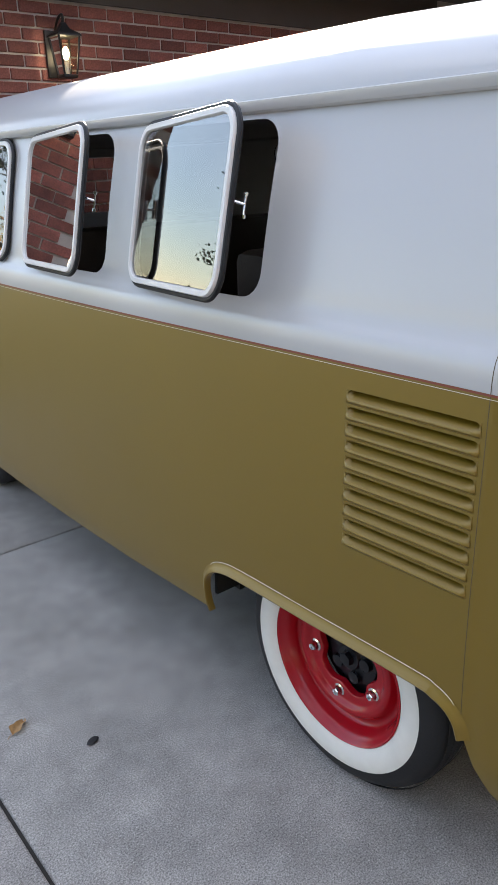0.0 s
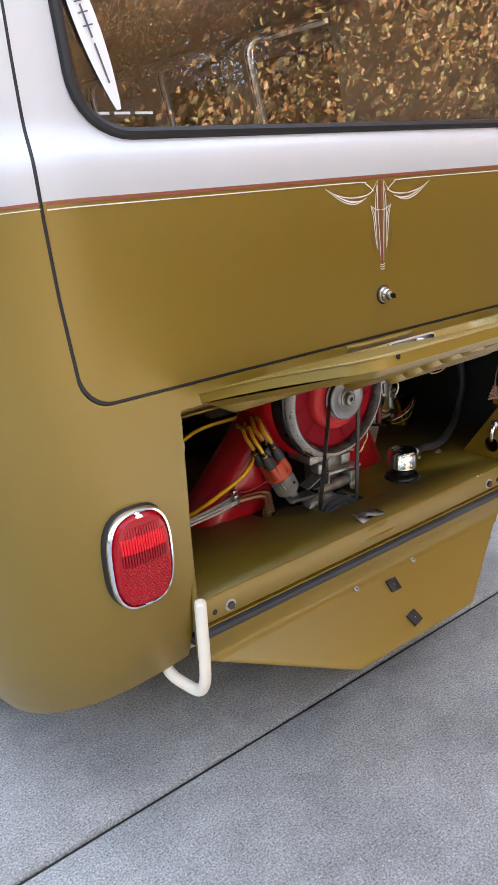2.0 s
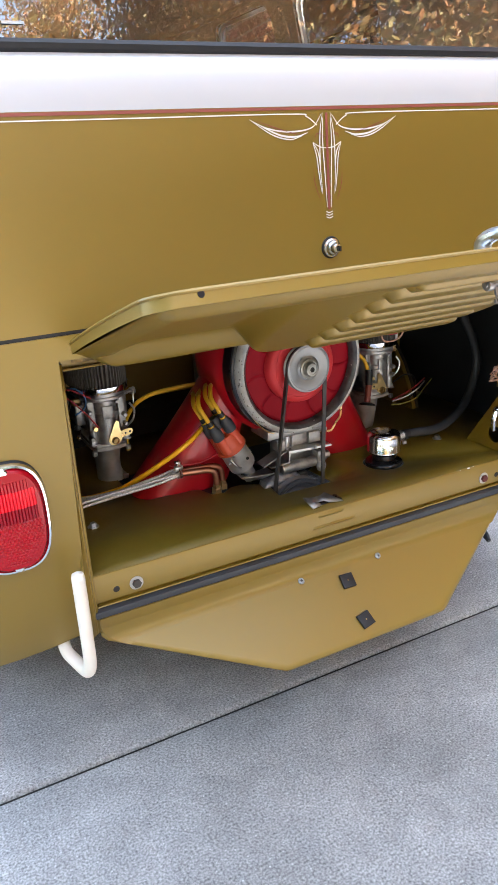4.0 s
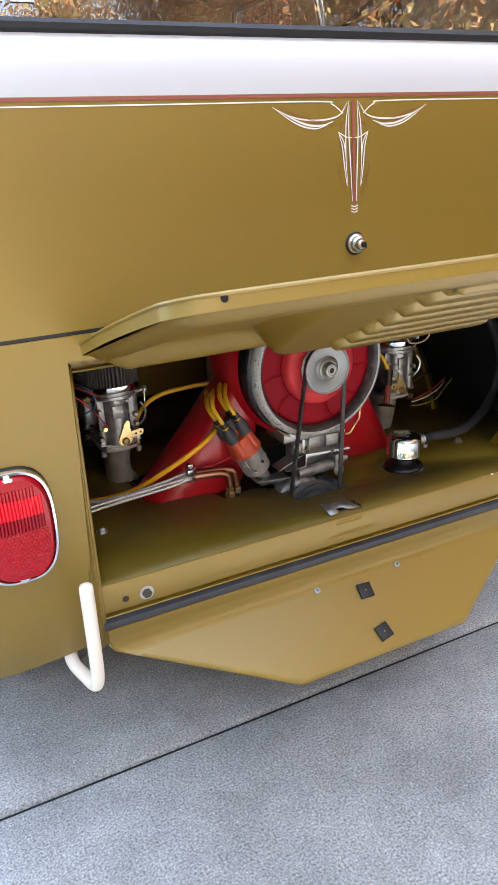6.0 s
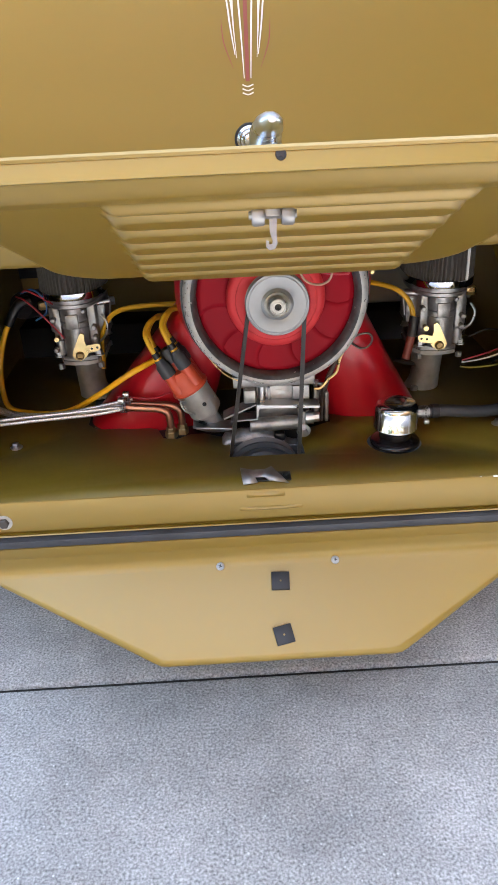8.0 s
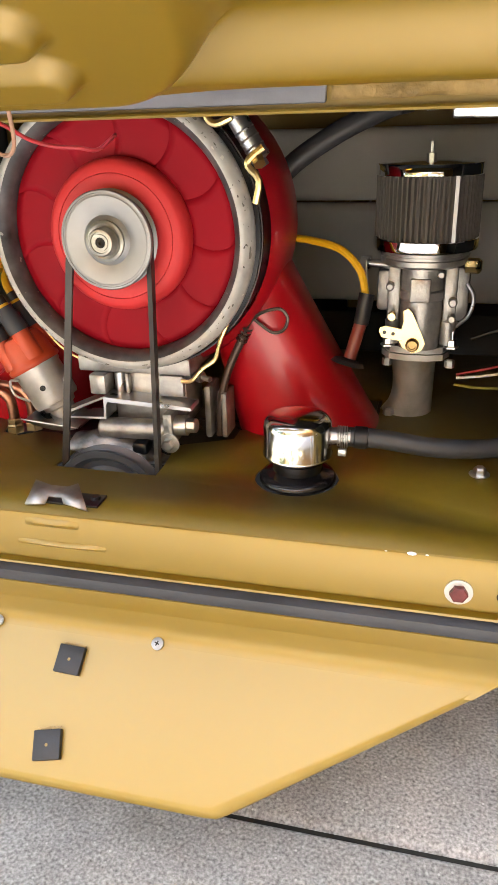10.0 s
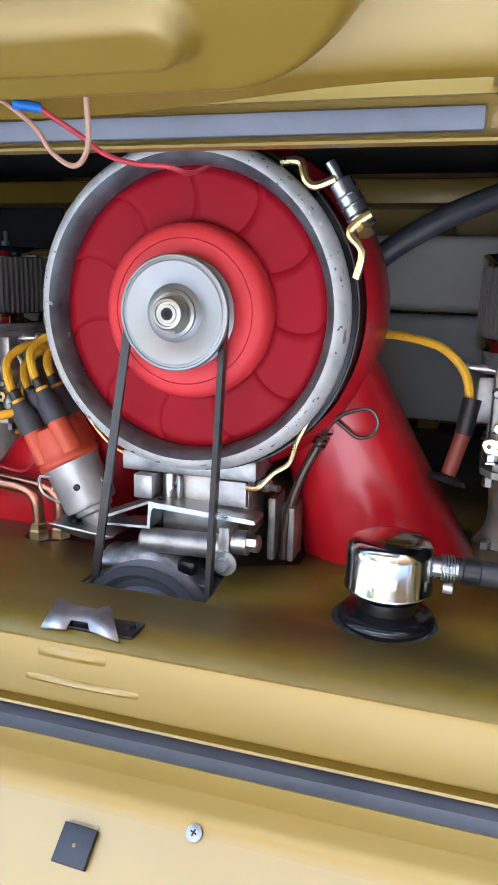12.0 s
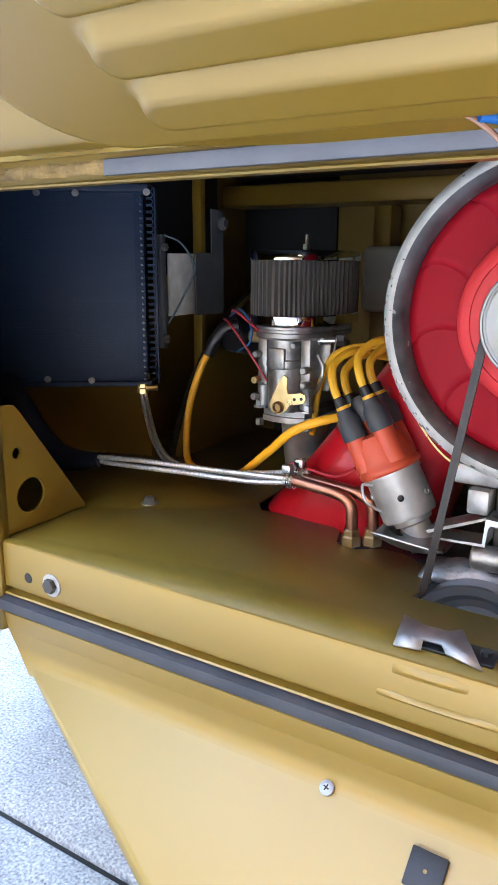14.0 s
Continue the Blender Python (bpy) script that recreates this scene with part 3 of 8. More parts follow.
for k, (x, y, h, s) in enumerate([(5.6, -2.2, 5.2, 2.3), (6.6, -5.0, 6.2, 2.8), (8.2, -1.6, 6.4, 2.8), (5.4, -8.4, 6.6, 3.0), (9.6, -6.0, 7.4, 3.2), (8.4, -10.2, 7.8, 3.2), (3.6, -12.0, 6.6, 3.0)]):
    tree("autumn_tree", "broad tree with dense coppery autumn leaves", x, y, h, s, 120000, 0.027, AUTUMN, 11 + k, 0.02)
for k, (x, y, h, s) in enumerate([(-9.5, -16.0, 7.0, 3.4), (-4.6, -14.0, 7.6, 3.6), (-0.4, -13.5, 8.0, 3.6)]):
    tree("autumn_tree", "broad tree with dense coppery autumn leaves", x, y, h, s, 60000, 0.06, AUTUMN, 41 + k, 0.02)
for k, (x, y, h, s) in enumerate([(5.9, -2.6, 1.6, 1.2), (6.0, -4.6, 1.8, 1.3), (6.0, -6.8, 1.7, 1.3), (3.6, -9.9, 1.7, 1.4), (6.2, -8.6, 1.8, 1.4)]):
    tree("shrub", "low rounded shrub with copper and olive leaves", x, y, h, s, 26000, 0.03, AUTUMN, 61 + k, 0.0)
# Unseen evergreens, added to cut the sky light on the van's left side.
for k, (x, y, h, s) in enumerate([(-7.0, -8.0, 5.4, 1.9), (-6.6, -4.2, 5.0, 1.8), (-6.8, -0.6, 5.2, 1.8)]):
    tree("cedar_tree", "unseen dark evergreen added to block sky light", x, y, h, s, 26000, 0.06, EVERGREEN, 91 + k, 0.03)
tree("pine_tree", "sparse dark evergreen with thin drooping branches", -4.5, 10.5, 5.6, 0.9, 3000, 0.035, EVERGREEN, 77, 0.15)
tree("street_tree", "small autumn tree with thin russet leaves", -7.0, 16.0, 2.6, 1.3, 4000, 0.05, AUTUMN, 78, 0.2)


# ---- low garden wall along the driveway ----
TANBRICK = mat("tan_brick", (0.36, 0.29, 0.20), 0.85, stain=0.2, stain_scale=9, grain=0.25, grain_scale=90, bump=0.002, bump_scale=120, rand=0.22)


def garden_wall():
    x, y0, y1, rows = 4.78, -6.9, -1.2, 10
    t = thing("garden_wall", "low tan brick wall between driveway and trees", "wall", at=(x, y0, 0))
    bm = bmesh.new()
    box(bm, (0.012, 0.0, -0.1), (0.2, y1 - y0, rows * 0.078))
    part("core", bm, MORTAR, t, "pale mortar core")
    me = bpy.data.meshes.new("brick")
    bm = bmesh.new()
    box(bm, (0.0, -0.103, -0.034), (0.06, 0.103, 0.034), 0.004, seg=1)
    bm.to_mesh(me)
    bm.free()
    me.materials.append(TANBRICK)
    rnd = random.Random(8)
    for r in range(rows):
        for k in range(26):
            y = 0.11 + k * 0.217 + (0.108 if r % 2 else 0.0)
            if y < y1 - y0 - 0.1:
                ob = new("brick", me)
                ob.parent = t
                ob.location = (rnd.uniform(-0.003, 0.003), y, 0.04 + 0.078 * r)
    cap_me = bpy.data.meshes.new("cap_stone")
    bm = bmesh.new()
    box(bm, (-0.02, -0.28, 0.0), (0.23, 0.28, 0.05), 0.006)
    bm.to_mesh(cap_me)
    bm.free()
    cap_me.materials.append(MORTAR)
    for k in range(10):
        ob = new("cap_stone", cap_me)
        ob.parent = t
        ob.location = (0, 0.285 + 0.57 * k, rows * 0.078 + 0.003)


# ---- van body ----
# The van's tail stands at y = 0, its middle at x = 0, its nose at y = 4.15.
HALF_W = [(0.20, 0.740), (0.26, 0.768), (0.34, 0.792), (0.45, 0.802), (0.60, 0.807), (0.80, 0.806), (1.00, 0.802), (1.07, 0.800), (1.10, 0.799), (1.125, 0.794),
          (1.145, 0.783), (1.165, 0.776), (1.20, 0.770), (1.35, 0.740), (1.50, 0.704), (1.56, 0.690)]
TAIL_Y = [(0.20, 0.095), (0.26, 0.055), (0.34, 0.024), (0.45, 0.006), (0.60, 0.000), (0.80, 0.004), (0.92, 0.010), (1.07, 0.016), (1.10, 0.017), (1.125, 0.022),
          (1.145, 0.034), (1.165, 0.043), (1.20, 0.048), (1.35, 0.066), (1.50, 0.090), (1.56, 0.106)]
SPLIT_Z = 1.0745
CORNER, CORNER_LEN, CORNER_Y = 0.56, 0.43, 0.33
NOSE_S, NOSE_LEN, NOSE_Y = 4.40, 0.75, 3.74


def hermite(table, z):
    if z <= table[0][0]:
        return table[0][1]
    if z >= table[-1][0]:
        return table[-1][1]
    for i in range(len(table) - 1):
        (a, va), (b, vb) = table[i], table[i + 1]
        if z <= b:
            (p, vp), (q, vq) = table[max(i - 1, 0)], table[min(i + 2, len(table) - 1)]
            ma = (vb - vp) / (b - p) * (b - a)
            mb = (vq - va) / (q - a) * (b - a)
            t = (z - a) / (b - a)
            return va * (2 * t ** 3 - 3 * t * t + 1) + ma * (t ** 3 - 2 * t * t + t) + vb * (3 * t * t - 2 * t ** 3) + mb * (t ** 3 - t * t)


def shell(s, z, out=0.0):
    """The point of the body's skin at the way s round it (0 at the tail's middle, minus to the van's left) and height z, moved outwards."""
    w, r = hermite(HALF_W, z), hermite(TAIL_Y, z)
    a = abs(s)
    if a < CORNER:
        p, n = Vector((a, r, z)), Vector((0, -1, 0))
    elif a < CORNER + CORNER_LEN:
        th = (a - CORNER) / CORNER_LEN * math.pi / 2
        p = Vector((CORNER + (w - CORNER) * math.sin(th), r * math.cos(th) ** 2 + CORNER_Y * (1 - math.cos(th)), z - 0.007 * math.sin(2 * th) ** 2 * math.exp(-((z - 1.10) / 0.10) ** 2)))
        n = Vector((CORNER_Y * math.sin(th), -(w - CORNER) * math.cos(th), 0)).normalized()
    elif a < NOSE_S:
        y = CORNER_Y + a - CORNER - CORNER_LEN
        u = (y - 2.2) / 1.9
        p, n = Vector((w + 0.058 * max(0.0, 1 - u * u) ** 1.25, y, z)), Vector((1, 0, 0))
    else:
        ph = (a - NOSE_S) / NOSE_LEN * math.pi / 2
        p = Vector((w * math.cos(ph) ** 0.7 if ph < math.pi / 2 - 1e-6 else 0.0, NOSE_Y + 0.42 * math.sin(ph), z))
        n = Vector((math.cos(ph), math.sin(ph), 0))
    p += n * out
    return Vector((math.copysign(p.x, s) if a > 1e-9 else 0.0, p.y, p.z))


def side_s(y):
    return y + CORNER + CORNER_LEN - CORNER_Y


def bent(bm, out=0.0):
    for v in bm.verts:
        v.co = shell(v.co.x, v.co.y, out + v.co.z)
    return bm


def thick(ob, t):
    m = ob.modifiers.new("thickness", "SOLIDIFY")
    m.thickness, m.offset = t, -1.0
    return ob


def skin_normal(s, z):
    h = 0.0015
    d = (shell(s + h, z) - shell(s - h, z)).cross(shell(s, z + h) - shell(s, z - h)).normalized()
    return d


def skin_part(name, bm, t, parent, label):
    """A bent panel of thickness t from a flat sheet in (s, z), shaded by the true normals of the body's skin."""
    bm.normal_update()
    bm.verts.index_update()
    flat = [(v.co.x, v.co.y) for v in bm.verts]
    k = len(flat)
    normals = [skin_normal(s, z) for s, z in flat]
    verts = [shell(s, z) for s, z in flat] + [shell(s, z, -t) for s, z in flat]
    faces, shade, tone = [], [], []
    for f in bm.faces:
        q = [v.index for v in f.verts]
        if f.normal.z < 0:
            q.reverse()
        white = 1 if f.calc_center_median().y > SPLIT_Z else 0
        faces += [q, [i + k for i in reversed(q)]]
        shade += [normals[i] for i in q] + [-normals[i] for i in reversed(q)]
        tone += [white, white]
    for e in bm.edges:
        if len(e.link_faces) == 1:
            a, b = e.verts[0].index, e.verts[1].index
            f = e.link_faces[0]
            q = [v.index for v in f.verts]
            if f.normal.z < 0:
                q.reverse()
            if q[(q.index(a) + 1) % len(q)] == b:
                a, b = b, a
            faces.append([a, b, b + k, a + k])
            n = (verts[b] - verts[a]).cross(verts[b + k] - verts[a]).normalized()
            shade += [n] * 4
            tone.append(1 if e.verts[0].co.y > SPLIT_Z else 0)
    bm.free()
    me = bpy.data.meshes.new(name)
    me.from_pydata(verts, [], faces)
    me.materials.append(GOLD)
    me.materials.append(WHITE)
    for p, w in zip(me.polygons, tone):
        p.material_index = w
    me.shade_smooth()
    me.normals_split_custom_set(shade)
    ob = new(name, me)
    ob.parent = parent
    return tagged(ob, label)


van = thing("camper_van", "vintage gold and white camper van, tail lid open, on driveway", "van")

OPEN_X, OPEN_T = 0.446, 0.757          # engine opening
HATCH_X, HATCH_B, HATCH_T = 0.622, 0.797, 1.521
GAP = 0.0055
bottom = [(0.464, 0.294), (0.52, 0.283), (0.60, 0.276), (0.70, 0.260), (0.80, 0.236), (0.87, 0.225), (0.915, 0.236), (0.95, 0.275), (0.975, 0.33), (0.993, 0.39),
          (1.004, 0.424), (1.025, 0.448), (1.06, 0.463), (1.11, 0.469), (1.4, 0.472), (1.62, 0.475), (1.69, 0.469), (1.735, 0.450), (1.764, 0.414),
          (1.772, 0.36), (1.772, 0.306), (2.2, 0.29), (2.8, 0.28), (3.40, 0.28), (3.41, 0.40), (3.47, 0.47), (3.56, 0.49), (4.00, 0.49), (4.10, 0.47), (4.16, 0.40),
          (4.17, 0.28), (4.5, 0.25), (5.15, 0.25)]



def half_hatch(x, b, t, r, n=8):
    """Half of the tailgate's outline, from the middle of its lower edge to the middle of its upper edge."""
    out = [(0.0, b)]
    for k in range(n + 1):
        a = radians(-90 + 90 * k / n)
        out.append((x - 0.012 - r + r * math.cos(a), b + r + r * math.sin(a)))
    top = [(x - 0.004, 0.95), (x, 1.05), (x + 0.002, 1.14), (x + 0.006, 1.25), (x + 0.010, 1.42), (x + 0.010, t - 0.02), (x - 0.002, t)]
    return out + top + [(0.0, t)]


WIN_Y = [(0.905, 1.362), (1.520, 1.985), (2.14, 2.63)]
WIN_B, WIN_T = 1.160, 1.512


def side_window(y0, y1, grow=0.0):
    return round_rect(side_s(y0) - grow, WIN_B - grow, side_s(y1) + grow, WIN_T + grow, 0.055 + grow)


LOUVRE_Y0, LOUVRE_Y1, LOUVRE_H = 0.350, 0.632, 0.0205
LOUVRE_Z = [1.024 - 0.0335 * k for k in range(10)]


def louvre_hole(z):
    return round_rect(side_s(LOUVRE_Y0) + 0.003, z - LOUVRE_H, side_s(LOUVRE_Y1), z, 0.008, 4)


GRID_S = [side_s(LOUVRE_Y0) + q for q in (-0.012, 0.012, 0.06, 0.125, 0.19)] + [side_s(LOUVRE_Y1) + q for q in (-0.012, 0.014)] + steps(0.4, CORNER, 0.08) + steps(CORNER, CORNER + CORNER_LEN, 0.0215) + steps(1.05, 4.4, 0.12) + steps(4.42, 5.14, 0.045)
GRID_Z = [z + 0.0035 for z in LOUVRE_Z] + [z - LOUVRE_H - 0.0035 for z in LOUVRE_Z] + [WIN_B - 0.012, WIN_T + 0.012] + [0.23, 0.245, 0.26, 0.28, 0.30, 0.32, 0.34, 0.37, 0.40, 0.45, 0.5, 0.6, 0.7, 0.8, 0.9, 1.0, 1.07, SPLIT_Z, 1.09, 1.10, 1.108, 1.116, 1.124, 1.132, 1.14, 1.148, 1.156, 1.164,
          1.172, 1.18, 1.19, 1.20, 1.22, 1.28, 1.35, 1.42, 1.48, 1.52]


def body_half(side):
    holes = [side_window(*w) for w in WIN_Y]
    hatch = half_hatch(HATCH_X + GAP, HATCH_B - GAP, HATCH_T + GAP, 0.05)
    outline = [(0.0, OPEN_T), (0.453, OPEN_T), (0.463, 0.38)] + bottom + [(5.15, 1.530), (0.0, 1.530)] + hatch[::-1]
    if side < 0:
        holes += [louvre_hole(z) for z in LOUVRE_Z]
    holes.append(round_rect(4.62, 1.17, 5.09, 1.49, 0.06))
    bm = fill([outline] + holes, GRID_S, GRID_Z)
    for v in bm.verts:
        v.co.x *= side
    return skin_part("body_shell_left" if side < 0 else "body_shell_right", bm, 0.004, van, "satin gold lower and white upper body panel")


left_shell = body_half(-1)
body_half(1)

# body seams: the welded joint of the rear corner panel, and those that frame the lid's hinge panel
bm = bmesh.new()
tube(bm, [shell(-side_s(0.340), z, 0.0) for z in steps(0.40, 1.516, 0.008)], 0.0008, 6, 1, smooth_line=False)
part("panel_seam", bm, mat("seam_filler", (0.13, 0.10, 0.06), 0.6), van, "fine welded panel seam")

# louvre blades: each dips inwards at its upper edge
for z in LOUVRE_Z:
    bm = bmesh.new()
    rows = []
    for v, proud in ((-0.16, 0.0003), (-0.07, 0.0022), (0.03, 0.0032), (0.13, 0.0026), (0.24, -0.0008), (0.45, -0.0085), (0.72, -0.0180), (1.0, -0.0270)):
        row = []
        for i in range(33):
            u = i / 32
            s = -(side_s(LOUVRE_Y0) - 0.0005 + u * (LOUVRE_Y1 - LOUVRE_Y0 + 0.004))
            end = min(1.0, min(u, 1 - u) * 18)
            round_off = math.sqrt(max(0.0, 1 - (1 - end) ** 2))
            row.append(bm.verts.new(shell(s, z - LOUVRE_H - 0.001 + v * (LOUVRE_H + 0.001), 0.0002 + proud * round_off)))
        rows.append(row)
    for a, b in zip(rows, rows[1:]):
        for i in range(32):
            bm.faces.new((a[i], a[i + 1], b[i + 1], b[i]))
    thick(part("louvre", bm, GOLD, van), 0.002)

# tailgate
hatch_half = half_hatch(HATCH_X, HATCH_B, HATCH_T, 0.05)
hatch_line = hatch_half[:-1] + [(-x, z) for x, z in hatch_half[::-1]][:-1]
hatch_line = [p for i, p in enumerate(hatch_line) if i == 0 or (abs(p[0] - hatch_line[i - 1][0]) + abs(p[1] - hatch_line[i - 1][1])) > 1e-5]
WX, WB, WT = 0.543, 1.152, 1.486


def rear_window(grow=0.0, n=8):
    out = []
    for cx, cz, a0, r in ((WX - 0.075, WB + 0.075, -90, 0.075), (WX + 0.002 - 0.05, WT - 0.05, 0, 0.05), (-WX - 0.002 + 0.05, WT - 0.05, 90, 0.05), (-WX + 0.075, WB + 0.075, 180, 0.075)):
        for k in range(n + 1):
            a = radians(a0 + 90 * k / n)
            out.append((cx + (r + grow) * math.cos(a), cz + (r + grow) * math.sin(a)))
    return out


hatch_grid = sorted({round(q, 4) for c in (-1, 1) for q in [c * x for x in steps(0.56, 0.62, 0.012) + [0.1, 0.2, 0.3, 0.4, 0.5]]} | {0.0})
bm = fill([hatch_line, rear_window()], hatch_grid, GRID_Z)
hatch = skin_part("tailgate", bm, 0.014, van, "closed tailgate, white over gold, with fine pinstriping")
bm = bmesh.new()
pts = rear_window(0.0)
tube(bm, [shell(x, z, 0.002) for x, z in pts], 0.0085, 8, 1, closed=True, smooth_line=False)
part("window_seal", bm, RUBBER, hatch, "black rubber window seal")
bm = fill([rear_window(0.004)])
for v in bm.verts:
    f = (v.co.y - WB) / (WT - WB)
    v.co = Vector((v.co.x, 0.008 + shell(0, WB).y * (1 - f) + shell(0, WT).y * f, v.co.y))
glass = part("rear_window_glass", bm, GLASS, hatch, "tinted reflecting window glass")
glass.visible_shadow = False

# Black ribbon just under the skin paints the tailgate gap's shade.
bm = bmesh.new()
fine = []
for (xa, za), (xb, zb) in zip(hatch_line, hatch_line[1:] + hatch_line[:1]):
    k = max(1, int(math.hypot(xb - xa, zb - za) / 0.008))
    fine += [(xa + (xb - xa) * i / k, za + (zb - za) * i / k) for i in range(k)]
rows = []
for i, (x, z) in enumerate(fine):
    (xa, za), (xb, zb) = fine[i - 1], fine[(i + 1) % len(fine)]
    d = math.hypot(xb - xa, zb - za)
    nx, nz = (zb - za) / d, -(xb - xa) / d
    rows.append([bm.verts.new(shell(x + nx * w, z + nz * w, o)) for w, o in ((-0.003, -0.010), (-0.0005, -0.0022), (GAP / 2, -0.0016), (GAP + 0.0005, -0.0022), (GAP + 0.003, -0.010))])
for a, b in zip(rows, rows[1:] + rows[:1]):
    for j in range(4):
        bm.faces.new((a[j], a[j + 1], b[j + 1], b[j]))
part("hatch_seal", bm, RUBBER, van, "black ribbon that darkens the tailgate gap")

# tailgate lock
bm = bmesh.new()
m = pose(0, shell(0, 0.868).y, 0.868, 90, 0, 0) @ Matrix.Scale(0.8, 4)
lathe(bm, [(0.0, 0.0), (0.0185, 0.0), (0.0190, 0.0035), (0.0180, 0.0060), (0.0158, 0.0072), (0.0150, 0.0078), (0.0146, 0.0120), (0.0132, 0.0150), (0.0108, 0.0165), (0.0102, 0.0150), (0, 0.0150)], m, 36)
SATIN = mat("satin_chrome", (0.50, 0.50, 0.52), 0.20, 1.0, stain=0.08, stain_scale=80)
lock = part("lock", bm, SATIN, hatch, "round stepped satin-chrome push-button lock")
bm = bmesh.new()
lathe(bm, [(0.0, 0.0), (0.0214, 0.0), (0.0216, 0.0015), (0.0206, 0.0028), (0.0182, 0.0030)], m, 36)
part("lock_gasket", bm, RUBBER, lock, "dark rubber gasket")
bm = bmesh.new()
lathe(bm, [(0, 0.0150), (0.0095, 0.0150), (0.0096, 0.0215), (0.0085, 0.0240), (0.0060, 0.0255), (0, 0.0260)], m, 28)
part("lock_button", bm, SATIN, lock)
bm = bmesh.new()
box(bm, (-0.0008, -0.0225, 0.864), (0.0008, -0.0125, 0.872))
part("key_slot", bm, BLACK, lock)


# ---- pinstriping ----
def ribbon(bm, pts, width, lift=0.0012):
    """A painted line on the skin through (s, z) points; width may vary along it."""
    line = curve_points([(p[0], p[1], 0) for p in pts], 10)
    rows = []
    for i, p in enumerate(line):
        d = line[min(i + 1, len(line) - 1)] - line[max(i - 1, 0)]
        d.normalize()
        w = (width(i / (len(line) - 1)) if callable(width) else width) / 2
        rows.append([bm.verts.new(shell(p.x - d.y * w * q, p.y + d.x * w * q, lift)) for q in (-1, 1)])
    for a, b in zip(rows, rows[1:]):
        bm.faces.new((a[0], a[1], b[1], b[0]))


def belt(name, z, width, material, label):
    bm = bmesh.new()
    lo, hi = z - width / 2, z + width / 2
    spans = [(-5.0, -HATCH_X - 0.005), (HATCH_X + 0.005, 5.0)]
    for a, b in spans:
        line = steps(a, b, 0.025)
        v = [[bm.verts.new(shell(s, q, 0.0011)) for q in (lo, hi)] for s in line]
        for p, q in zip(v, v[1:]):
            bm.faces.new((p[0], p[1], q[1], q[0]))
    part(name, bm, material, van, label)


belt("belt_stripe", SPLIT_Z - 0.002, 0.0038, STRIPE, "thin red-brown belt stripe")
belt("belt_pinstripe", SPLIT_Z - 0.0085, 0.0012, CREAM, "fine cream belt line")
bm = bmesh.new()
ribbon(bm, [(-HATCH_X + 0.004, SPLIT_Z - 0.003), (-0.3, SPLIT_Z - 0.003), (0.3, SPLIT_Z - 0.003), (HATCH_X - 0.004, SPLIT_Z - 0.003)], 0.0040)
red_line = part("belt_stripe", bm, STRIPE, hatch, "thin red-brown belt stripe")


def stroke_width(w, lo=0.25):
    return lambda t: 0.75 * w * (lo + (1 - lo) * math.sin(math.pi * min(max(t, 0.02), 0.98)))


orn = bmesh.new()
redorn = bmesh.new()
for c in (-1, 1):
    zt = SPLIT_Z - 0.0105
    ribbon(orn, [(c * (HATCH_X - 0.004), zt), (c * 0.3, zt), (c * 0.062, zt), (c * 0.035, zt - 0.004), (c * 0.017, zt - 0.016)], 0.0016)
    ribbon(orn, [(c * 0.009, zt - 0.001), (c * 0.026, zt - 0.019), (c * 0.062, zt - 0.024), (c * 0.100, zt - 0.019), (c * 0.131, zt - 0.006)], stroke_width(0.0030))
    ribbon(orn, [(c * 0.034, zt - 0.026), (c * 0.055, zt - 0.031), (c * 0.085, zt - 0.027), (c * 0.131, zt - 0.006)], stroke_width(0.0036))
    ribbon(orn, [(c * 0.045, zt - 0.031), (c * 0.066, zt - 0.0345), (c * 0.095, zt - 0.027), (c * 0.131, zt - 0.006)], stroke_width(0.0026))
    ribbon(orn, [(c * 0.007, zt + 0.001), (c * 0.0125, zt - 0.03), (c * 0.0135, zt - 0.075), (c * 0.011, zt - 0.115)], stroke_width(0.0024))
    ribbon(orn, [(c * 0.007, zt - 0.006), (c * 0.008, zt - 0.04), (c * 0.0055, zt - 0.09), (c * 0.0036, zt - 0.135)], stroke_width(0.0024, 0.5))
    ribbon(orn, [(c * 0.0255, zt - 0.040), (c * 0.012, zt - 0.047), (c * 0.0, zt - 0.0485)], stroke_width(0.0022, 0.5))
    ribbon(orn, [(c * 0.0255, zt - 0.040), (c * 0.0195, zt - 0.060), (c * 0.0165, zt - 0.085), (c * 0.0125, zt - 0.112)], stroke_width(0.0024, 0.5))
    ribbon(orn, [(c * 0.0255, zt - 0.040), (c * 0.0165, zt - 0.055), (c * 0.0135, zt - 0.08)], stroke_width(0.0024, 0.4))
    ribbon(redorn, [(c * 0.0225, zt - 0.036), (c * 0.017, zt - 0.028), (c * 0.0, zt - 0.033)], stroke_width(0.0016))
    ribbon(redorn, [(c * 0.026, zt - 0.078), (c * 0.024, zt - 0.10), (c * 0.015, zt - 0.125)], stroke_width(0.0016))
    ribbon(redorn, [(c * 0.045, zt - 0.029), (c * 0.075, zt - 0.022), (c * 0.12, zt - 0.008)], stroke_width(0.0018))
ribbon(redorn, [(0.0, zt + 0.001), (0.0, zt - 0.05), (0.0, zt - 0.10), (0.0, zt - 0.138)], 0.0042)
for q in range(3):
    ribbon(orn, [(-0.006, zt - 0.141 - 0.004 * q), (0.0, zt - 0.143 - 0.004 * q), (0.006, zt - 0.141 - 0.004 * q)], 0.0014)
part("pinstripe_ornament", orn, CREAM, hatch, "hand-painted cream pinstripe ornament")
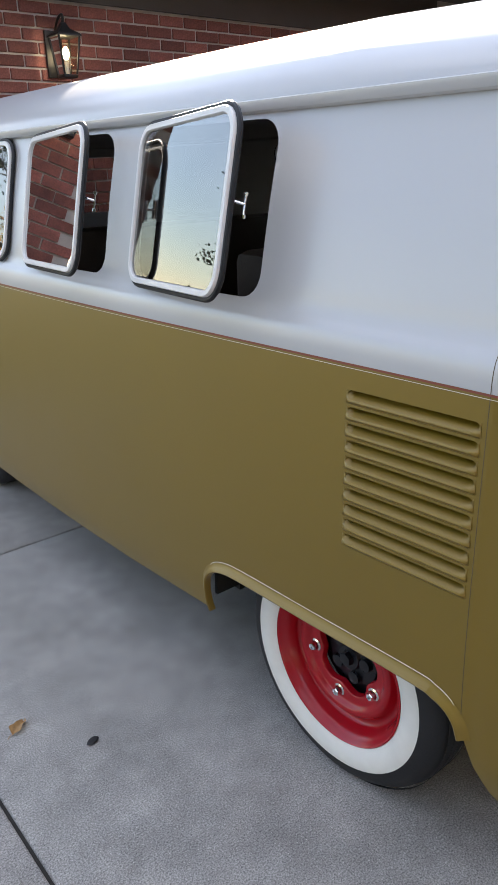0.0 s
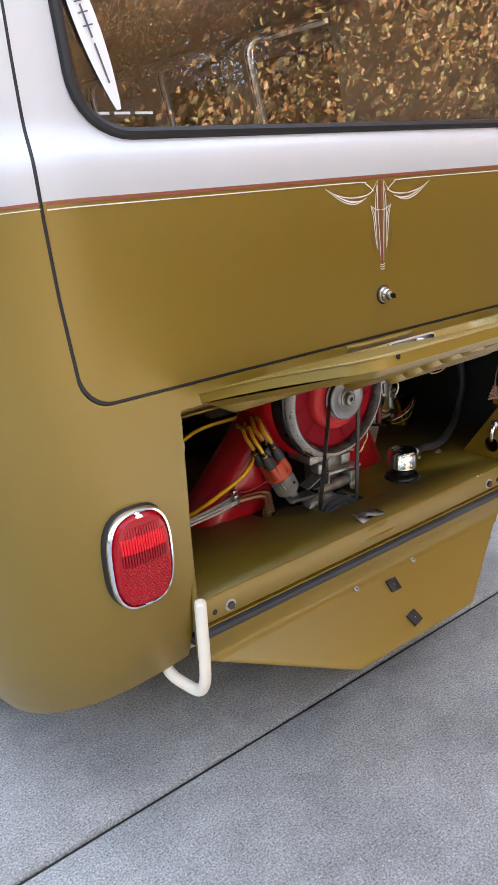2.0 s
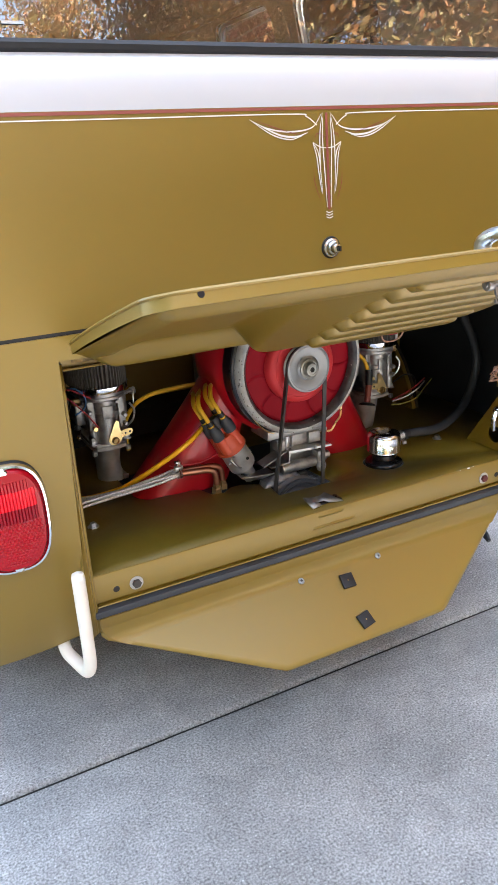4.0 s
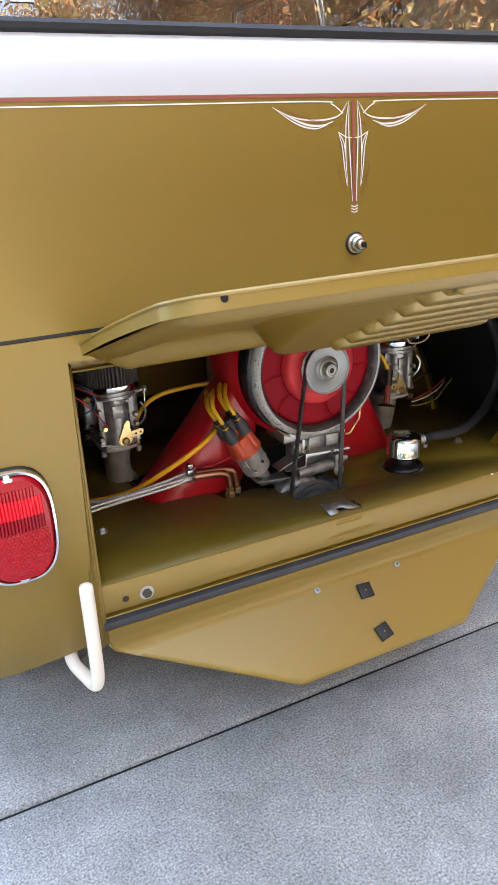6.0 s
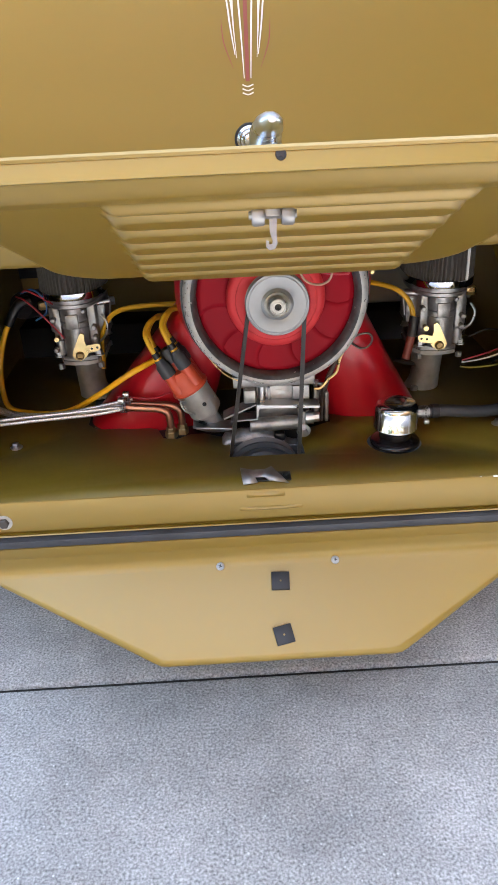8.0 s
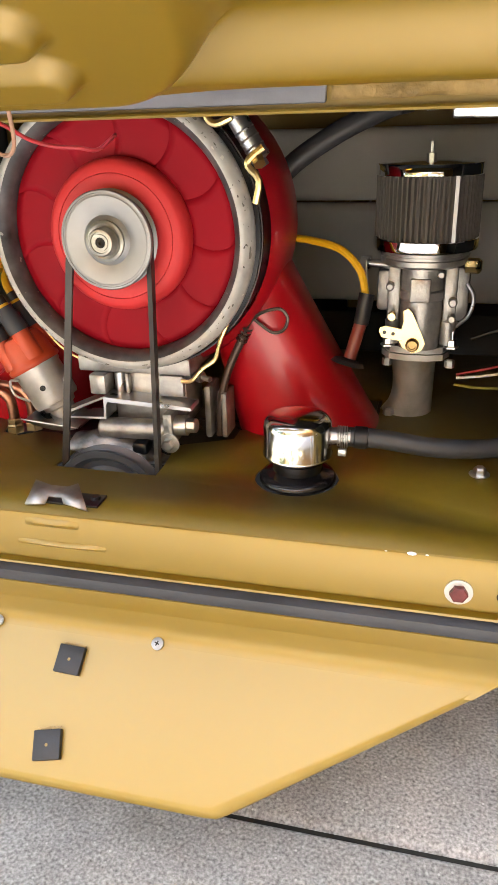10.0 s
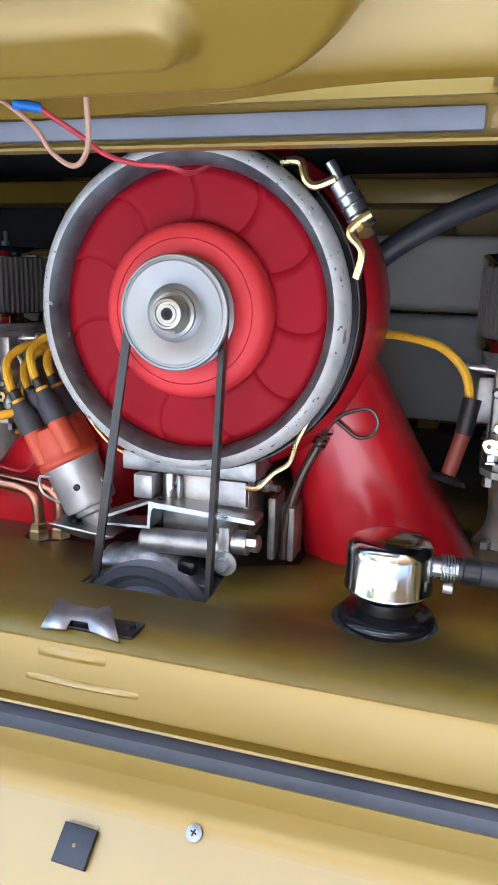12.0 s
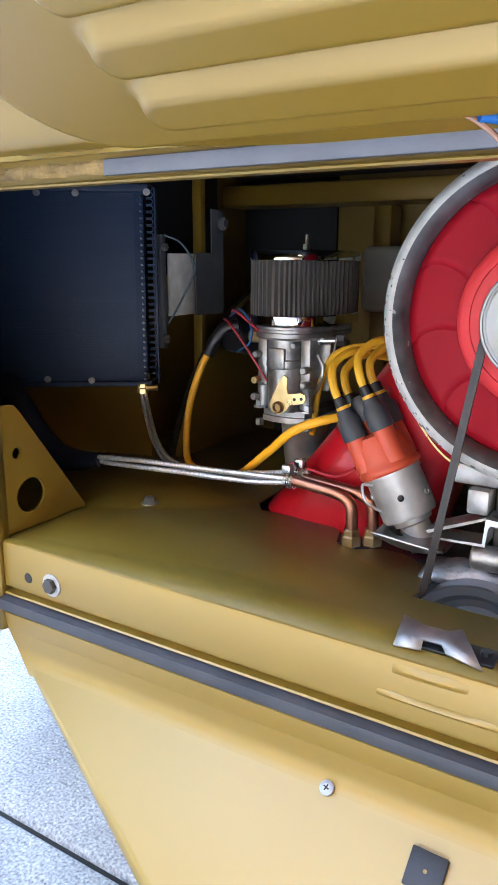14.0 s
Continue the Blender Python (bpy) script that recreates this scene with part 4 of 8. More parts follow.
part("pinstripe_accent", redorn, STRIPE, hatch, "red-brown accent lines of the ornament")


# ---- roof and drip rail ----
def roof_point(s, phi):
    p = shell(s, 1.533)
    c = Vector((0, min(max(p.y, 1.15), 3.0), 0))
    q = c + (Vector((p.x, p.y, 0)) - c) * math.cos(phi) ** 0.9
    tail = min(max((0.75 - p.y) / 0.75, 0.0), 1.0) * min(abs(p.x) / 0.55, 1.0)
    return Vector((q.x, q.y, 1.543 + 0.205 * math.sin(phi) ** (0.98 + 0.42 * tail)))


bm = bmesh.new()
ring_s = [-5.149 + 10.298 * k / 320 for k in range(321)]
rows = [[bm.verts.new(roof_point(s, radians(90) * (j / 18) ** 1.1 * 0.9999)) for s in ring_s] for j in range(19)]
for a, b in zip(rows, rows[1:]):
    for i in range(len(ring_s) - 1):
        bm.faces.new((a[i], a[i + 1], b[i + 1], b[i]))
part("roof", bm, WHITE, van, "domed white roof skin", 50)
bm = bmesh.new()
prof = [(0.0, -0.008), (0.008, -0.010), (0.017, -0.006), (0.0225, 0.004), (0.0225, 0.013), (0.0185, 0.0145), (0.0165, 0.008), (0.006, 0.004), (-0.002, 0.012)]
rows = []
for s in [-5.149 + 10.298 * k / 1280 for k in range(1281)]:
    notch = math.exp(-((abs(s) - 0.745) / 0.011) ** 4)
    rows.append([bm.verts.new(shell(s, 1.533, o) + Vector((0, 0, h - (0.011 * notch if h > 0.005 and o > 0.01 else 0.0)))) for o, h in prof])
for a, b in zip(rows, rows[1:]):
    for k in range(len(prof) - 1):
        bm.faces.new((a[k], a[k + 1], b[k + 1], b[k]))
part("drip_rail", bm, WHITE, van, "white drip rail round the roof", 30)


# ---- pop-out side windows ----
def popout(y0, y1, angle, side=-1, extra=0.0):
    """A framed pane hinged at its front edge; angle in degrees."""
    s0, s1 = side_s(y0), side_s(y1)
    hinge = shell(side * s1, (WIN_B + WIN_T) / 2, 0.006)
    lean = math.degrees(math.atan2(hermite(HALF_W, WIN_B) - hermite(HALF_W, WIN_T), WIN_T - WIN_B))
    t = new("popout_window")
    t.parent = van
    t.matrix_basis = Matrix.Translation(hinge) @ pose(0, 0, 0, 0, -lean * side, 0) @ pose(0, 0, 0, 0, 0, angle * side)
    tagged(t, "pop-out side window, " + ("swung open" if angle else "closed"))
    w, h = y1 - y0 + extra, WIN_T - WIN_B

    def rim(g):
        return [Vector((0, u, v)) for u, v in round_rect(-w - g, -h / 2 - g, g, h / 2 + g, 0.05 + g)]
    bm = bmesh.new()
    tube(bm, [p + Vector((side * 0.004, 0, 0)) for p in rim(0.012)], 0.0062, 8, 1, closed=True, smooth_line=False)
    part("window_seal", bm, RUBBER, t, "black rubber seal")
    bm = bmesh.new()
    a, b = rim(0.008), rim(-0.007)
    for x0, x1 in ((side * 0.012, side * 0.016),):
        rows = [[bm.verts.new(p + Vector((x, 0, 0))) for p in q] for q, x in ((a, x0 - side * 0.008), (a, x1 - side * 0.003), (rim(0.006), x1), (rim(-0.005), x1), (b, x1 - side * 0.003), (b, x0 - side * 0.008))]
        for p, q in zip(rows, rows[1:] + rows[:1]):
            for k in range(len(p)):
                bm.faces.new((p[k], p[(k + 1) % len(p)], q[(k + 1) % len(p)], q[k]))
    part("window_frame", bm, mat("white_window_frame", (0.74, 0.73, 0.72), 0.3) if "white_window_frame" not in bpy.data.materials else bpy.data.materials["white_window_frame"], t, "white painted metal frame")
    bm = bmesh.new()
    v = [bm.verts.new(p + Vector((side * 0.010, 0, 0))) for p in rim(-0.008)]
    bm.faces.new(v)
    ob = part("pane", bm, GLASS, t, "reflecting glass pane")
    ob.visible_shadow = False
    if angle:
        bm = bmesh.new()
        rod(bm, (0, -w + 0.012, 0.01), (-side * 0.03, -w - 0.004, 0.005), 0.003, n=8)
        rod(bm, (-side * 0.03, -w - 0.004, -0.014), (-side * 0.03, -w - 0.004, 0.020), 0.0025, n=10)
        lathe(bm, [(0, -0.005), (0.0045, -0.004), (0.005, 0.003), (0.0, 0.005)], pose(-side * 0.03, -w - 0.004, 0.024), 10)
        lathe(bm, [(0, -0.005), (0.0045, -0.004), (0.005, 0.003), (0.0, 0.005)], pose(-side * 0.03, -w - 0.004, -0.018), 10)
        box(bm, (-0.004, -w + 0.004, -0.015), (0.006, -w + 0.02, 0.035), 0.002)
        part("window_latch", bm, CHROME, t, "chrome window catch")
    return t


popout(*WIN_Y[0], 10.5, -1, 0.020)
for y, z0, y1 in ((0.965, 1.20, 0.990), (0.935, 1.22, 0.950)):
    bm = bmesh.new()
    rod(bm, (-0.60, y, z0), (-0.56, y1, 1.50), 0.0045, n=8)
    lathe(bm, [(0, -0.008), (0.008, -0.006), (0.008, 0.006), (0, 0.008)], pose(-0.588, y + 0.006, z0 + 0.09), 10)
    part("roof_strut", bm, STEEL, van, "thin grey metal strut inside the cabin")
popout(*WIN_Y[1], 8.8, -1, 0.030)
popout(*WIN_Y[2], 0)
for w in WIN_Y:
    popout(*w, 0, 1)
for side in (-1, 1):
    bm = fill([round_rect(4.62, 1.17, 5.09, 1.49, 0.06)], steps(4.62, 5.09, 0.05))
    for v in bm.verts:
        v.co.x *= side
    bent(bm, -0.004)
    ob = part("windscreen_pane", bm, GLASS, van, "divided windscreen glass")
    ob.visible_shadow = False

# ---- cabin inside ----
bm = bmesh.new()
box(bm, (-0.70, 0.80, 0.42), (0.70, 3.9, 0.45))
part("cabin_floor", bm, DARK, van, "dark cabin floor")
bm = bmesh.new()
box(bm, (-0.72, 0.10, 0.828), (0.72, 0.86, 0.845))
part("rear_deck", bm, LINER, van, "dark luggage deck over the engine")
bm = bmesh.new()
for y in (1.25, 2.35):
    box(bm, (-0.60, y, 0.45), (0.60, y + 0.42, 0.86), 0.03)
    box(bm, (-0.60, y - 0.12, 0.80), (0.60, y, 1.22), 0.03)
part("bench_seat", bm, mat("dark_brown_vinyl", (0.035, 0.024, 0.018), 0.5, stain=0.1, bump=0.001, bump_scale=200), van, "dark vinyl bench seats")

# ---- wheel arch edge, rear left ----
bm = bmesh.new()
edge = [(s, z) for s, z in bottom if 0.99 < s < 1.80]
line = curve_points([(s, z, 0) for s, z in edge], 5)
rows = []
for i, p in enumerate(line):
    d = (line[min(i + 1, len(line) - 1)] - line[max(i - 1, 0)]).normalized()
    rows.append([bm.verts.new(shell(-(p.x - d.y * u), p.y + d.x * u, o)) for u, o in ((0.016, 0.0004), (0.010, 0.0022), (0.004, 0.0065), (-0.002, 0.0125), (-0.005, 0.0140), (-0.008, 0.0125), (-0.009, 0.006), (-0.008, -0.006))])
for a, b in zip(rows, rows[1:]):
    for k in range(7):
        bm.faces.new((a[k], a[k + 1], b[k + 1], b[k]))
part("wheel_arch_lip", bm, GOLD, van, "rolled wheel arch edge")
# Thin cream line stands in for the highlight along the arch edge.
bm = bmesh.new()
tube(bm, [shell(-s, z + 0.0185, 0.0005) for s, z in edge[1:-2]], 0.0009, 6, 4)
part("arch_pinstripe", bm, CREAM, van, "fine cream line painted for the highlight on the wheel arch")
# inner wheel housing and underside
bm = bmesh.new()
for side in (-1, 1):
    prism(bm, [(0.724 + 0.35 * math.cos(radians(a)), 0.30 + 0.35 * math.sin(radians(a))) for a in range(0, 181, 12)], side * 0.51, side * 0.50, plane="yz")
box(bm, (-0.70, 1.14, 0.30), (0.70, 4.0, 0.40))
box(bm, (-0.62, 0.66, 0.24), (0.62, 1.14, 0.45))
for side in (-1, 1):
    box(bm, (min(side * 0.60, side * 0.775), 1.145, 0.315), (max(side * 0.60, side * 0.775), 1.155, 0.60))
for side in (-1, 1):
    tub = bmesh.new()
    prism(tub, [(0.724 + 0.352 * math.cos(radians(a)), 0.30 + 0.352 * math.sin(radians(a))) for a in range(0, 181, 9)], side * 0.498, side * 0.488, plane="yz")
    part("wheel_tub", tub, GOLD, van, "gold inner side of the wheel housing")
part("underbody", bm, DARK, van, "dark underbody and wheel housings")


# ---- wheels ----
def wheel(x, y, z, side):
    t = new("wheel")
    t.parent = van
    t.matrix_basis = Matrix.Translation((x, y, z)) @ pose(0, 0, 0, 0, 90 * side, 0)
    tagged(t, "red steel wheel with wide whitewall tyre")
    # local z points outwards
    bm = bmesh.new()
    prof = [(0.196, -0.07), (0.215, -0.085), (0.26, -0.09), (0.292, -0.078), (0.306, -0.055), (0.3115, -0.03), (0.312, 0.0), (0.3112, 0.020), (0.306, 0.040), (0.295, 0.055), (0.280, 0.064), (0.258, 0.0695)]
    lathe(bm, prof, n=72)
    part("tyre", bm, TYRE, t, "black tyre tread and shoulder")
    bm = bmesh.new()
    for q in (-0.036, -0.012, 0.012, 0.036):
        lathe(bm, [(0.3122, q - 0.003), (0.3132, q - 0.002), (0.3132, q + 0.002), (0.3122, q + 0.003)], n=72)
    part("tread_rib", bm, TYRE, t)
    bm = bmesh.new()
    lathe(bm, [(0.2585, 0.0694), (0.252, 0.0710), (0.238, 0.0722), (0.222, 0.0700), (0.207, 0.0640), (0.198, 0.0570)], n=72)
    part("whitewall", bm, WHITEWALL, t, "wide white sidewall band")
    bm = bmesh.new()
    lathe(bm, [(0.2010, 0.057), (0.2020, 0.062), (0.199, 0.064), (0.195, 0.061), (0.192, 0.052), (0.186, 0.047), (0.180, 0.036), (0.176, 0.018), (0.172, 0.010), (0.160, 0.006),
               (0.152, 0.012), (0.147, 0.026), (0.140, 0.032), (0.128, 0.030), (0.122, 0.022), (0.116, 0.019), (0.104, 0.018), (0.0985, 0.018), (0.0965, 0.016), (0.0960, 0.0)], n=120)
    for v in bm.verts:
        if v.co.xy.length < 0.103:
            f = abs(math.cos(2.5 * (math.atan2(v.co.y, v.co.x) - BOLT_TURN)))
            v.co.xy *= 1 - 0.20 * f ** 3
    rim = part("rim", bm, WHEELRED, t, "glossy red pressed-steel rim", 60)
    bm = bmesh.new()
    lathe(bm, [(0, 0.010), (0.030, 0.010), (0.034, 0.002), (0.060, -0.004), (0.076, -0.006), (0.080, -0.016), (0.115, -0.020), (0.115, -0.05)], n=40)
    lathe(bm, [(0, 0.026), (0.017, 0.024), (0.019, 0.012)], n=6)
    for k in range(5):
        a = radians(72 * k + 36 + 18)
        lathe(bm, [(0, 0.010), (0.016, 0.008), (0.018, -0.006)], pose(0.055 * math.cos(a), 0.048 * math.sin(a), 0), 12)
    part("brake_drum", bm, BLACK, t, "black hub and brake drum")
    for k in range(5):
        # bolt circle of 205 mm
        ang = BOLT_TURN + radians(72 * k)
        bm = bmesh.new()
        lathe(bm, [(0.017, 0.016), (0.0165, 0.020), (0.012, 0.022), (0.0115, 0.024)], n=20)
        lathe(bm, [(0.0105, 0.022), (0.0105, 0.034), (0.009, 0.036), (0.006, 0.0365), (0.0055, 0.034), (0, 0.034)], n=6)
        ob = part("lug_bolt", bm, CHROME, t, "" if k else "chrome hexagon wheel bolt", 25)
        ob.location = (0.1025 * math.cos(ang), 0.1025 * math.sin(ang), 0)
    return t


# for the left wheels local x points up and local y to the van's nose
BOLT_TURN = math.atan2(0.741 - 0.722, -(0.302 - 0.201))
wheel(-0.690, 0.722, 0.306, -1)
wheel(0.690, 0.722, 0.306, 1)
wheel(-0.660, 3.12, 0.306, -1)
wheel(0.660, 3.12, 0.306, 1)

# ---- tail lamp ----
for side in (-1, 1):
    t = new("tail_lamp")
    t.parent = van
    t.location = (side * 0.556, 0.0, 0.546)
    tagged(t, "oval red tail lamp with chrome rim on black gasket")

    def oval(w, h, n=40, p=2.9):
        out = []
        for k in range(n):
            a = 2 * math.pi * k / n
            ca, sa = math.cos(a), math.sin(a)
            out.append((w * math.copysign(abs(ca) ** (2 / p), ca), h * math.copysign(abs(sa) ** (2 / p), sa)))
        return out

    def rings(levels, cap=True):
        bm = bmesh.new()
        rows = [[bm.verts.new((x, y, z)) for x, z in oval(w, h)] for w, h, y in levels]
        for a, b in zip(rows, rows[1:]):
            for k in range(len(a)):
                bm.faces.new((a[k], a[(k + 1) % len(a)], b[(k + 1) % len(a)], b[k]))
        if cap:
            bm.faces.new(rows[-1])
        return bm

    part("gasket", rings([(0.0572, 0.0855, 0.02), (0.0572, 0.0855, -0.003), (0.056, 0.084, -0.006), (0.05, 0.078, -0.006)]), RUBBER, t, "black rubber gasket")
    part("chrome_rim", rings([(0.0555, 0.0835, -0.005), (0.0560, 0.084, -0.010), (0.0540, 0.082, -0.0145), (0.0510, 0.079, -0.015), (0.0490, 0.077, -0.010)], False), CHROME, t, "chrome rim")
    lens = part("lens", rings([(0.0495, 0.0775, -0.008), (0.0485, 0.0765, -0.015), (0.0450, 0.073, -0.021), (0.030, 0.055, -0.0245), (0.010, 0.02, -0.026)]), LENS, t, "red ribbed plastic lens")
    def face_y(x, z):
        return -0.0268 + 0.0056 * math.hypot(x / 0.045, z / 0.073) ** 2.4

    # upright optic ribs in three bands, with a field of close-set prisms below
    # The middle band's brighter red paints in light from the reflector behind.
    for name, z0, z1, material, words in (("lens_rib", 0.047, 0.061, LENS, "vertical optic ribs"), ("lens_window", 0.021, 0.047, LENSBRIGHT, "ribs coloured brighter for the lit reflector behind"), ("lens_band", 0.001, 0.021, LENSDEEP, "dark red ribbed band")):
        for k in range(17):
            x = -0.036 + 0.0045 * k
            if z1 > 0.05 and abs(x) > 0.031:
                continue
            bm = bmesh.new()
            tube(bm, [(x, face_y(x, z), z) for z in (z0, (z0 + z1) / 2, z1)], 0.0024, 6, 3)
            part(name, bm, material, lens, words if k == 4 else "")
    bm = bmesh.new()
    for r in range(14):
        for k in range(15):
            x, z = -0.0385 + 0.0055 * k + 0.00275 * (r % 2), -0.004 - 0.0046 * r
            if abs(x) < 0.041 - 0.016 * (max(0.0, -z - 0.03) / 0.035) ** 2:
                lathe(bm, [(0.0038, 0.0), (0.0016, 0.0012), (0, 0.0015)], pose(x, face_y(x, z), z, 90, 0, 0), 5)
    part("lens_prism", bm, LENS, lens, "small prisms of the reflector")
    for q in (-1, 1):
        bm = bmesh.new()
        lathe(bm, [(0.007, 0.0), (0.0068, 0.004), (0.005, 0.006), (0, 0.0065)], pose(0, -0.0145, q * 0.0735, 90, 0, 0), 16)
        box(bm, (-0.005, -0.0217, q * 0.0735 - 0.0007), (0.005, -0.0205, q * 0.0735 + 0.0007))
        part("screw", bm, CHROME, t)

# ---- sticker and lettering inside the rear window ----
bm = bmesh.new()
top, tip = (-0.532, 1.402), (-0.4755, 1.183)
n = 14
rows = []
for k in range(n + 1):
    u = k / n
    w = 0.0165 * math.sin(math.pi * (0.04 + 0.92 * u)) ** 0.75
    cx, cz = top[0] + (tip[0] - top[0]) * u, top[1] + (tip[1] - top[1]) * u
    rows.append([bm.verts.new(shell(cx + q * w, cz + q * w * 0.26, -0.0025)) for q in (-1, 1)])
for a, b in zip(rows, rows[1:]):
    bm.faces.new((a[0], a[1], b[1], b[0]))
sticker = part("board_sticker", bm, DECAL, hatch, "white pointed board-shaped window sticker")
for u0, u1, w in ((0.27, 0.32, 0.0045), (0.40, 0.408, 0.0070), (0.46, 0.468, 0.0075), (0.53, 0.538, 0.0075), (0.42, 0.60, 0.0014), (0.63, 0.85, 0.0014)):
    bm, q = bmesh.new(), []
    for u, c in ((u0, -1), (u0, 1), (u1, 1), (u1, -1)):
        cx, cz = top[0] + (tip[0] - top[0]) * u, top[1] + (tip[1] - top[1]) * u
        q.append(bm.verts.new(shell(cx + c * w, cz + c * w * 0.26, -0.0012)))
    bm.faces.new(q)
    part("mark", bm, DECALINK, sticker, "plain grey mark")
bm = bmesh.new()
x = -0.520
for w in (0.010, 0.016, 0.004, 0.024, 0.004, 0.028):
    if w > 0.005:
        v = [bm.verts.new(shell(a, b, -0.0015)) for a, b in ((x, 1.1770), (x + w, 1.1770), (x + w, 1.1805), (x, 1.1805))]
        bm.faces.new(v)
    x += w + 0.002
part("sticker_lettering", bm, mat("pale_vinyl", (0.5, 0.5, 0.48), 0.5), hatch, "small pale bars of window lettering")


# ---- engine opening: returns, tray, apron ----
TRAY_Z, LIP_Y = 0.398, 0.026
for side in (-1, 1):
    # the jamb steps in from the body's edge to the opening's inner edge
    bm = bmesh.new()
    rows = []
    for k in range(9):
        z = 0.300 + 0.448 * k / 8
        edge_x = 0.4635 - 0.0105 * max(0.0, (z - 0.38) / 0.37)
        rows.append([bm.verts.new((side * x, y, z)) for x, y in ((edge_x + 0.003, 0.0072), (edge_x, 0.0045), (edge_x - 0.0008, 0.0075), (0.4535, 0.0150), (0.4520, 0.0148), (0.4500, 0.0185), (0.4470, 0.0195), (0.4455, 0.0215), (0.4460, 0.036))])
    for a, b in zip(rows, rows[1:]):
        for i in range(8):
            bm.faces.new((a[i], a[i + 1], b[i + 1], b[i]))
    thick(part("opening_post", bm, GOLD, van, "gold door-post return of the engine opening", 30), 0.0015)
    # triangular brace with two holes
    def hole(cy, cz, r, n=20):
        return [(cy + r * math.cos(2 * math.pi * k / n), cz + r * math.sin(2 * math.pi * k / n)) for k in range(n)]
    bm = fill([[(0.034, 0.400), (0.149, 0.400), (0.1475, 0.4045), (0.061, 0.528), (0.055, 0.5345), (0.046, 0.536), (0.034, 0.536)], hole(0.0700, 0.4350, 0.0190, 28), hole(0.0548, 0.4839, 0.0060, 14)])
    bmesh.ops.dissolve_limit(bm, angle_limit=0.01, verts=bm.verts, edges=bm.edges)
    top = bmesh.ops.extrude_face_region(bm, geom=bm.faces[:])["geom"]
    for v in top:
        if isinstance(v, bmesh.types.BMVert):
            v.co.z = 0.0035
    for v in bm.verts:
        v.co = Vector((side * (0.4475 + v.co.z), v.co.x, v.co.y))
    part("brace_plate", bm, GOLD, van, "gold triangular brace plate with holes", 20)

# hinge panel flange over the opening, with foam strip and old glue
bm = bmesh.new()
prism(bm, [(0.0195, 0.7375), (0.0185, 0.739), (0.0195, 0.7405), (0.029, 0.7405), (0.029, 0.790), (0.032, 0.790), (0.032, 0.7375)], -OPEN_X, OPEN_X, plane="yz")
part("hinge_flange", bm, GOLD, van, "gold flange above the opening")
bm = bmesh.new()
box(bm, (-0.285, 0.0235, 0.7435), (0.262, 0.0287, 0.7565), 0.002)
part("foam_strip", bm, FOAM, van, "grey self-adhesive foam strip")
for x0, x1 in ((-0.43, -0.288), (0.265, 0.43)):
    bm = bmesh.new()
    k = int((x1 - x0) / 0.004)
    rows = []
    for j in range(5):
        row = []
        for i in range(k + 1):
            x, z = x0 + (x1 - x0) * i / k, 0.7455 + 0.011 * j / 4
            e = 0 if j in (0, 4) or i in (0, k) else 1
            row.append(bm.verts.new((x, 0.0288 - e * (0.0008 + 0.0022 * abs(noise.noise((x * 90, z * 160, 1)))), z + 0.0015 * noise.noise((x * 50, j, 0)))))
        rows.append(row)
    for a, b in zip(rows, rows[1:]):
        for i in range(k):
            bm.faces.new((a[i], a[i + 1], b[i + 1], b[i]))
    part("glue_residue", bm, GLUE, van, "torn yellowed glue where the foam came off")

# tray: top plate with cut-outs, front flange, groove, seal, ledge
slot = [(-0.046, 0.128), (0.073, 0.126), (0.073, 0.150), (0.068, 0.205), (0.128, 0.235), (0.128, 0.262), (0.285, 0.300), (0.285, 0.40), (-0.290, 0.40), (-0.288, 0.275), (-0.270, 0.252),
        (-0.19, 0.250), (-0.165, 0.240), (-0.153, 0.205), (-0.130, 0.200), (-0.108, 0.215), (-0.085, 0.215), (-0.040, 0.19)]
bm = fill([[(-0.600, 0.0292), (0.600, 0.0292), (0.600, 0.62), (-0.600, 0.62)], slot, [(0.218 + 0.043 * math.cos(2 * math.pi * k / 32), 0.150 + 0.042 * math.sin(2 * math.pi * k / 32)) for k in range(32)]])
for v in bm.verts:
    v.co.z = TRAY_Z
tray = thick(part("engine_tray", bm, GOLD_SHADED, van, "gold painted tin tray round the engine"), 0.003)
bm = bmesh.new()
prof = [(0.046, 0.3940), (0.0300, 0.3940), (0.0290, 0.3978), (0.0272, 0.3968), (LIP_Y, 0.3942), (LIP_Y, 0.352), (0.0265, 0.349), (0.033, 0.3475), (0.0335, 0.343), (0.025, 0.3425), (0.0235, 0.341), (0.0345, 0.340), (0.0345, 0.3225),
        (0.0245, 0.322), (0.022, 0.320), (0.022, 0.315), (0.0245, 0.300), (0.0360, 0.2885), (0.0385, 0.2885), (0.042, 0.300), (0.048, 0.32)]
prism(bm, prof, -0.4450, 0.4450, plane="yz")
front = part("tray_front", bm, GOLD, van, "gold front flange under the opening", 25)
bm = bmesh.new()
prism(bm, [(0.034, 0.3395), (0.0225, 0.3390), (0.0165, 0.3365), (0.0155, 0.331), (0.0165, 0.3255), (0.0225, 0.3230), (0.034, 0.3225)], -0.462, 0.462, plane="yz")
part("rubber_seal", bm, SEAL, van, "long dark rubber weather strip", 25)
# pressed marks on the flange
bm = bmesh.new()
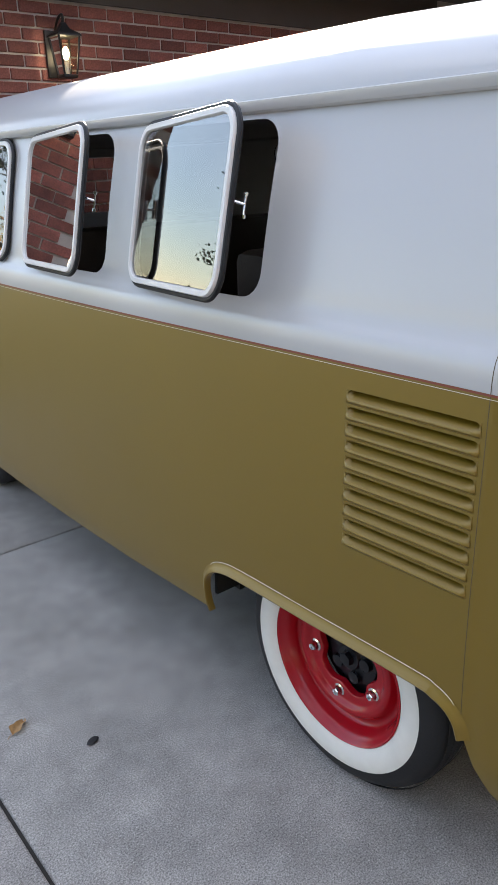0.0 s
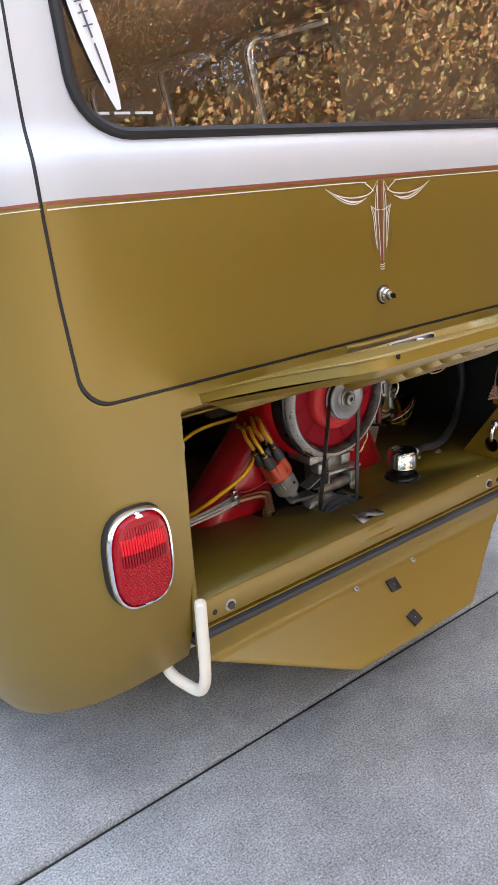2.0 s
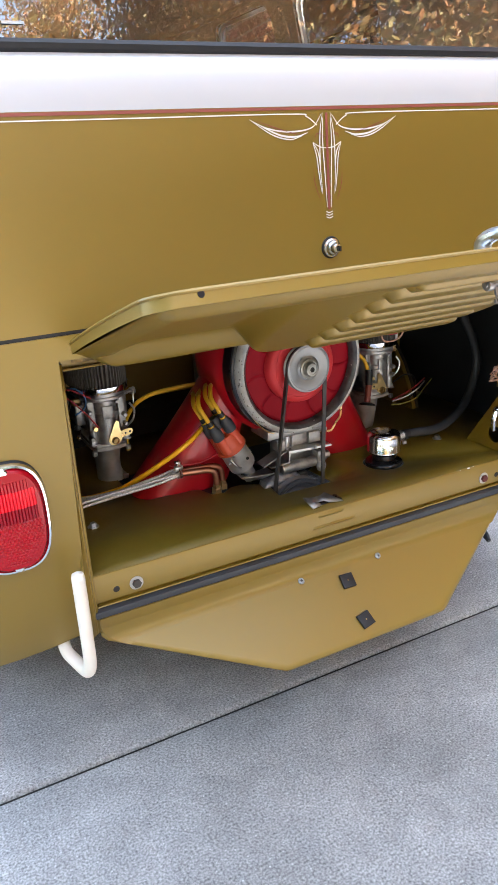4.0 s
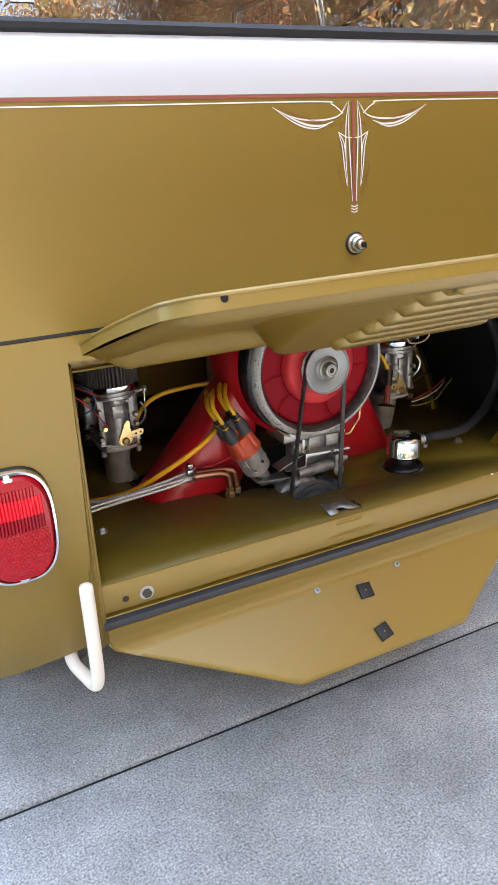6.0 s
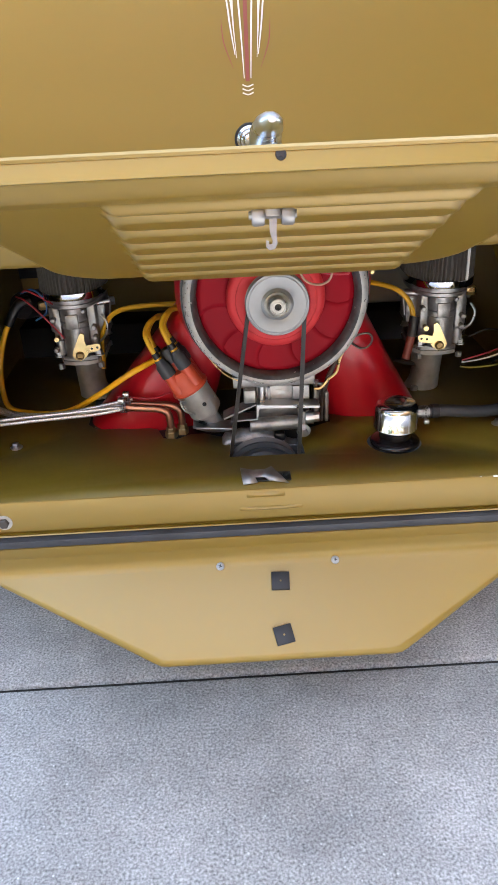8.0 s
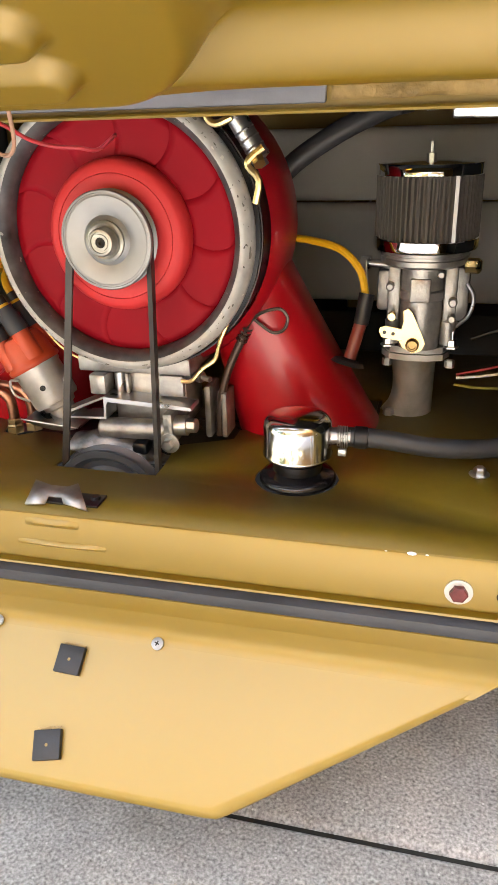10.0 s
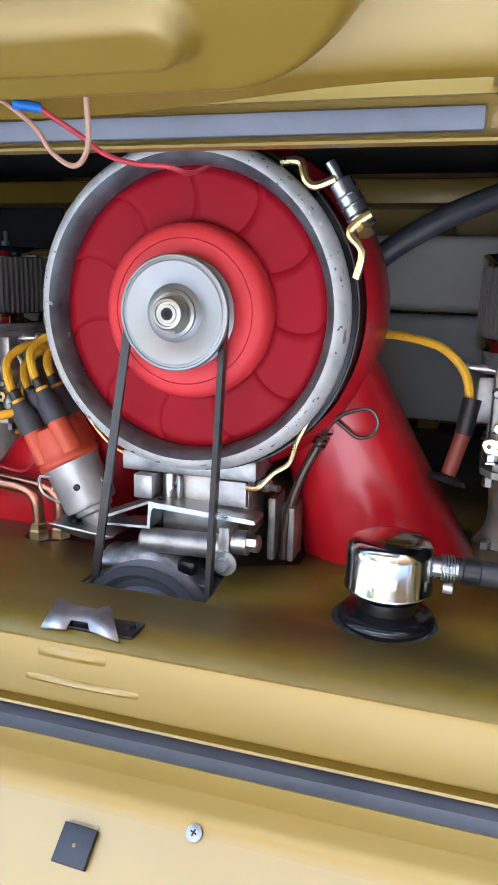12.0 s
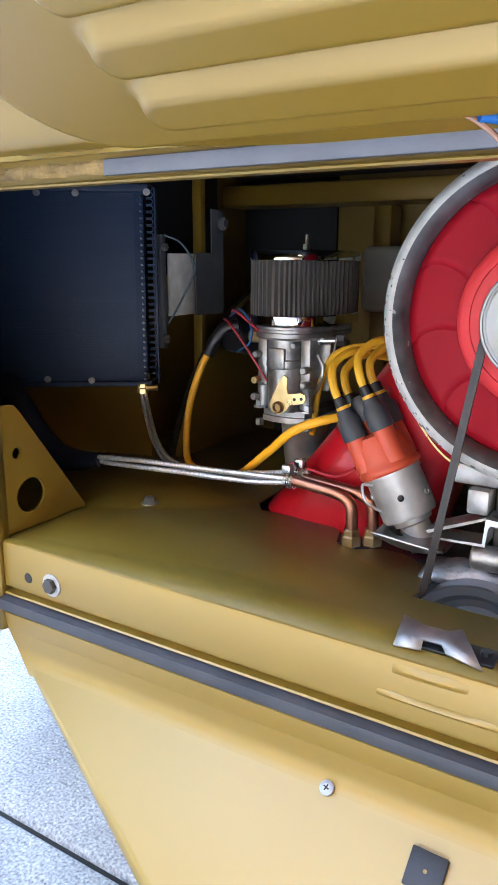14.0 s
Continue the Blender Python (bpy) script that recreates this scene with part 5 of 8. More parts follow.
for x0, x1, z, h in ((-0.024, 0.034, 0.3890, 0.0050), (-0.036, 0.060, 0.3660, 0.0036)):
    k = 20
    rows = []
    for j in range(5):
        rows.append([bm.verts.new((x0 + (x1 - x0) * i / k, LIP_Y + 0.0004 - 0.0038 * math.sin(math.pi * i / k) ** 0.5 * math.sin(math.pi * j / 4), z + h * (j / 2 - 1))) for i in range(k + 1)])
    for a, b in zip(rows, rows[1:]):
        for i in range(k):
            bm.faces.new((a[i], a[i + 1], b[i + 1], b[i]))
part("pressed_bead", bm, GOLD, front)
# flange bolts and holes
for x in (-0.376, 0.380):
    bm = bmesh.new()
    m = pose(x, LIP_Y, 0.366, 90, 0, 0)
    lathe(bm, [(0.0, 0.0), (0.0118, 0), (0.0118, 0.0015), (0.0, 0.0018)], m, 24)
    washer = part("washer", bm, mat("bare_washer", (0.46, 0.44, 0.41), 0.4, 0.5) if "bare_washer" not in bpy.data.materials else bpy.data.materials["bare_washer"], front, "pale steel washer")
    bm = bmesh.new()
    lathe(bm, [(0.0078, 0.0015), (0.0078, 0.0060), (0.0068, 0.0068), (0.0, 0.0068)], m, 6)
    part("bolt", bm, mat("dark_bolt", (0.09, 0.08, 0.07), 0.4, 0.8) if x < 0 else mat("red_marked_bolt", (0.11, 0.026, 0.025), 0.4, 0.4, stain=0.4, stain_scale=120), front, "dark hexagon bolt" if x < 0 else "hexagon bolt daubed red", 25)
# pale chips on the flange's upper edge
for x, w in ((0.3394, 0.0032), (0.352, 0.0012), (0.318, 0.0010)):
    bm = bmesh.new()
    lathe(bm, [(w, 0.0), (w * 0.8, 0.0004), (0, 0.0005)], pose(x, 0.0276, 0.3972, 38, 0, 0) @ Matrix.Diagonal((1.3, 0.55, 1, 1)), 9)
    part("paint_chip", bm, DECAL, front, "pale chip in the paint")
for x in (-0.410, 0.416):
    bm = bmesh.new()
    lathe(bm, [(0.0055, 0.0), (0.0048, 0.0006), (0.0, 0.0007)], pose(x, LIP_Y, 0.365, 90, 0, 0), 16)
    part("bolt_hole", bm, DARK, front)
for x, y in ((-0.394, 0.200), (0.399, 0.192)):
    bm = bmesh.new()
    lathe(bm, [(0.0, 0.0), (0.010, 0), (0.010, 0.0015), (0.0065, 0.0016), (0.0063, 0.007), (0.005, 0.0085), (0.0, 0.0085)], pose(x, y, TRAY_Z), 6)
    lathe(bm, [(0.0, 0.0), (0.0105, 0), (0.0105, 0.0012), (0.0, 0.0013)], pose(x, y, TRAY_Z), 20)
    part("tray_bolt", bm, STEEL, tray, "zinc bolt with washer", 25)
# striker for the lid latch: a bent bow-tie of bare metal
bm = bmesh.new()
pts = [(-0.027, 0.036, 0.004), (-0.030, 0.066, 0.015), (-0.012, 0.063, 0.012), (-0.006, 0.037, 0.006), (-0.009, 0.050, 0.007), (0.005, 0.050, 0.007),
       (0.006, 0.063, 0.012), (0.011, 0.041, 0.006), (0.016, 0.066, 0.015), (0.039, 0.035, 0.004)]
v = [bm.verts.new((x, y, TRAY_Z + z)) for x, y, z in pts]
for f in ((0, 3, 4, 2, 1), (4, 5, 6, 2), (7, 9, 8, 6, 5)):
    bm.faces.new([v[i] for i in f])
striker = thick(part("latch_striker", bm, DULL, tray, "bent bare-metal latch striker", 10), 0.002)
bm = bmesh.new()
box(bm, (-0.018, 0.046, TRAY_Z), (0.044, 0.070, TRAY_Z + 0.003), 0.001)
lathe(bm, [(0.005, 0.003), (0.0045, 0.006), (0, 0.0065)], pose(0.036, 0.060, TRAY_Z), 10)
part("striker_base", bm, BLACK, striker)

# fold-down apron panel below the opening
AP0, AP1 = Vector((0, 0.0415, 0.2900)), Vector((0, -0.0865, 0.1770))
ap_len = (AP1 - AP0).length
ap_m = Matrix.Translation(AP0) @ Matrix(((1, 0, 0, 0), (0, (AP1.y - AP0.y) / ap_len, (AP1.z - AP0.z) / ap_len, 0), (0, (AP1.z - AP0.z) / ap_len, -(AP1.y - AP0.y) / ap_len, 0), (0, 0, 0, 1)))


def apron_line(g=0.0):
    pts = [(-0.443 + g, 0.0), (-0.443 + g, 0.010), (-0.436 + g, 0.020), (-0.170 + g * 0.8, ap_len - 0.006 - g), (-0.160 + g * 0.6, ap_len - 0.001 - g), (-0.148 + g * 0.4, ap_len - g),
           (0.178 - g * 0.4, ap_len - g), (0.190 - g * 0.6, ap_len - 0.001 - g), (0.200 - g * 0.8, ap_len - 0.006 - g), (0.425 - g, 0.022), (0.432 - g, 0.012), (0.432 - g, 0.0)]
    return pts


bm = bmesh.new()
rows = []
for g in (0.0, 0.0008, 0.0018, 0.0034, 0.0056, 0.009):
    drop = 0.0055 * (1 - g / 0.009) ** 2
    rows.append([bm.verts.new(ap_m @ Vector((u, w, -drop if w > 0.001 else -drop * 0.3))) for u, w in apron_line(g)])
for a, b in zip(rows, rows[1:]):
    for i in range(len(a) - 1):
        bm.faces.new((a[i], a[i + 1], b[i + 1], b[i]))
bm.faces.new(rows[-1])
apron = thick(part("apron_panel", bm, GOLD, van, "gold folded-down apron panel with rolled edges", 40), 0.004)
# soft crease where the apron leaves the flange
bm = bmesh.new()
rows = []
for y, z, xl, xr in ((0.0242, 0.3060, 0.4445, 0.4445), (0.0244, 0.3005, 0.4445, 0.4445), (0.0247, 0.2930, 0.441, 0.438), (0.0248, 0.2850, 0.436, 0.431), (0.0243, 0.2805, 0.4325, 0.4265), (0.0230, 0.2765, 0.428, 0.4225), (0.0210, 0.2733, 0.423, 0.4175), (0.0185, 0.2699, 0.417, 0.4115), (0.0130, 0.2636, 0.404, 0.400)):
    rows.append([bm.verts.new((-xl + (xl + xr) * k / 8, y, z)) for k in range(9)])
for a, b in zip(rows, rows[1:]):
    for i in range(8):
        bm.faces.new((a[i], a[i + 1], b[i + 1], b[i]))
part("apron_crease", bm, GOLD, apron, "soft bend of the apron under the flange", 60)
for x in (-0.068, 0.106):
    bm = bmesh.new()
    d = (AP0.z - 0.270) / (AP0.z - AP1.z) * ap_len
    lathe(bm, [(0.0, 0.0), (0.0062, 0), (0.0060, 0.0016), (0.003, 0.0030), (0.0012, 0.0026), (0.0, 0.0022)], ap_m @ pose(x, d, 0.0020), 18)
    screw = part("screw", bm, PALEZINC, apron, "pale zinc cross-head screw")
    bm = bmesh.new()
    for turn in (20, 110):
        box(bm, (-0.0026, -0.0006, 0.0016), (0.0026, 0.0006, 0.0031), 0, ap_m @ pose(x, d, 0.0020, 0, 0, turn))
    part("cross_slot", bm, DARK, screw)
for x, z, turn in ((0.021, 0.252, 2), (0.0205, 0.200, -12)):
    bm = bmesh.new()
    d = (AP0.z - z) / (AP0.z - AP1.z) * ap_len
    box(bm, (-0.0135, -0.0135, 0), (0.0135, 0.0135, 0.006), 0.001, ap_m @ pose(x, d, 0.0, 0, 0, turn))
    part("rubber_pad", bm, RUBBER, apron, "square black rubber pad")
    bm = bmesh.new()
    lathe(bm, [(0.0016, 0.006), (0.0014, 0.0063), (0, 0.0063)], ap_m @ pose(x, d, 0.0), 10)
    box(bm, (-0.012, -0.0165, 0), (0.012, -0.0142, 0.0008), 0, ap_m @ pose(x, d, 0.0, 0, 0, turn))
    part("pad_glue", bm, GLUE, apron, "pin hole and trace of glue")

# black pipe end under the body
bm = bmesh.new()
tube(bm, [(0.452, 0.150, 0.232), (0.446, 0.110, 0.216), (0.439, 0.070, 0.200), (0.436, 0.052, 0.190)], lambda u: 0.011 - 0.006 * u * u, 12, 5)
part("pipe_end", bm, BLACK, van, "black tapered pipe end under the body")

# white tubular bumper hoops
for side in (-1, 1):
    bm = bmesh.new()
    x = -0.482 if side < 0 else 0.470
    tube(bm, [(x, -0.047, 0.448), (x, -0.046, 0.40), (x, -0.044, 0.34), (x, -0.038, 0.292), (x + side * 0.002, -0.020, 0.264), (x + side * 0.010, 0.012, 0.262), (x + side * 0.020, 0.040, 0.272), (x + side * 0.014, 0.068, 0.280), (x - side * 0.02, 0.080, 0.283), (x - side * 0.08, 0.085, 0.283), (x - side * 0.14, 0.09, 0.283)], 0.0102, 16, 8)
    lathe(bm, [(0.0102, 0.0), (0.0086, 0.0054), (0.0045, 0.0078), (0, 0.0095)], pose(x, -0.047, 0.448, -1, 0, 0), 16)
    part("bumper_tube", bm, CREAM, van, "bent white-painted bumper tube")

# ---- engine lid, propped open ----
lid = new("engine_lid")
lid.parent = van
tagged(lid, "gold engine lid swung open, with corrugated recess")
HINGE = Vector((0, 0.0, 0.776))
LID_A, LID_L, LID_W = 17.4, 0.411, 0.444
# local: x across, y from the hinge to the free edge, z up through the skin
lid.matrix_basis = Matrix.Translation(HINGE) @ pose(0, 0, 0, 0, 0, 180) @ pose(0, 0, 0, LID_A, 0, 0)


def sstep(a, b, x):
    t = min(max((x - a) / (b - a), 0.0), 1.0)
    return t * t * (3 - 2 * t)


def lid_outline_x(v):
    r = 0.040
    if v > LID_L - r:
        d = v - (LID_L - r)
        return LID_W - r + math.sqrt(max(r * r - d * d, 0))
    return LID_W


def lid_bow(x, v):
    """The free edge bows outwards: it lies further back towards the sides."""
    return v - 0.013 * (x / LID_W) ** 2 * v / LID_L


def lid_start(x):
    """Where the lid begins, measured from the hinge line: nearest to it in the middle."""
    return 0.044 - 0.020 * sstep(0.24, 0.05, abs(x))


def plate_recess(x, v, a, b):
    """Share of the pressed number-plate recess, from 0 outside to 1 within."""
    half, r, v0 = 0.213 + 0.13 * (v - 0.115), 0.055, 0.070
    return sstep(a, b, math.hypot(max(abs(x) - (half - r), 0.0), max(v0 + r - v, 0.0)) - r)


def lid_under(x, v):
    """Depth of the inner face below the skin."""
    w = lid_outline_x(v)
    edge = min(w - abs(x), LID_L - v, v * 1.0 + 0.006)
    rim = min(w - abs(x), LID_L - v)
    depth = 0.0030 + 0.0210 * sstep(-0.010, 0.027, rim) - 0.010 * sstep(0.02, 0.05, v) * sstep(0.046, 0.060, edge)
    # the broad bulge, deepest towards the hinge and fading out at the free edge
    bulge = 0.0515 - 0.15 * (v - 0.115)
    depth += plate_recess(x, v, 0.030, -0.004) * max(0.0, bulge - depth)
    # turned-down rim along the hinge
    depth = max(depth, 0.014 + 0.026 * sstep(0.088, 0.050, v) * sstep(0.0, 0.06, w - abs(x)))
    # seven ribs with rounded ends
    ph = (v - 0.089) / 0.040
    if 0 <= ph <= 7.0:
        depth += 0.0105 * sstep(0.0194, 0.0092, math.hypot(max(abs(x + 0.0140) - 0.121, 0.0), 0.040 * abs(ph % 1.0 - 0.5))) ** 0.8
    return depth


bm = bmesh.new()
NX, NV = 260, 270
low = []
for j in range(NV + 1):
    row = []
    for i in range(NX + 1):
        u = 2 * i / NX - 1
        v0 = lid_start(LID_W * u)
        v = v0 + (LID_L - v0) * j / NV
        x = (lid_outline_x(v) - 0.001) * u
        row.append(bm.verts.new((x, lid_bow(x, v), -lid_under(x, v))))
    low.append(row)
for a, b in zip(low, low[1:]):
    for i in range(NX):
        bm.faces.new((a[i], b[i], b[i + 1], a[i + 1]))
inner = part("inner_panel", bm, GOLD, lid, "gold inner pressing with wide corrugations", 60)
bm = bmesh.new()
NX, NV = 120, 90
skin = []
for j in range(NV + 1):
    row = []
    for i in range(NX + 1):
        u = 2 * i / NX - 1
        v0 = lid_start(LID_W * u)
        v = v0 + (LID_L - v0) * j / NV
        x = lid_outline_x(v) * u
        crown = 0.004 * (1 - (2 * v / LID_L - 1) ** 2)
        row.append(bm.verts.new((x, lid_bow(x, v), crown - plate_recess(x, v, 0.016, -0.006) * max(0.0, 0.0375 - 0.15 * (v - 0.115)))))
    skin.append(row)
for a, b in zip(skin, skin[1:]):
    for i in range(NX):
        bm.faces.new((a[i], a[i + 1], b[i + 1], b[i]))
loop = [r[0].co.copy() for r in skin] + [q.co.copy() for q in skin[-1][1:]] + [r[-1].co.copy() for r in skin[::-1][1:]]
loop += [q.co.copy() for q in skin[0][::-1][1:-1]]
wall = [(bm.verts.new(p), bm.verts.new(p + Vector((0, 0, -0.001 - lid_under(p.x, p.y / (1 - 0.013 * (p.x / LID_W) ** 2 / LID_L)))))) for p in loop]
for p, q in zip(wall, wall[1:] + wall[:1]):
    bm.faces.new((p[0], q[0], q[1], p[1]))
part("outer_skin", bm, GOLD, lid, "gold outer skin")
bm = bmesh.new()
tube(bm, [p + Vector((0, 0, -0.001)) for p in loop], 0.0022, 6, 1, closed=True, smooth_line=False)
part("lid_hem", bm, GOLD, lid, "folded edge of the lid")
for x in (-0.397, 0.003, 0.397):
    bm = bmesh.new()
    lathe(bm, [(0.0036, 0.0), (0.0033, 0.0006), (0.0, 0.0007)], pose(-x, lid_bow(x, LID_L) + 0.0002, -0.0052, -92, 0, 0), 18)
    part("lid_hole", bm, BLACK, lid)
# chrome T-handle with inner bracket and hook
hx = 0.0
bm = bmesh.new()
lathe(bm, [(0.0, 0), (0.019, 0), (0.019, 0.003), (0.014, 0.006), (0.010, 0.008), (0.0095, 0.012), (0, 0.013)], pose(hx + 0.002, LID_L - 0.066, 0.002), 24)
handle = part("lid_handle", bm, CHROME, lid, "chrome turn handle with hook")
bm = bmesh.new()
tube(bm, [(hx + 0.002, LID_L - 0.066, 0.008), (hx + 0.002, LID_L - 0.063, 0.016), (hx + 0.002, LID_L - 0.056, 0.020), (hx + 0.001, LID_L - 0.042, 0.022), (hx, LID_L - 0.022, 0.021)], lambda t: 0.0092 * math.sqrt(max(0.05, 1 - t ** 6)), 12, 8)
for v in bm.verts:
    v.co.x *= 1.25
part("grip", bm, STEEL, handle, "flattened satin grip")
bm = bmesh.new()
for q in (-1, 1):
    lathe(bm, [(0, -0.0045), (0.0068, -0.0045), (0.0075, -0.003), (0.0075, 0.003), (0.0068, 0.0045), (0, 0.0045)], pose(hx + q * 0.0105, LID_L - 0.056, -0.034, 0, 90, 0), 20)
    box(bm, (hx + q * 0.0105 - 0.0045, LID_L - 0.0625, -0.034), (hx + q * 0.0105 + 0.0045, LID_L - 0.0495, -0.018), 0.0015)
box(bm, (hx - 0.006, LID_L - 0.061, -0.036), (hx + 0.006, LID_L - 0.051, -0.018), 0.002)
rod(bm, (hx - 0.017, LID_L - 0.056, -0.034), (hx + 0.017, LID_L - 0.056, -0.034), 0.003, n=10)
part("bracket", bm, DULL, handle, "bright zinc latch bracket")
bm = bmesh.new()
line = [(-0.0035, 0.0), (0.0035, 0.0), (0.0030, -0.014), (0.0010, -0.021), (0.0015, -0.0235), (0.0042, -0.0245), (0.0046, -0.021), (0.0068, -0.0205), (0.0068, -0.0270), (0.0040, -0.0295), (-0.0008, -0.0285), (-0.0030, -0.0240), (-0.0026, -0.014)]
prism(bm, [(hx + x * 0.8, z * 0.75 - 0.036) for x, z in line], LID_L - 0.0580, LID_L - 0.0550)
part("hook", bm, DULL, handle, "flat bent steel hook", 25)
# number-plate lamp on the rear wall of the recess
tilt = math.degrees(math.atan2(0.022, 0.011))
lamp_m = pose(0.0, 0.064, -0.012, -tilt, 0, 0)
bm = bmesh.new()
rows = [[bm.verts.new(lamp_m @ Vector((x, y, h))) for x, y in round_rect(-0.060 + g, -0.014 + g, 0.060 - g, 0.014 - g, 0.005, 4)] for g, h in ((0.0, -0.006), (0.0, 0.005), (0.001, 0.0065), (0.0042, 0.0065), (0.005, 0.005), (0.005, -0.003))]
for p, q in zip(rows, rows[1:]):
    for k in range(len(p)):
        bm.faces.new((p[k], p[(k + 1) % len(p)], q[(k + 1) % len(p)], q[k]))
plate_lamp = part("plate_lamp", bm, STEEL, lid, "silver frame of the number-plate lamp")
bm = bmesh.new()
prism(bm, round_rect(-0.056, -0.010, 0.056, 0.010, 0.004, 4), -0.004, -0.001, lamp_m, plane="xy")
part("lamp_window", bm, mat("cloudy_lamp_plastic", (0.26, 0.24, 0.22), 0.25, stain=0.3, stain_scale=60), plate_lamp, "cloudy lamp window")
bm = bmesh.new()
tube(bm, [lamp_m @ Vector(p) for p in ((-0.032, 0.007, 0.001), (-0.026, -0.003, 0.004), (-0.012, -0.007, 0.005))], 0.0030, 10, 6)
part("lamp_bulb", bm, DECAL, plate_lamp, "pale curved bulb")
for x in (-0.0535, 0.0535):
    bm = bmesh.new()
    lathe(bm, [(0.0028, 0.004), (0.0026, 0.0078), (0, 0.0082)], lamp_m @ pose(x, -0.006, 0), 10)
    part("lamp_screw", bm, BLACK, plate_lamp)
# hinges of the lid on the panel above, and the finger lip under the tailgate
for c in (-1, 1):
    bm = bmesh.new()
    box(bm, (c * 0.307 - 0.043, -0.026, 0.7600), (c * 0.307 + 0.043, 0.004, 0.7635), 0.001)
    rod(bm, (c * 0.307 - 0.040, -0.020, 0.7655), (c * 0.307 + 0.006, -0.020, 0.7655), 0.0048, n=12)
    rod(bm, (c * 0.307 + 0.008, -0.022, 0.7650), (c * 0.307 + 0.040, -0.022, 0.7650), 0.0040, n=12)
    box(bm, (c * 0.307 + 0.004, -0.050, 0.768), (c * 0.307 + 0.042, -0.018, 0.771), 0.001)
    part("lid_hinge", bm, GOLD, van, "gold painted lid hinge")
bm = bmesh.new()
rows = []
for i in range(25):
    u = i / 24
    x, e = -0.100 + 0.172 * u, math.sqrt(max(0.0, 1 - abs(2 * u - 1) ** 6))
    rows.append([bm.verts.new((x, 0.004 - o * e, z)) for o, z in ((0.0, 0.7905), (0.0075, 0.7900), (0.0090, 0.7875), (0.0075, 0.7840), (0.002, 0.7800), (-0.002, 0.7785))])
for p, q in zip(rows, rows[1:]):
    for k in range(5):
        bm.faces.new((p[k], p[k + 1], q[k + 1], q[k]))
thick(part("finger_lip", bm, GOLD, van, "pressed finger lip under the tailgate"), 0.002)

# loose wires hanging under the lid
wires = thing("loose_wire", "red and tan wires with blue crimp hanging down", "wire", at=(0.04, -0.056, 0.746))


def world_part(name, bm, material, parent, label="", angle=35.0):
    ob = part(name, bm, material, parent, label, angle)
    ob.matrix_parent_inverse = Matrix.Translation(parent.location).inverted()
    return ob


bm = bmesh.new()
tube(bm, [(0.046, -0.058, 0.745), (0.062, -0.043, 0.733), (0.070, -0.034, 0.726), (0.086, -0.032, 0.7215), (0.104, -0.030, 0.720), (0.111, -0.016, 0.7185), (0.109, 0.02, 0.727)], 0.0014, 8)
world_part("red_lead", bm, REDWIRE, wires, "red wire")
bm = bmesh.new()
tube(bm, [(0.014, -0.058, 0.752), (0.031, -0.065, 0.7465), (0.046, -0.063, 0.735), (0.053, -0.060, 0.724), (0.062, -0.057, 0.7175), (0.073, -0.064, 0.7185), (0.081, -0.072, 0.727), (0.083, -0.077, 0.745), (0.083, -0.075, 0.766)], 0.0014, 8)
world_part("tan_lead", bm, TANWIRE, wires, "tan wire")
bm = bmesh.new()
rod(bm, (0.0365, -0.0670, 0.7458), (0.0465, -0.0580, 0.7448), 0.0027, n=12)
world_part("crimp", bm, mat("blue_crimp", (0.02, 0.12, 0.40), 0.4), wires, "blue crimp connector")

# ---- engine bay walls ----
bm = bmesh.new()
box(bm, (-0.61, 0.745, 0.34), (0.61, 0.757, 0.822))
bay = part("engine_bay_bulkhead", bm, GOLD, van, "gold painted front wall of the engine bay")
# This wall is made black to stand for the shade on it.
bm = bmesh.new()
box(bm, (0.60, 0.04, 0.34), (0.61, 0.744, 0.815))
part("bay_side_wall", bm, BOARD_SHADE, bay, "side wall coloured black for the shade there")
# the other side runs out to the body's corner, then back to the wheel housing
bm = bmesh.new()
prism(bm, [(-0.60, 0.04), (-0.695, 0.09), (-0.757, 0.20), (-0.757, 0.30), (-0.60, 0.362), (-0.60, 0.744), (-0.61, 0.744), (-0.61, 0.368), (-0.765, 0.308), (-0.765, 0.197), (-0.700, 0.083), (-0.605, 0.034)], 0.34, 0.815, plane="xy")
part("bay_side_wall", bm, GOLD, bay, "gold painted side wall of the bay", 20)
bm = bmesh.new()
prism(bm, [(-0.7565, 0.2985), (-0.5290, 0.3710), (-0.5290, 0.3790), (-0.7565, 0.3075)], 0.396, 0.520, plane="xy")
part("housing_front", bm, GOLD, bay, "gold front face of the wheel housing", 20)
bm = bmesh.new()
prism(bm, [(-0.601, 0.050), (-0.692, 0.094), (-0.755, 0.20), (-0.755, 0.297), (-0.601, 0.345)], 0.395, 0.3982, plane="xy")
part("tray_wing", bm, GOLD_SHADED, bay, "gold floor of the bay's corner", 20)
bm = bmesh.new()
prism(bm, [(-0.61, 0.034), (-0.700, 0.083), (-0.765, 0.197), (-0.765, 0.308), (-0.61, 0.368), (-0.61, 0.744), (0.61, 0.744), (0.61, 0.034)], 0.816, 0.823, plane="xy")
part("bay_roof", bm, BOARD_SHADE, bay, "black panel under the deck", 20)
bm = bmesh.new()
box(bm, (-0.598, 0.66, 0.765), (0.598, 0.735, 0.80), 0.006)
part("cross_beam", bm, GOLD, bay, "gold cross beam")
for x in (-0.33, 0.2, 0.47):
    bm = bmesh.new()
    box(bm, (x, 0.69, 0.42), (x + 0.03, 0.735, 0.763), 0.004)
    part("bay_rib", bm, GOLD, bay)
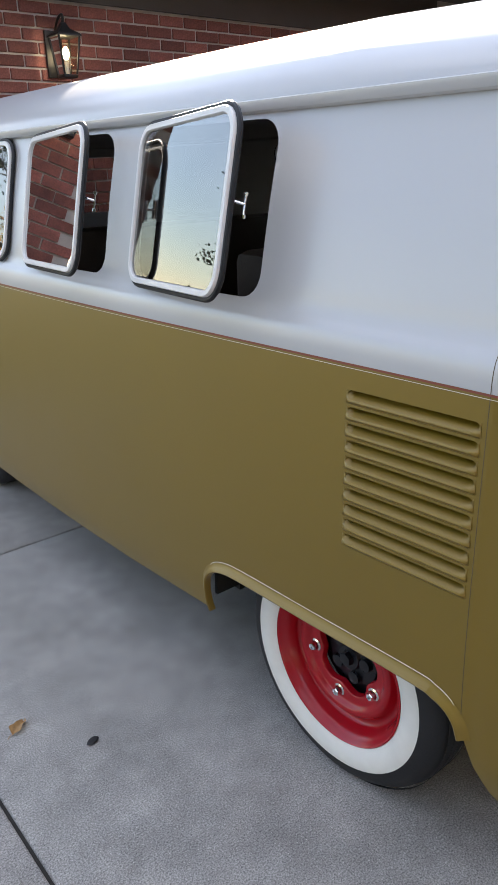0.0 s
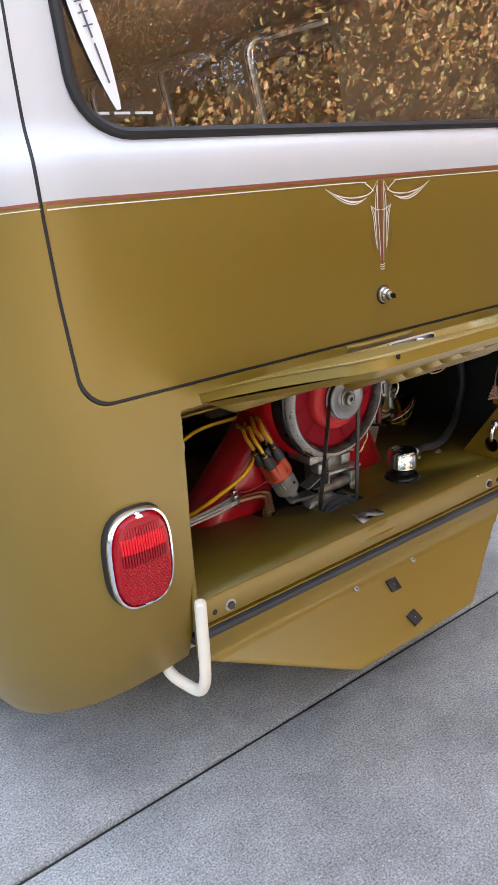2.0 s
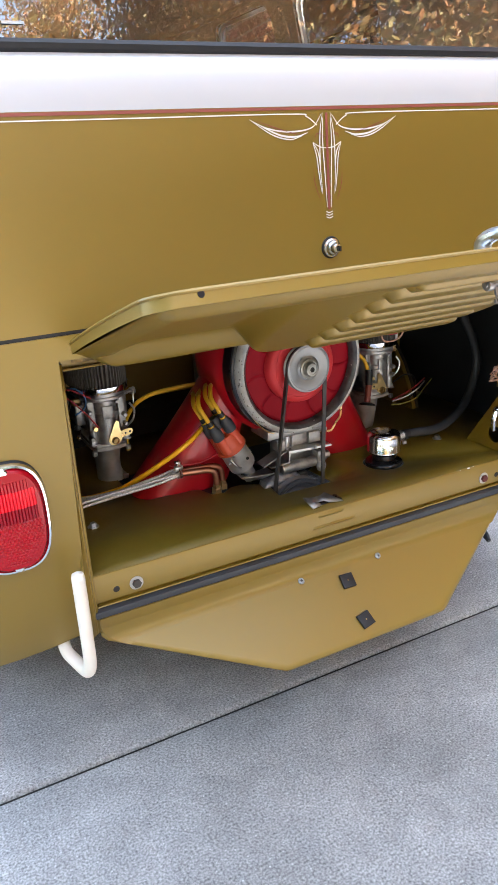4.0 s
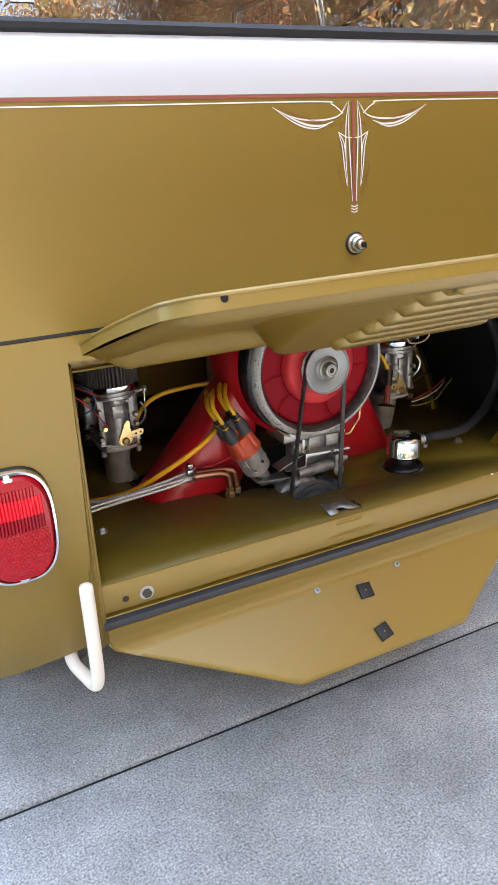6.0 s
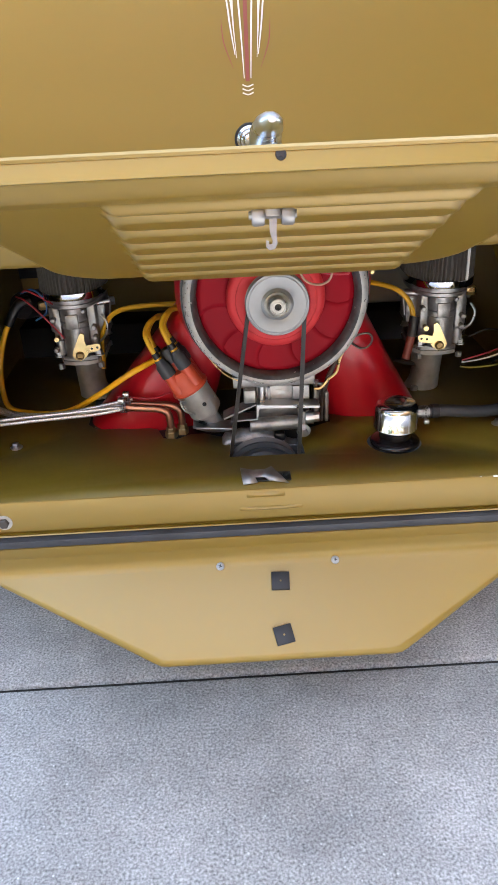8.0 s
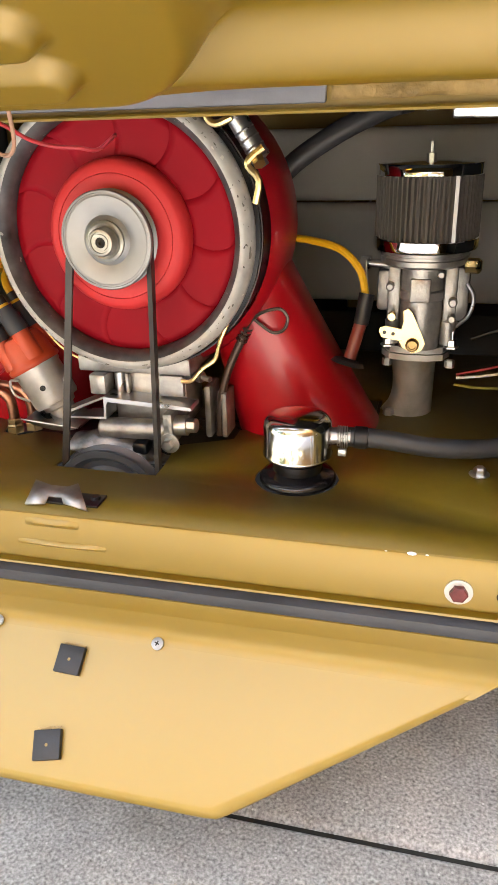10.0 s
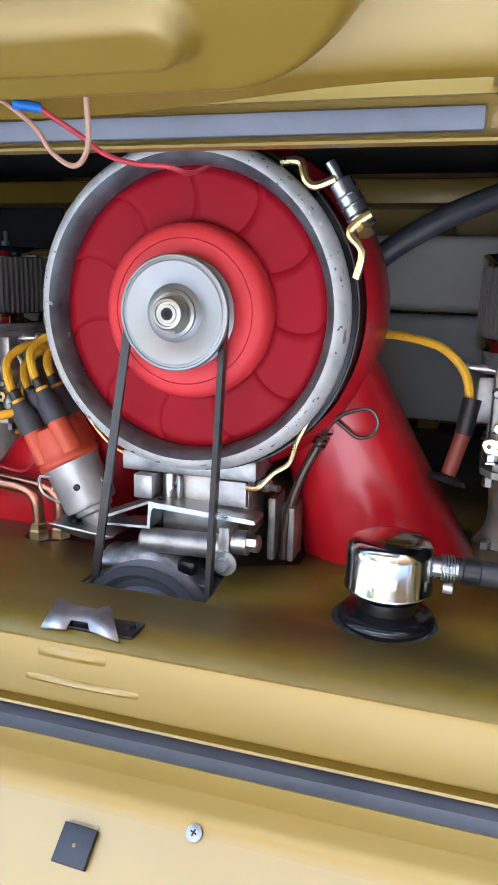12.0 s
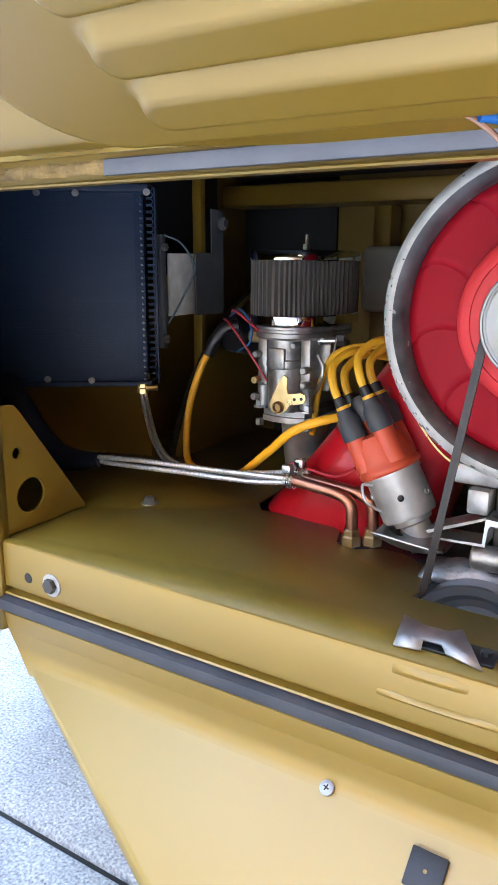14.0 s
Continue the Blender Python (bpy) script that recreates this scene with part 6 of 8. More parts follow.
for k, (x0, x1, z0, z1) in enumerate(((0.02, 0.585, 0.622, 0.724), (0.02, 0.585, 0.47, 0.618), (-0.16, -0.02, 0.60, 0.70), (-0.33, -0.18, 0.60, 0.70))):
    bm = bmesh.new()
    box(bm, (x0, 0.645, z0), (x1, 0.685, z1), 0.012, seg=3)
    part("padding_block", bm, PADDING, bay, "pale padded block" if k == 0 else "")
for side in (-1, 1):
    bm = bmesh.new()
    y = 0.4905 if side < 0 else 0.505
    box(bm, (side * 0.53 - 0.008, y, 0.40), (side * 0.53 + 0.008, y + 0.013, 0.815), 0.002)
    part("bay_post", bm, GOLD, bay, "gold upright in the bay")


bm = bmesh.new()
box(bm, (-0.5985, 0.368, 0.655), (-0.593, 0.640, 0.8145), 0.001)
part("wall_board", bm, BOARD_SHADE, bay, "black tar board above the cooler")
# Black sheet added where the front wall lies in shade.
bm = bmesh.new()
box(bm, (-0.598, 0.737, 0.54), (-0.415, 0.744, 0.814), 0.001)
part("wall_board", bm, BOARD_SHADE, bay, "black sheet added for shade on the front wall")
bm = bmesh.new()
prism(bm, [(0.395, 0.401), (0.470, 0.401), (0.472, 0.585), (0.462, 0.585)], -0.5985, -0.575, plane="yz")
part("wall_gusset", bm, GOLD, bay, "gold sloping gusset of the side wall")


# ---- engine ----
engine = thing("air_cooled_engine", "air-cooled flat engine with red fan shroud in the bay", "engine", at=(0.0, 0.25, TRAY_Z))
FC = Vector((0.036, 0.165, 0.634))       # middle of the fan


def eng(name, bm, material, label="", angle=35.0, parent=None):
    ob = part(name, bm, material, parent or engine, label, angle)
    if parent is None:
        ob.matrix_parent_inverse = Matrix.Translation(engine.location).inverted()
    return ob


TO_TAIL = pose(*FC, 90, 0, 0)            # local z points out of the tail

# fan ring with flared lip, and the dark barrel behind it
bm = bmesh.new()
lathe(bm, [(0.1255, 0.0012), (0.1275, 0.0018), (0.131, 0.0), (0.1355, -0.005), (0.1375, -0.012), (0.1365, -0.018), (0.131, -0.020)], TO_TAIL, 96)
ring = eng("fan_ring", bm, RING, "weathered grey ring round the fan", 50)
bm = bmesh.new()
lathe(bm, [(0.1172, -0.030), (0.1172, -0.014), (0.1185, -0.007), (0.1215, -0.002), (0.1256, 0.0013)], TO_TAIL, 96)
eng("ring_inner_edge", bm, INNEREDGE, "inner edge of the ring worn to dark metal", 50)
bm = bmesh.new()
rnd = random.Random(5)
for k in range(46):
    a, r = rnd.uniform(0, 2 * math.pi), rnd.choice((0.1295, 0.1325, 0.1345))
    w = rnd.uniform(0.0006, 0.0021)
    h = {0.1295: 0.0002, 0.1325: -0.0018, 0.1345: -0.0040}[r]
    lathe(bm, [(w, -0.001), (w * 0.9, 0.0004), (0, 0.0006)], TO_TAIL @ pose(0, 0, 0, 0, 0, math.degrees(a)) @ pose(r, 0, h, 0, 25 if r > 0.13 else 8, 0) @ Matrix.Diagonal((rnd.uniform(0.5, 1.0), rnd.uniform(1.0, 2.4), 1, 1)), 9)
tagged(eng("paint_chip", bm, mat("bare_dark_metal", (0.12, 0.11, 0.10), 0.6), "chips where dark metal shows through"), kind="stuff")
bm = bmesh.new()
lathe(bm, [(0.132, -0.018), (0.140, -0.022), (0.142, -0.075), (0.132, -0.080)], TO_TAIL, 72)
eng("fan_barrel", bm, BLACK, "black fan barrel")
bm = bmesh.new()
lathe(bm, [(0.1173, -0.0212), (0.1173, -0.045), (0.03, -0.045), (0.03, -0.0212)], TO_TAIL, 72, True)
eng("stator_plate", bm, FANRED, "red plate behind the fan blades")
# fan: hub and blades
bm = bmesh.new()
lathe(bm, [(0.073, -0.030), (0.0735, -0.012), (0.071, -0.003), (0.066, 0.001), (0.060, 0.002), (0.0595, 0.001), (0.059, 0.002), (0.048, 0.003), (0.034, -0.004), (0, -0.004)], TO_TAIL, 72)
fan = eng("fan_hub", bm, HUBRED, "broad red fan hub", 50)
for k in range(11):
    bm = bmesh.new()
    rows = []
    for i in range(7):
        r = 0.070 + 0.0471 * i / 6
        row = []
        for j in range(9):
            c = j / 8 - 0.5
            ang = 2 * math.pi * k / 11 + c * (0.068 / r) + 0.22 * (i / 6) ** 2
            row.append(bm.verts.new((r * math.cos(ang), r * math.sin(ang), -0.0185 + c * 0.0003)))
        rows.append(row)
    for a, b in zip(rows, rows[1:]):
        for j in range(8):
            bm.faces.new((a[j], a[j + 1], b[j + 1], b[j]))
    bmesh.ops.transform(bm, matrix=TO_TAIL, verts=bm.verts)
    blade = part("fan_blade", bm, FANRED, fan, "curved red fan blade" if k == 0 else "")
    blade.matrix_parent_inverse = Matrix()
    thick(blade, 0.0002)
# alternator pulley, its nut, and the belt
PY = FC.y - 0.142
bm = bmesh.new()
TP = pose(FC.x, FC.y, FC.z, 90, 0, 0)
lathe(bm, [(0.030, 0.004), (0.040, 0.006), (0.046, 0.007), (0.0465, 0.0085), (0.043, 0.010), (0.033, 0.014), (0.033, 0.016), (0.043, 0.019), (0.0465, 0.0205), (0.0465, 0.0222), (0.0455, 0.0234), (0.0440, 0.0235), (0.0434, 0.0226), (0.0418, 0.0226), (0.0410, 0.0232),
           (0.0310, 0.0226), (0.0235, 0.0204), (0.0222, 0.0212), (0.018, 0.0245), (0.015, 0.0245), (0.0145, 0.022), (0, 0.022)], TP, 72)
pulley = eng("alternator_pulley", bm, mat("bare_zinc_pulley", (0.27, 0.272, 0.275), 0.42, 0.6, stain=0.1, stain_scale=25), "dull zinc fan pulley", 40)
bm = bmesh.new()
lathe(bm, [(0.0195, 0.0225), (0.0192, 0.0262), (0.0165, 0.0272), (0.0135, 0.0262), (0.0130, 0.0345), (0.0118, 0.0362), (0.0098, 0.0365), (0.0094, 0.0352), (0.0078, 0.0352), (0.0075, 0.0362), (0.0050, 0.0362), (0.0046, 0.031), (0, 0.031)], TP, 36)
nut = part("pulley_nut", bm, mat("dull_plated_nut", (0.30, 0.29, 0.26), 0.36, 0.85, stain=0.2, stain_scale=90), pulley, "round-shouldered plated nut on a dished washer")
bm = bmesh.new()
lathe(bm, [(0.0050, 0.0355), (0.0022, 0.0352), (0.0020, 0.0335), (0, 0.0335)], TP, 18)
part("shaft_end", bm, DARK, nut, "dark drilled shaft end")


def belt_path(r1, r2, c2, n=40):
    """The outline of a belt round the fan pulley and the crank pulley below."""
    c1 = Vector((FC.x, FC.z))
    c2 = Vector(c2)
    d = c2 - c1
    base = math.atan2(d.y, d.x)
    off = math.acos((r1 - r2) / d.length)
    out = []
    a0, a1 = base + off, base - off + 2 * math.pi
    for k in range(n + 1):
        a = a0 + (a1 - a0) * k / n
        out.append((c1.x + r1 * math.cos(a), c1.y + r1 * math.sin(a)))
    a0, a1 = base - off, base + off
    for k in range(n + 1):
        a = a0 + (a1 - a0) * k / n
        out.append((c2.x + r2 * math.cos(a), c2.y + r2 * math.sin(a)))
    return out


CRANK = (0.008, 0.350)
outer, innr = belt_path(0.0430, 0.0590, CRANK), belt_path(0.0372, 0.0532, CRANK)
bm = bmesh.new()
y0, y1 = FC.y - 0.0195, FC.y - 0.0100
rows = [[bm.verts.new((p[0], y, p[1])) for p in line] for line, y in ((outer, y0), (outer, y1), (innr, y1 - 0.003), (innr, y0 + 0.003))]
for a, b in zip(rows, rows[1:] + rows[:1]):
    for k in range(len(a)):
        bm.faces.new((a[k], a[(k + 1) % len(a)], b[(k + 1) % len(a)], b[k]))
eng("v_belt", bm, BELT, "black V-belt, lightened for its sheen", 30)
bm = bmesh.new()
TC = pose(CRANK[0], FC.y, CRANK[1], 90, 0, 0)
lathe(bm, [(0.0, 0.002), (0.050, 0.002), (0.0635, 0.005), (0.0645, 0.007), (0.053, 0.013), (0.053, 0.016), (0.0645, 0.022), (0.0635, 0.0245), (0.056, 0.024), (0.050, 0.018), (0.044, 0.018), (0.040, 0.022), (0, 0.022)], TC, 64)
eng("crank_pulley", bm, mat("grey_pulley_paint", (0.06, 0.065, 0.075), 0.4, 0.3), "dark grey crank pulley", 40)

# red shroud: housing behind the ring and two spreading ducts
bm = bmesh.new()
lathe(bm, [(0.0, -0.20), (0.10, -0.20), (0.145, -0.18), (0.152, -0.15), (0.152, -0.07), (0.143, -0.055)], TO_TAIL, 64)
eng("fan_housing", bm, RED, "red fibreglass fan housing", 50)


def duct(side):
    bm = bmesh.new()
    rows = []
    n = 28
    for i in range(15):
        t = i / 14
        e = t ** 1.15
        z = 0.715 - (0.715 - 0.392) * t
        if side > 0:
            xo = 0.128 + (0.290 - 0.128) * e
            xi = 0.055 + (0.118 - 0.055) * t
        else:
            xo = -0.045 + (-0.287 + 0.045) * e
            xi = 0.02 + (-0.075 - 0.02) * t
        yf = 0.232 + 0.014 * t
        yb = 0.330 + 0.06 * t
        cx, cy, rx, ry = (xo + xi) / 2, (yf + yb) / 2, abs(xo - xi) / 2, (yb - yf) / 2
        row = []
        for k in range(n):
            a = 2 * math.pi * k / n
            ca, sa = math.cos(a), math.sin(a)
            p = 2.6
            row.append(bm.verts.new((cx + rx * math.copysign(abs(ca) ** (2 / p), ca), cy + ry * math.copysign(abs(sa) ** (2 / p), sa), z)))
        rows.append(row)
    for a, b in zip(rows, rows[1:]):
        for k in range(n):
            bm.faces.new((a[k], a[(k + 1) % n], b[(k + 1) % n], b[k]))
    bm.faces.new(rows[0])
    return eng("cooling_duct", bm, RED, "spreading red fibreglass cooling duct", 60)


duct(1)
duct(-1)
bm = bmesh.new()
box(bm, (-0.28, 0.30, 0.30), (0.28, 0.62, 0.395))
box(bm, (-0.32, 0.222, 0.370), (0.32, 0.62, 0.3925))
eng("engine_case", bm, BLACK, "black engine tin and case")

# alternator stand and its castings
def stand_part(name, bm, material, label="", angle=25.0):
    ob = part(name, bm, material, stand, label, angle)
    ob.matrix_parent_inverse = Matrix()
    return ob


bm = bmesh.new()
box(bm, (-0.034, 0.188, 0.487), (0.096, 0.262, 0.506), 0.003)
stand = eng("alternator_stand", bm, ALLOY, "cast alloy alternator stand", 25)
bm = bmesh.new()
box(bm, (0.003, 0.196, 0.428), (0.088, 0.252, 0.4868), 0.003)
stand_part("stand_pedestal", bm, ALLOY, "cast pedestal of the stand")
bm = bmesh.new()
box(bm, (-0.018, 0.178, 0.464), (0.001, 0.204, 0.4868), 0.0025)
stand_part("clamp_lug", bm, ALLOY, "machined clamp lug")
for x0, x1 in ((0.0205, 0.0245), (0.060, 0.087)):
    bm = bmesh.new()
    box(bm, (x0, 0.188, 0.463), (x1, 0.1962, 0.4866), 0.0015)
    stand_part("stand_rib", bm, ALLOY)
bm = bmesh.new()
rod(bm, (0.0115, 0.1955, 0.463), (0.0115, 0.1955, 0.4868), 0.0062, n=16)
stand_part("clamp_screw", bm, STEEL, "steel clamp screw")
# bent tin deflector between stand and casing
bm = bmesh.new()
prism(bm, [(0.002, 0.4655), (0.100, 0.4595), (0.102, 0.4565), (0.100, 0.4555), (0.0065, 0.4600), (0.0045, 0.4565), (0.0030, 0.4400), (-0.040, 0.4385), (-0.040, 0.4405), (0.0005, 0.4425)], 0.168, 0.1955)
stand_part("deflector_plate", bm, STEEL, "bent bright tin deflector")
bm = bmesh.new()
prism(bm, [(-0.052, 0.4420), (0.0005, 0.4640), (0.0005, 0.4615), (-0.050, 0.4395)], 0.176, 0.206)
stand_part("deflector_wing", bm, DULL, "sloping tin wing")
bm = bmesh.new()
rows = []
for i in range(13):
    u = i / 12
    x = -0.101 + 0.069 * u
    sag = 0.011 * math.sin(math.pi * min(1.0, 0.08 + u * 0.9)) ** 0.7
    z = 0.4345 - 0.006 * u
    rows.append([bm.verts.new((x, 0.166 + 0.010 * w, z - sag * math.sin(0.5 * math.pi * w))) for w in (0, 0.15, 0.35, 0.6, 0.85, 1.0)] + [bm.verts.new((x, 0.205, z - sag * 0.6))])
for c, d in zip(rows, rows[1:]):
    for k in range(6):
        bm.faces.new((c[k], c[k + 1], d[k + 1], d[k]))
thick(stand_part("deflector_lip", bm, STEEL, "curved tin lip under the distributor", 50), 0.0015)
bm = bmesh.new()
lathe(bm, [(0, 0), (0.0105, 0), (0.0115, 0.002), (0.0115, 0.078), (0, 0.078)], along((-0.010, 0.182, 0.4245), (0.068, 0.182, 0.4265)), 28)
filler = stand_part("filler_neck", bm, ALLOY, "horizontal alloy tube")
bm = bmesh.new()
box(bm, (0.0682, 0.168, 0.4130), (0.0788, 0.197, 0.4500), 0.002)
stand_part("filler_flange", bm, ALLOY, "cast flange of the tube")
bm = bmesh.new()
lathe(bm, [(0, 0), (0.0112, 0), (0.0112, 0.013), (0, 0.013)], along((0.0790, 0.182, 0.4330), (0.092, 0.182, 0.4335)), 24)
lathe(bm, [(0.0085, 0.013), (0.0085, 0.022), (0.006, 0.024), (0, 0.024)], along((0.0790, 0.182, 0.4330), (0.092, 0.182, 0.4335)), 8)
stand_part("filler_plug", bm, STEEL, "steel plug")
bm = bmesh.new()
lathe(bm, [(0, 0), (0.0112, 0), (0.0112, 0.0018), (0, 0.002)], along((0.075, 0.1675, 0.4175), (0.075, 0.15, 0.4175)), 24)
lathe(bm, [(0.0068, 0.0018), (0.0068, 0.0085), (0.0055, 0.0098), (0, 0.0098)], along((0.075, 0.1675, 0.4175), (0.075, 0.15, 0.4175)), 6)
stand_part("stand_bolt", bm, STEEL, "zinc bolt with washer")
bm = bmesh.new()
rod(bm, (0.088, 0.216, 0.4805), (0.113, 0.203, 0.4800), 0.0032, n=10)
lathe(bm, [(0.0065, 0), (0.0065, 0.006), (0.004, 0.007), (0, 0.007)], along((0.097, 0.211, 0.4803), (0.113, 0.203, 0.48)), 6)
stand_part("stand_stud", bm, STEEL)
bm = bmesh.new()
box(bm, (0.0975, 0.224, 0.402), (0.1055, 0.262, 0.464), 0.003)
box(bm, (0.1165, 0.226, 0.402), (0.1235, 0.262, 0.456), 0.003)
box(bm, (0.1000, 0.250, 0.402), (0.1210, 0.262, 0.450), 0.002)
eng("side_casting", bm, mat("oily_casting", (0.28, 0.265, 0.25), 0.5, 0.6, stain=0.4, stain_scale=40, bump=0.001, bump_scale=120), "oily cast casing beside the stand", 25)
# rough timing cover behind the crank pulley
bm = bmesh.new()
rows = []
for i in range(25):
    u = i / 24
    x = -0.056 + 0.122 * u
    top = 0.400 + 0.022 * math.sin(math.pi * min(1.0, u * 1.15)) ** 0.6 - 0.010 * u
    row = []
    for j in range(9):
        a = math.pi * j / 8
        q = Vector((x, 0.195 - 0.026 * math.cos(a * 0.5), 0.394 + (top - 0.394) * math.sin(a * 0.5 + 0.2)))
        q.z += 0.004 * noise.noise(q * 70)
        q.y += 0.003 * noise.noise(q * 95 + Vector((5, 0, 0)))
        row.append(bm.verts.new(q))
    rows.append(row)
for c, d in zip(rows, rows[1:]):
    for j in range(8):
        bm.faces.new((c[j], c[j + 1], d[j + 1], d[j]))
thick(eng("timing_cover", bm, mat("oily_grey_casting", (0.26, 0.265, 0.28), 0.42, 0.7, stain=0.5, stain_scale=60, bump=0.001, bump_scale=140), "oily rough-cast timing cover", 50), 0.003)
bm = bmesh.new()
box(bm, (0.028, 0.170, 0.398), (0.046, 0.190, 0.4125), 0.004)
eng("dark_boss", bm, BLACK, "black oily boss", 30)

# distributor
DB, DT = Vector((-0.077, 0.213, 0.4365)), Vector((-0.142, 0.213, 0.5585))
dm = along(DB, DT)
dist = new("distributor")
dist.parent = engine
dist.matrix_parent_inverse = Matrix.Translation(engine.location).inverted()
dist.matrix_basis = dm
tagged(dist, "leaning distributor with orange cap")
bm = bmesh.new()
lathe(bm, [(0.014, -0.03), (0.015, -0.004), (0.019, -0.002), (0.020, 0.003), (0.0255, 0.004), (0.0272, 0.008), (0.0272, 0.046), (0.0285, 0.048), (0.0285, 0.052), (0, 0.052)], None, 44)
body = part("distributor_body", bm, mat("dull_distributor_alloy", (0.52, 0.515, 0.50), 0.42, 0.65, stain=0.15, stain_scale=60), dist, "grey alloy distributor body")
for a, z in ((-150, 0.030), (-105, 0.020), (-60, 0.034), (20, 0.026), (80, 0.022)):
    bm = bmesh.new()
    lathe(bm, [(0.0034, 0.0266), (0.0032, 0.0284), (0.002, 0.0288), (0.0015, 0.0278), (0, 0.0278)], pose(0, 0, z, 0, 90, a), 12)
    part("body_screw", bm, BLACK if a in (-105, 20) else STEEL, body)
bm = bmesh.new()
lathe(bm, [(0.0290, 0.051), (0.0312, 0.053), (0.0312, 0.057), (0.0290, 0.059), (0.0278, 0.066), (0.0265, 0.080), (0.0225, 0.089), (0.012, 0.092), (0, 0.092)], None, 44)
for k in range(4):
    a = radians(90 * k + 48)
    rod(bm, (0.0205 * math.cos(a), 0.0205 * math.sin(a), 0.060), (0.0205 * math.cos(a), 0.0205 * math.sin(a), 0.098), 0.0118, 0.0098, 20)
rod(bm, (0, 0, 0.085), (0, 0, 0.108), 0.0098, 0.0085, 20)
part("distributor_cap", bm, ORANGE, dist, "orange bakelite cap with four towers", 50)
boots = []
for k in range(5):
    a = radians(90 * k + 48)
    r = 0.0205 if k < 4 else 0.0
    bm = bmesh.new()
    h = 0.0965 if k < 4 else 0.106
    lathe(bm, [(0.0116, -0.004), (0.0122, -0.001), (0.0116, 0.016), (0.0086, 0.020), (0.0078, 0.027), (0, 0.027)] if k < 4 else [(0.0105, 0), (0.0115, 0.003), (0.0115, 0.018), (0.008, 0.024), (0, 0.025)], pose(r * math.cos(a), r * math.sin(a), h), 20)
    boot = part("plug_boot", bm, mat("grey_black_rubber", (0.040, 0.043, 0.050), 0.5) if "grey_black_rubber" not in bpy.data.materials else bpy.data.materials["grey_black_rubber"], dist, "dark rubber boot" if k == 0 else "")
    if k < 4:
        bm = bmesh.new()
        lathe(bm, [(0.0064, 0.0272), (0.0064, 0.0302), (0, 0.0302)], pose(r * math.cos(a), r * math.sin(a), h), 16)
        part("lead_band", bm, YELLOW, boot, "yellow band")
        bm = bmesh.new()
        lathe(bm, [(0.0060, 0.0304), (0.0056, 0.0390), (0.0048, 0.0400), (0, 0.0400)], pose(r * math.cos(a), r * math.sin(a), h), 16)
        part("lead_sleeve", bm, PLASTIC, boot, "black heat-shrink sleeve")
    boots.append(dm @ Vector((r * math.cos(a), r * math.sin(a), h + 0.037)))
bm = bmesh.new()
rod(bm, dm @ Vector((-0.004, 0, 0.118)), dm @ Vector((-0.034, -0.006, 0.112)), 0.0078, 0.0072)
eng("coil_boot", bm, PLASTIC, "black elbow boot of the coil lead")
bm = bmesh.new()
tube(bm, [dm @ Vector((0.030, -0.012, 0.020)), dm @ Vector((0.036, -0.02, 0.035)), dm @ Vector((0.030, -0.02, 0.050)), dm @ Vector((0.026, -0.012, 0.046))], 0.0016, 8)
eng("cap_clip", bm, STEEL, "sprung steel cap clip")
bm = bmesh.new()
tube(bm, [dm @ Vector((-0.028, -0.012, 0.030)), dm @ Vector((-0.034, -0.02, 0.042)), dm @ Vector((-0.036, -0.014, 0.056))], 0.0018, 8)
eng("cap_clip", bm, STEEL, "sprung steel cap clip")

# spark plug leads
ax = (DT - DB).normalized()
for k, b in enumerate(boots[:4]):
    bm = bmesh.new()
    rise = (0.034, 0.028, 0.030, 0.036)[k]
    pts = [b - ax * 0.01, b + ax * 0.012, b + ax * rise + Vector((0.004, 0.012, 0)), b + ax * (rise + 0.012) + Vector((0.022, 0.040, 0.002)), b + ax * (rise + 0.010) + Vector((0.046, 0.090, -0.004))]
    pts += [(-0.07 + 0.012 * k, 0.36, 0.606 + 0.006 * k), (-0.03, 0.42, 0.59)] if k != 1 else [(-0.215, 0.345, 0.578), (-0.258, 0.372, 0.530), (-0.264, 0.365, 0.465)]
    tube(bm, pts, 0.0042, 10, 7)
    tagged(part("spark_plug_lead", bm, YELLOW), "yellow silicone spark plug lead", "cable", "spark plug leads")
bm = bmesh.new()
tube(bm, [dm @ Vector((-0.033, -0.006, 0.112)), (-0.195, 0.205, 0.515), (-0.245, 0.225, 0.478), (-0.305, 0.262, 0.434), (-0.355, 0.295, 0.413), (-0.405, 0.322, 0.406), (-0.436, 0.335, 0.412), (-0.444, 0.342, 0.44), (-0.440, 0.346, 0.490), (-0.424, 0.350, 0.540), (-0.410, 0.352, 0.565)], 0.0048, 12, 8)
coil_lead = tagged(part("coil_lead", bm, mat("orange_yellow_cable", (0.80, 0.40, 0.006), 0.4, stain=0.08, stain_scale=30)), "thick yellow coil lead lying in the tray", "cable", "spark plug leads")
bm = bmesh.new()
tube(bm, [(-0.414, 0.352, 0.558), (-0.404, 0.353, 0.576), (-0.392, 0.360, 0.592), (-0.375, 0.368, 0.596)], 0.0082, 14, 5)
part("coil_boot", bm, PLASTIC, coil_lead, "black rubber end boot")
bm = bmesh.new()
tube(bm, [(0.175, 0.33, 0.612), (0.205, 0.31, 0.612), (0.240, 0.292, 0.605), (0.262, 0.282, 0.585), (0.270, 0.275, 0.558)], 0.0042, 10, 7)
lead = tagged(part("spark_plug_lead", bm, YELLOW), "yellow silicone lead to the far plug", "cable", "spark plug leads")
bm = bmesh.new()
rod(bm, (0.271, 0.275, 0.562), (0.266, 0.268, 0.530), 0.0085, 0.0080)
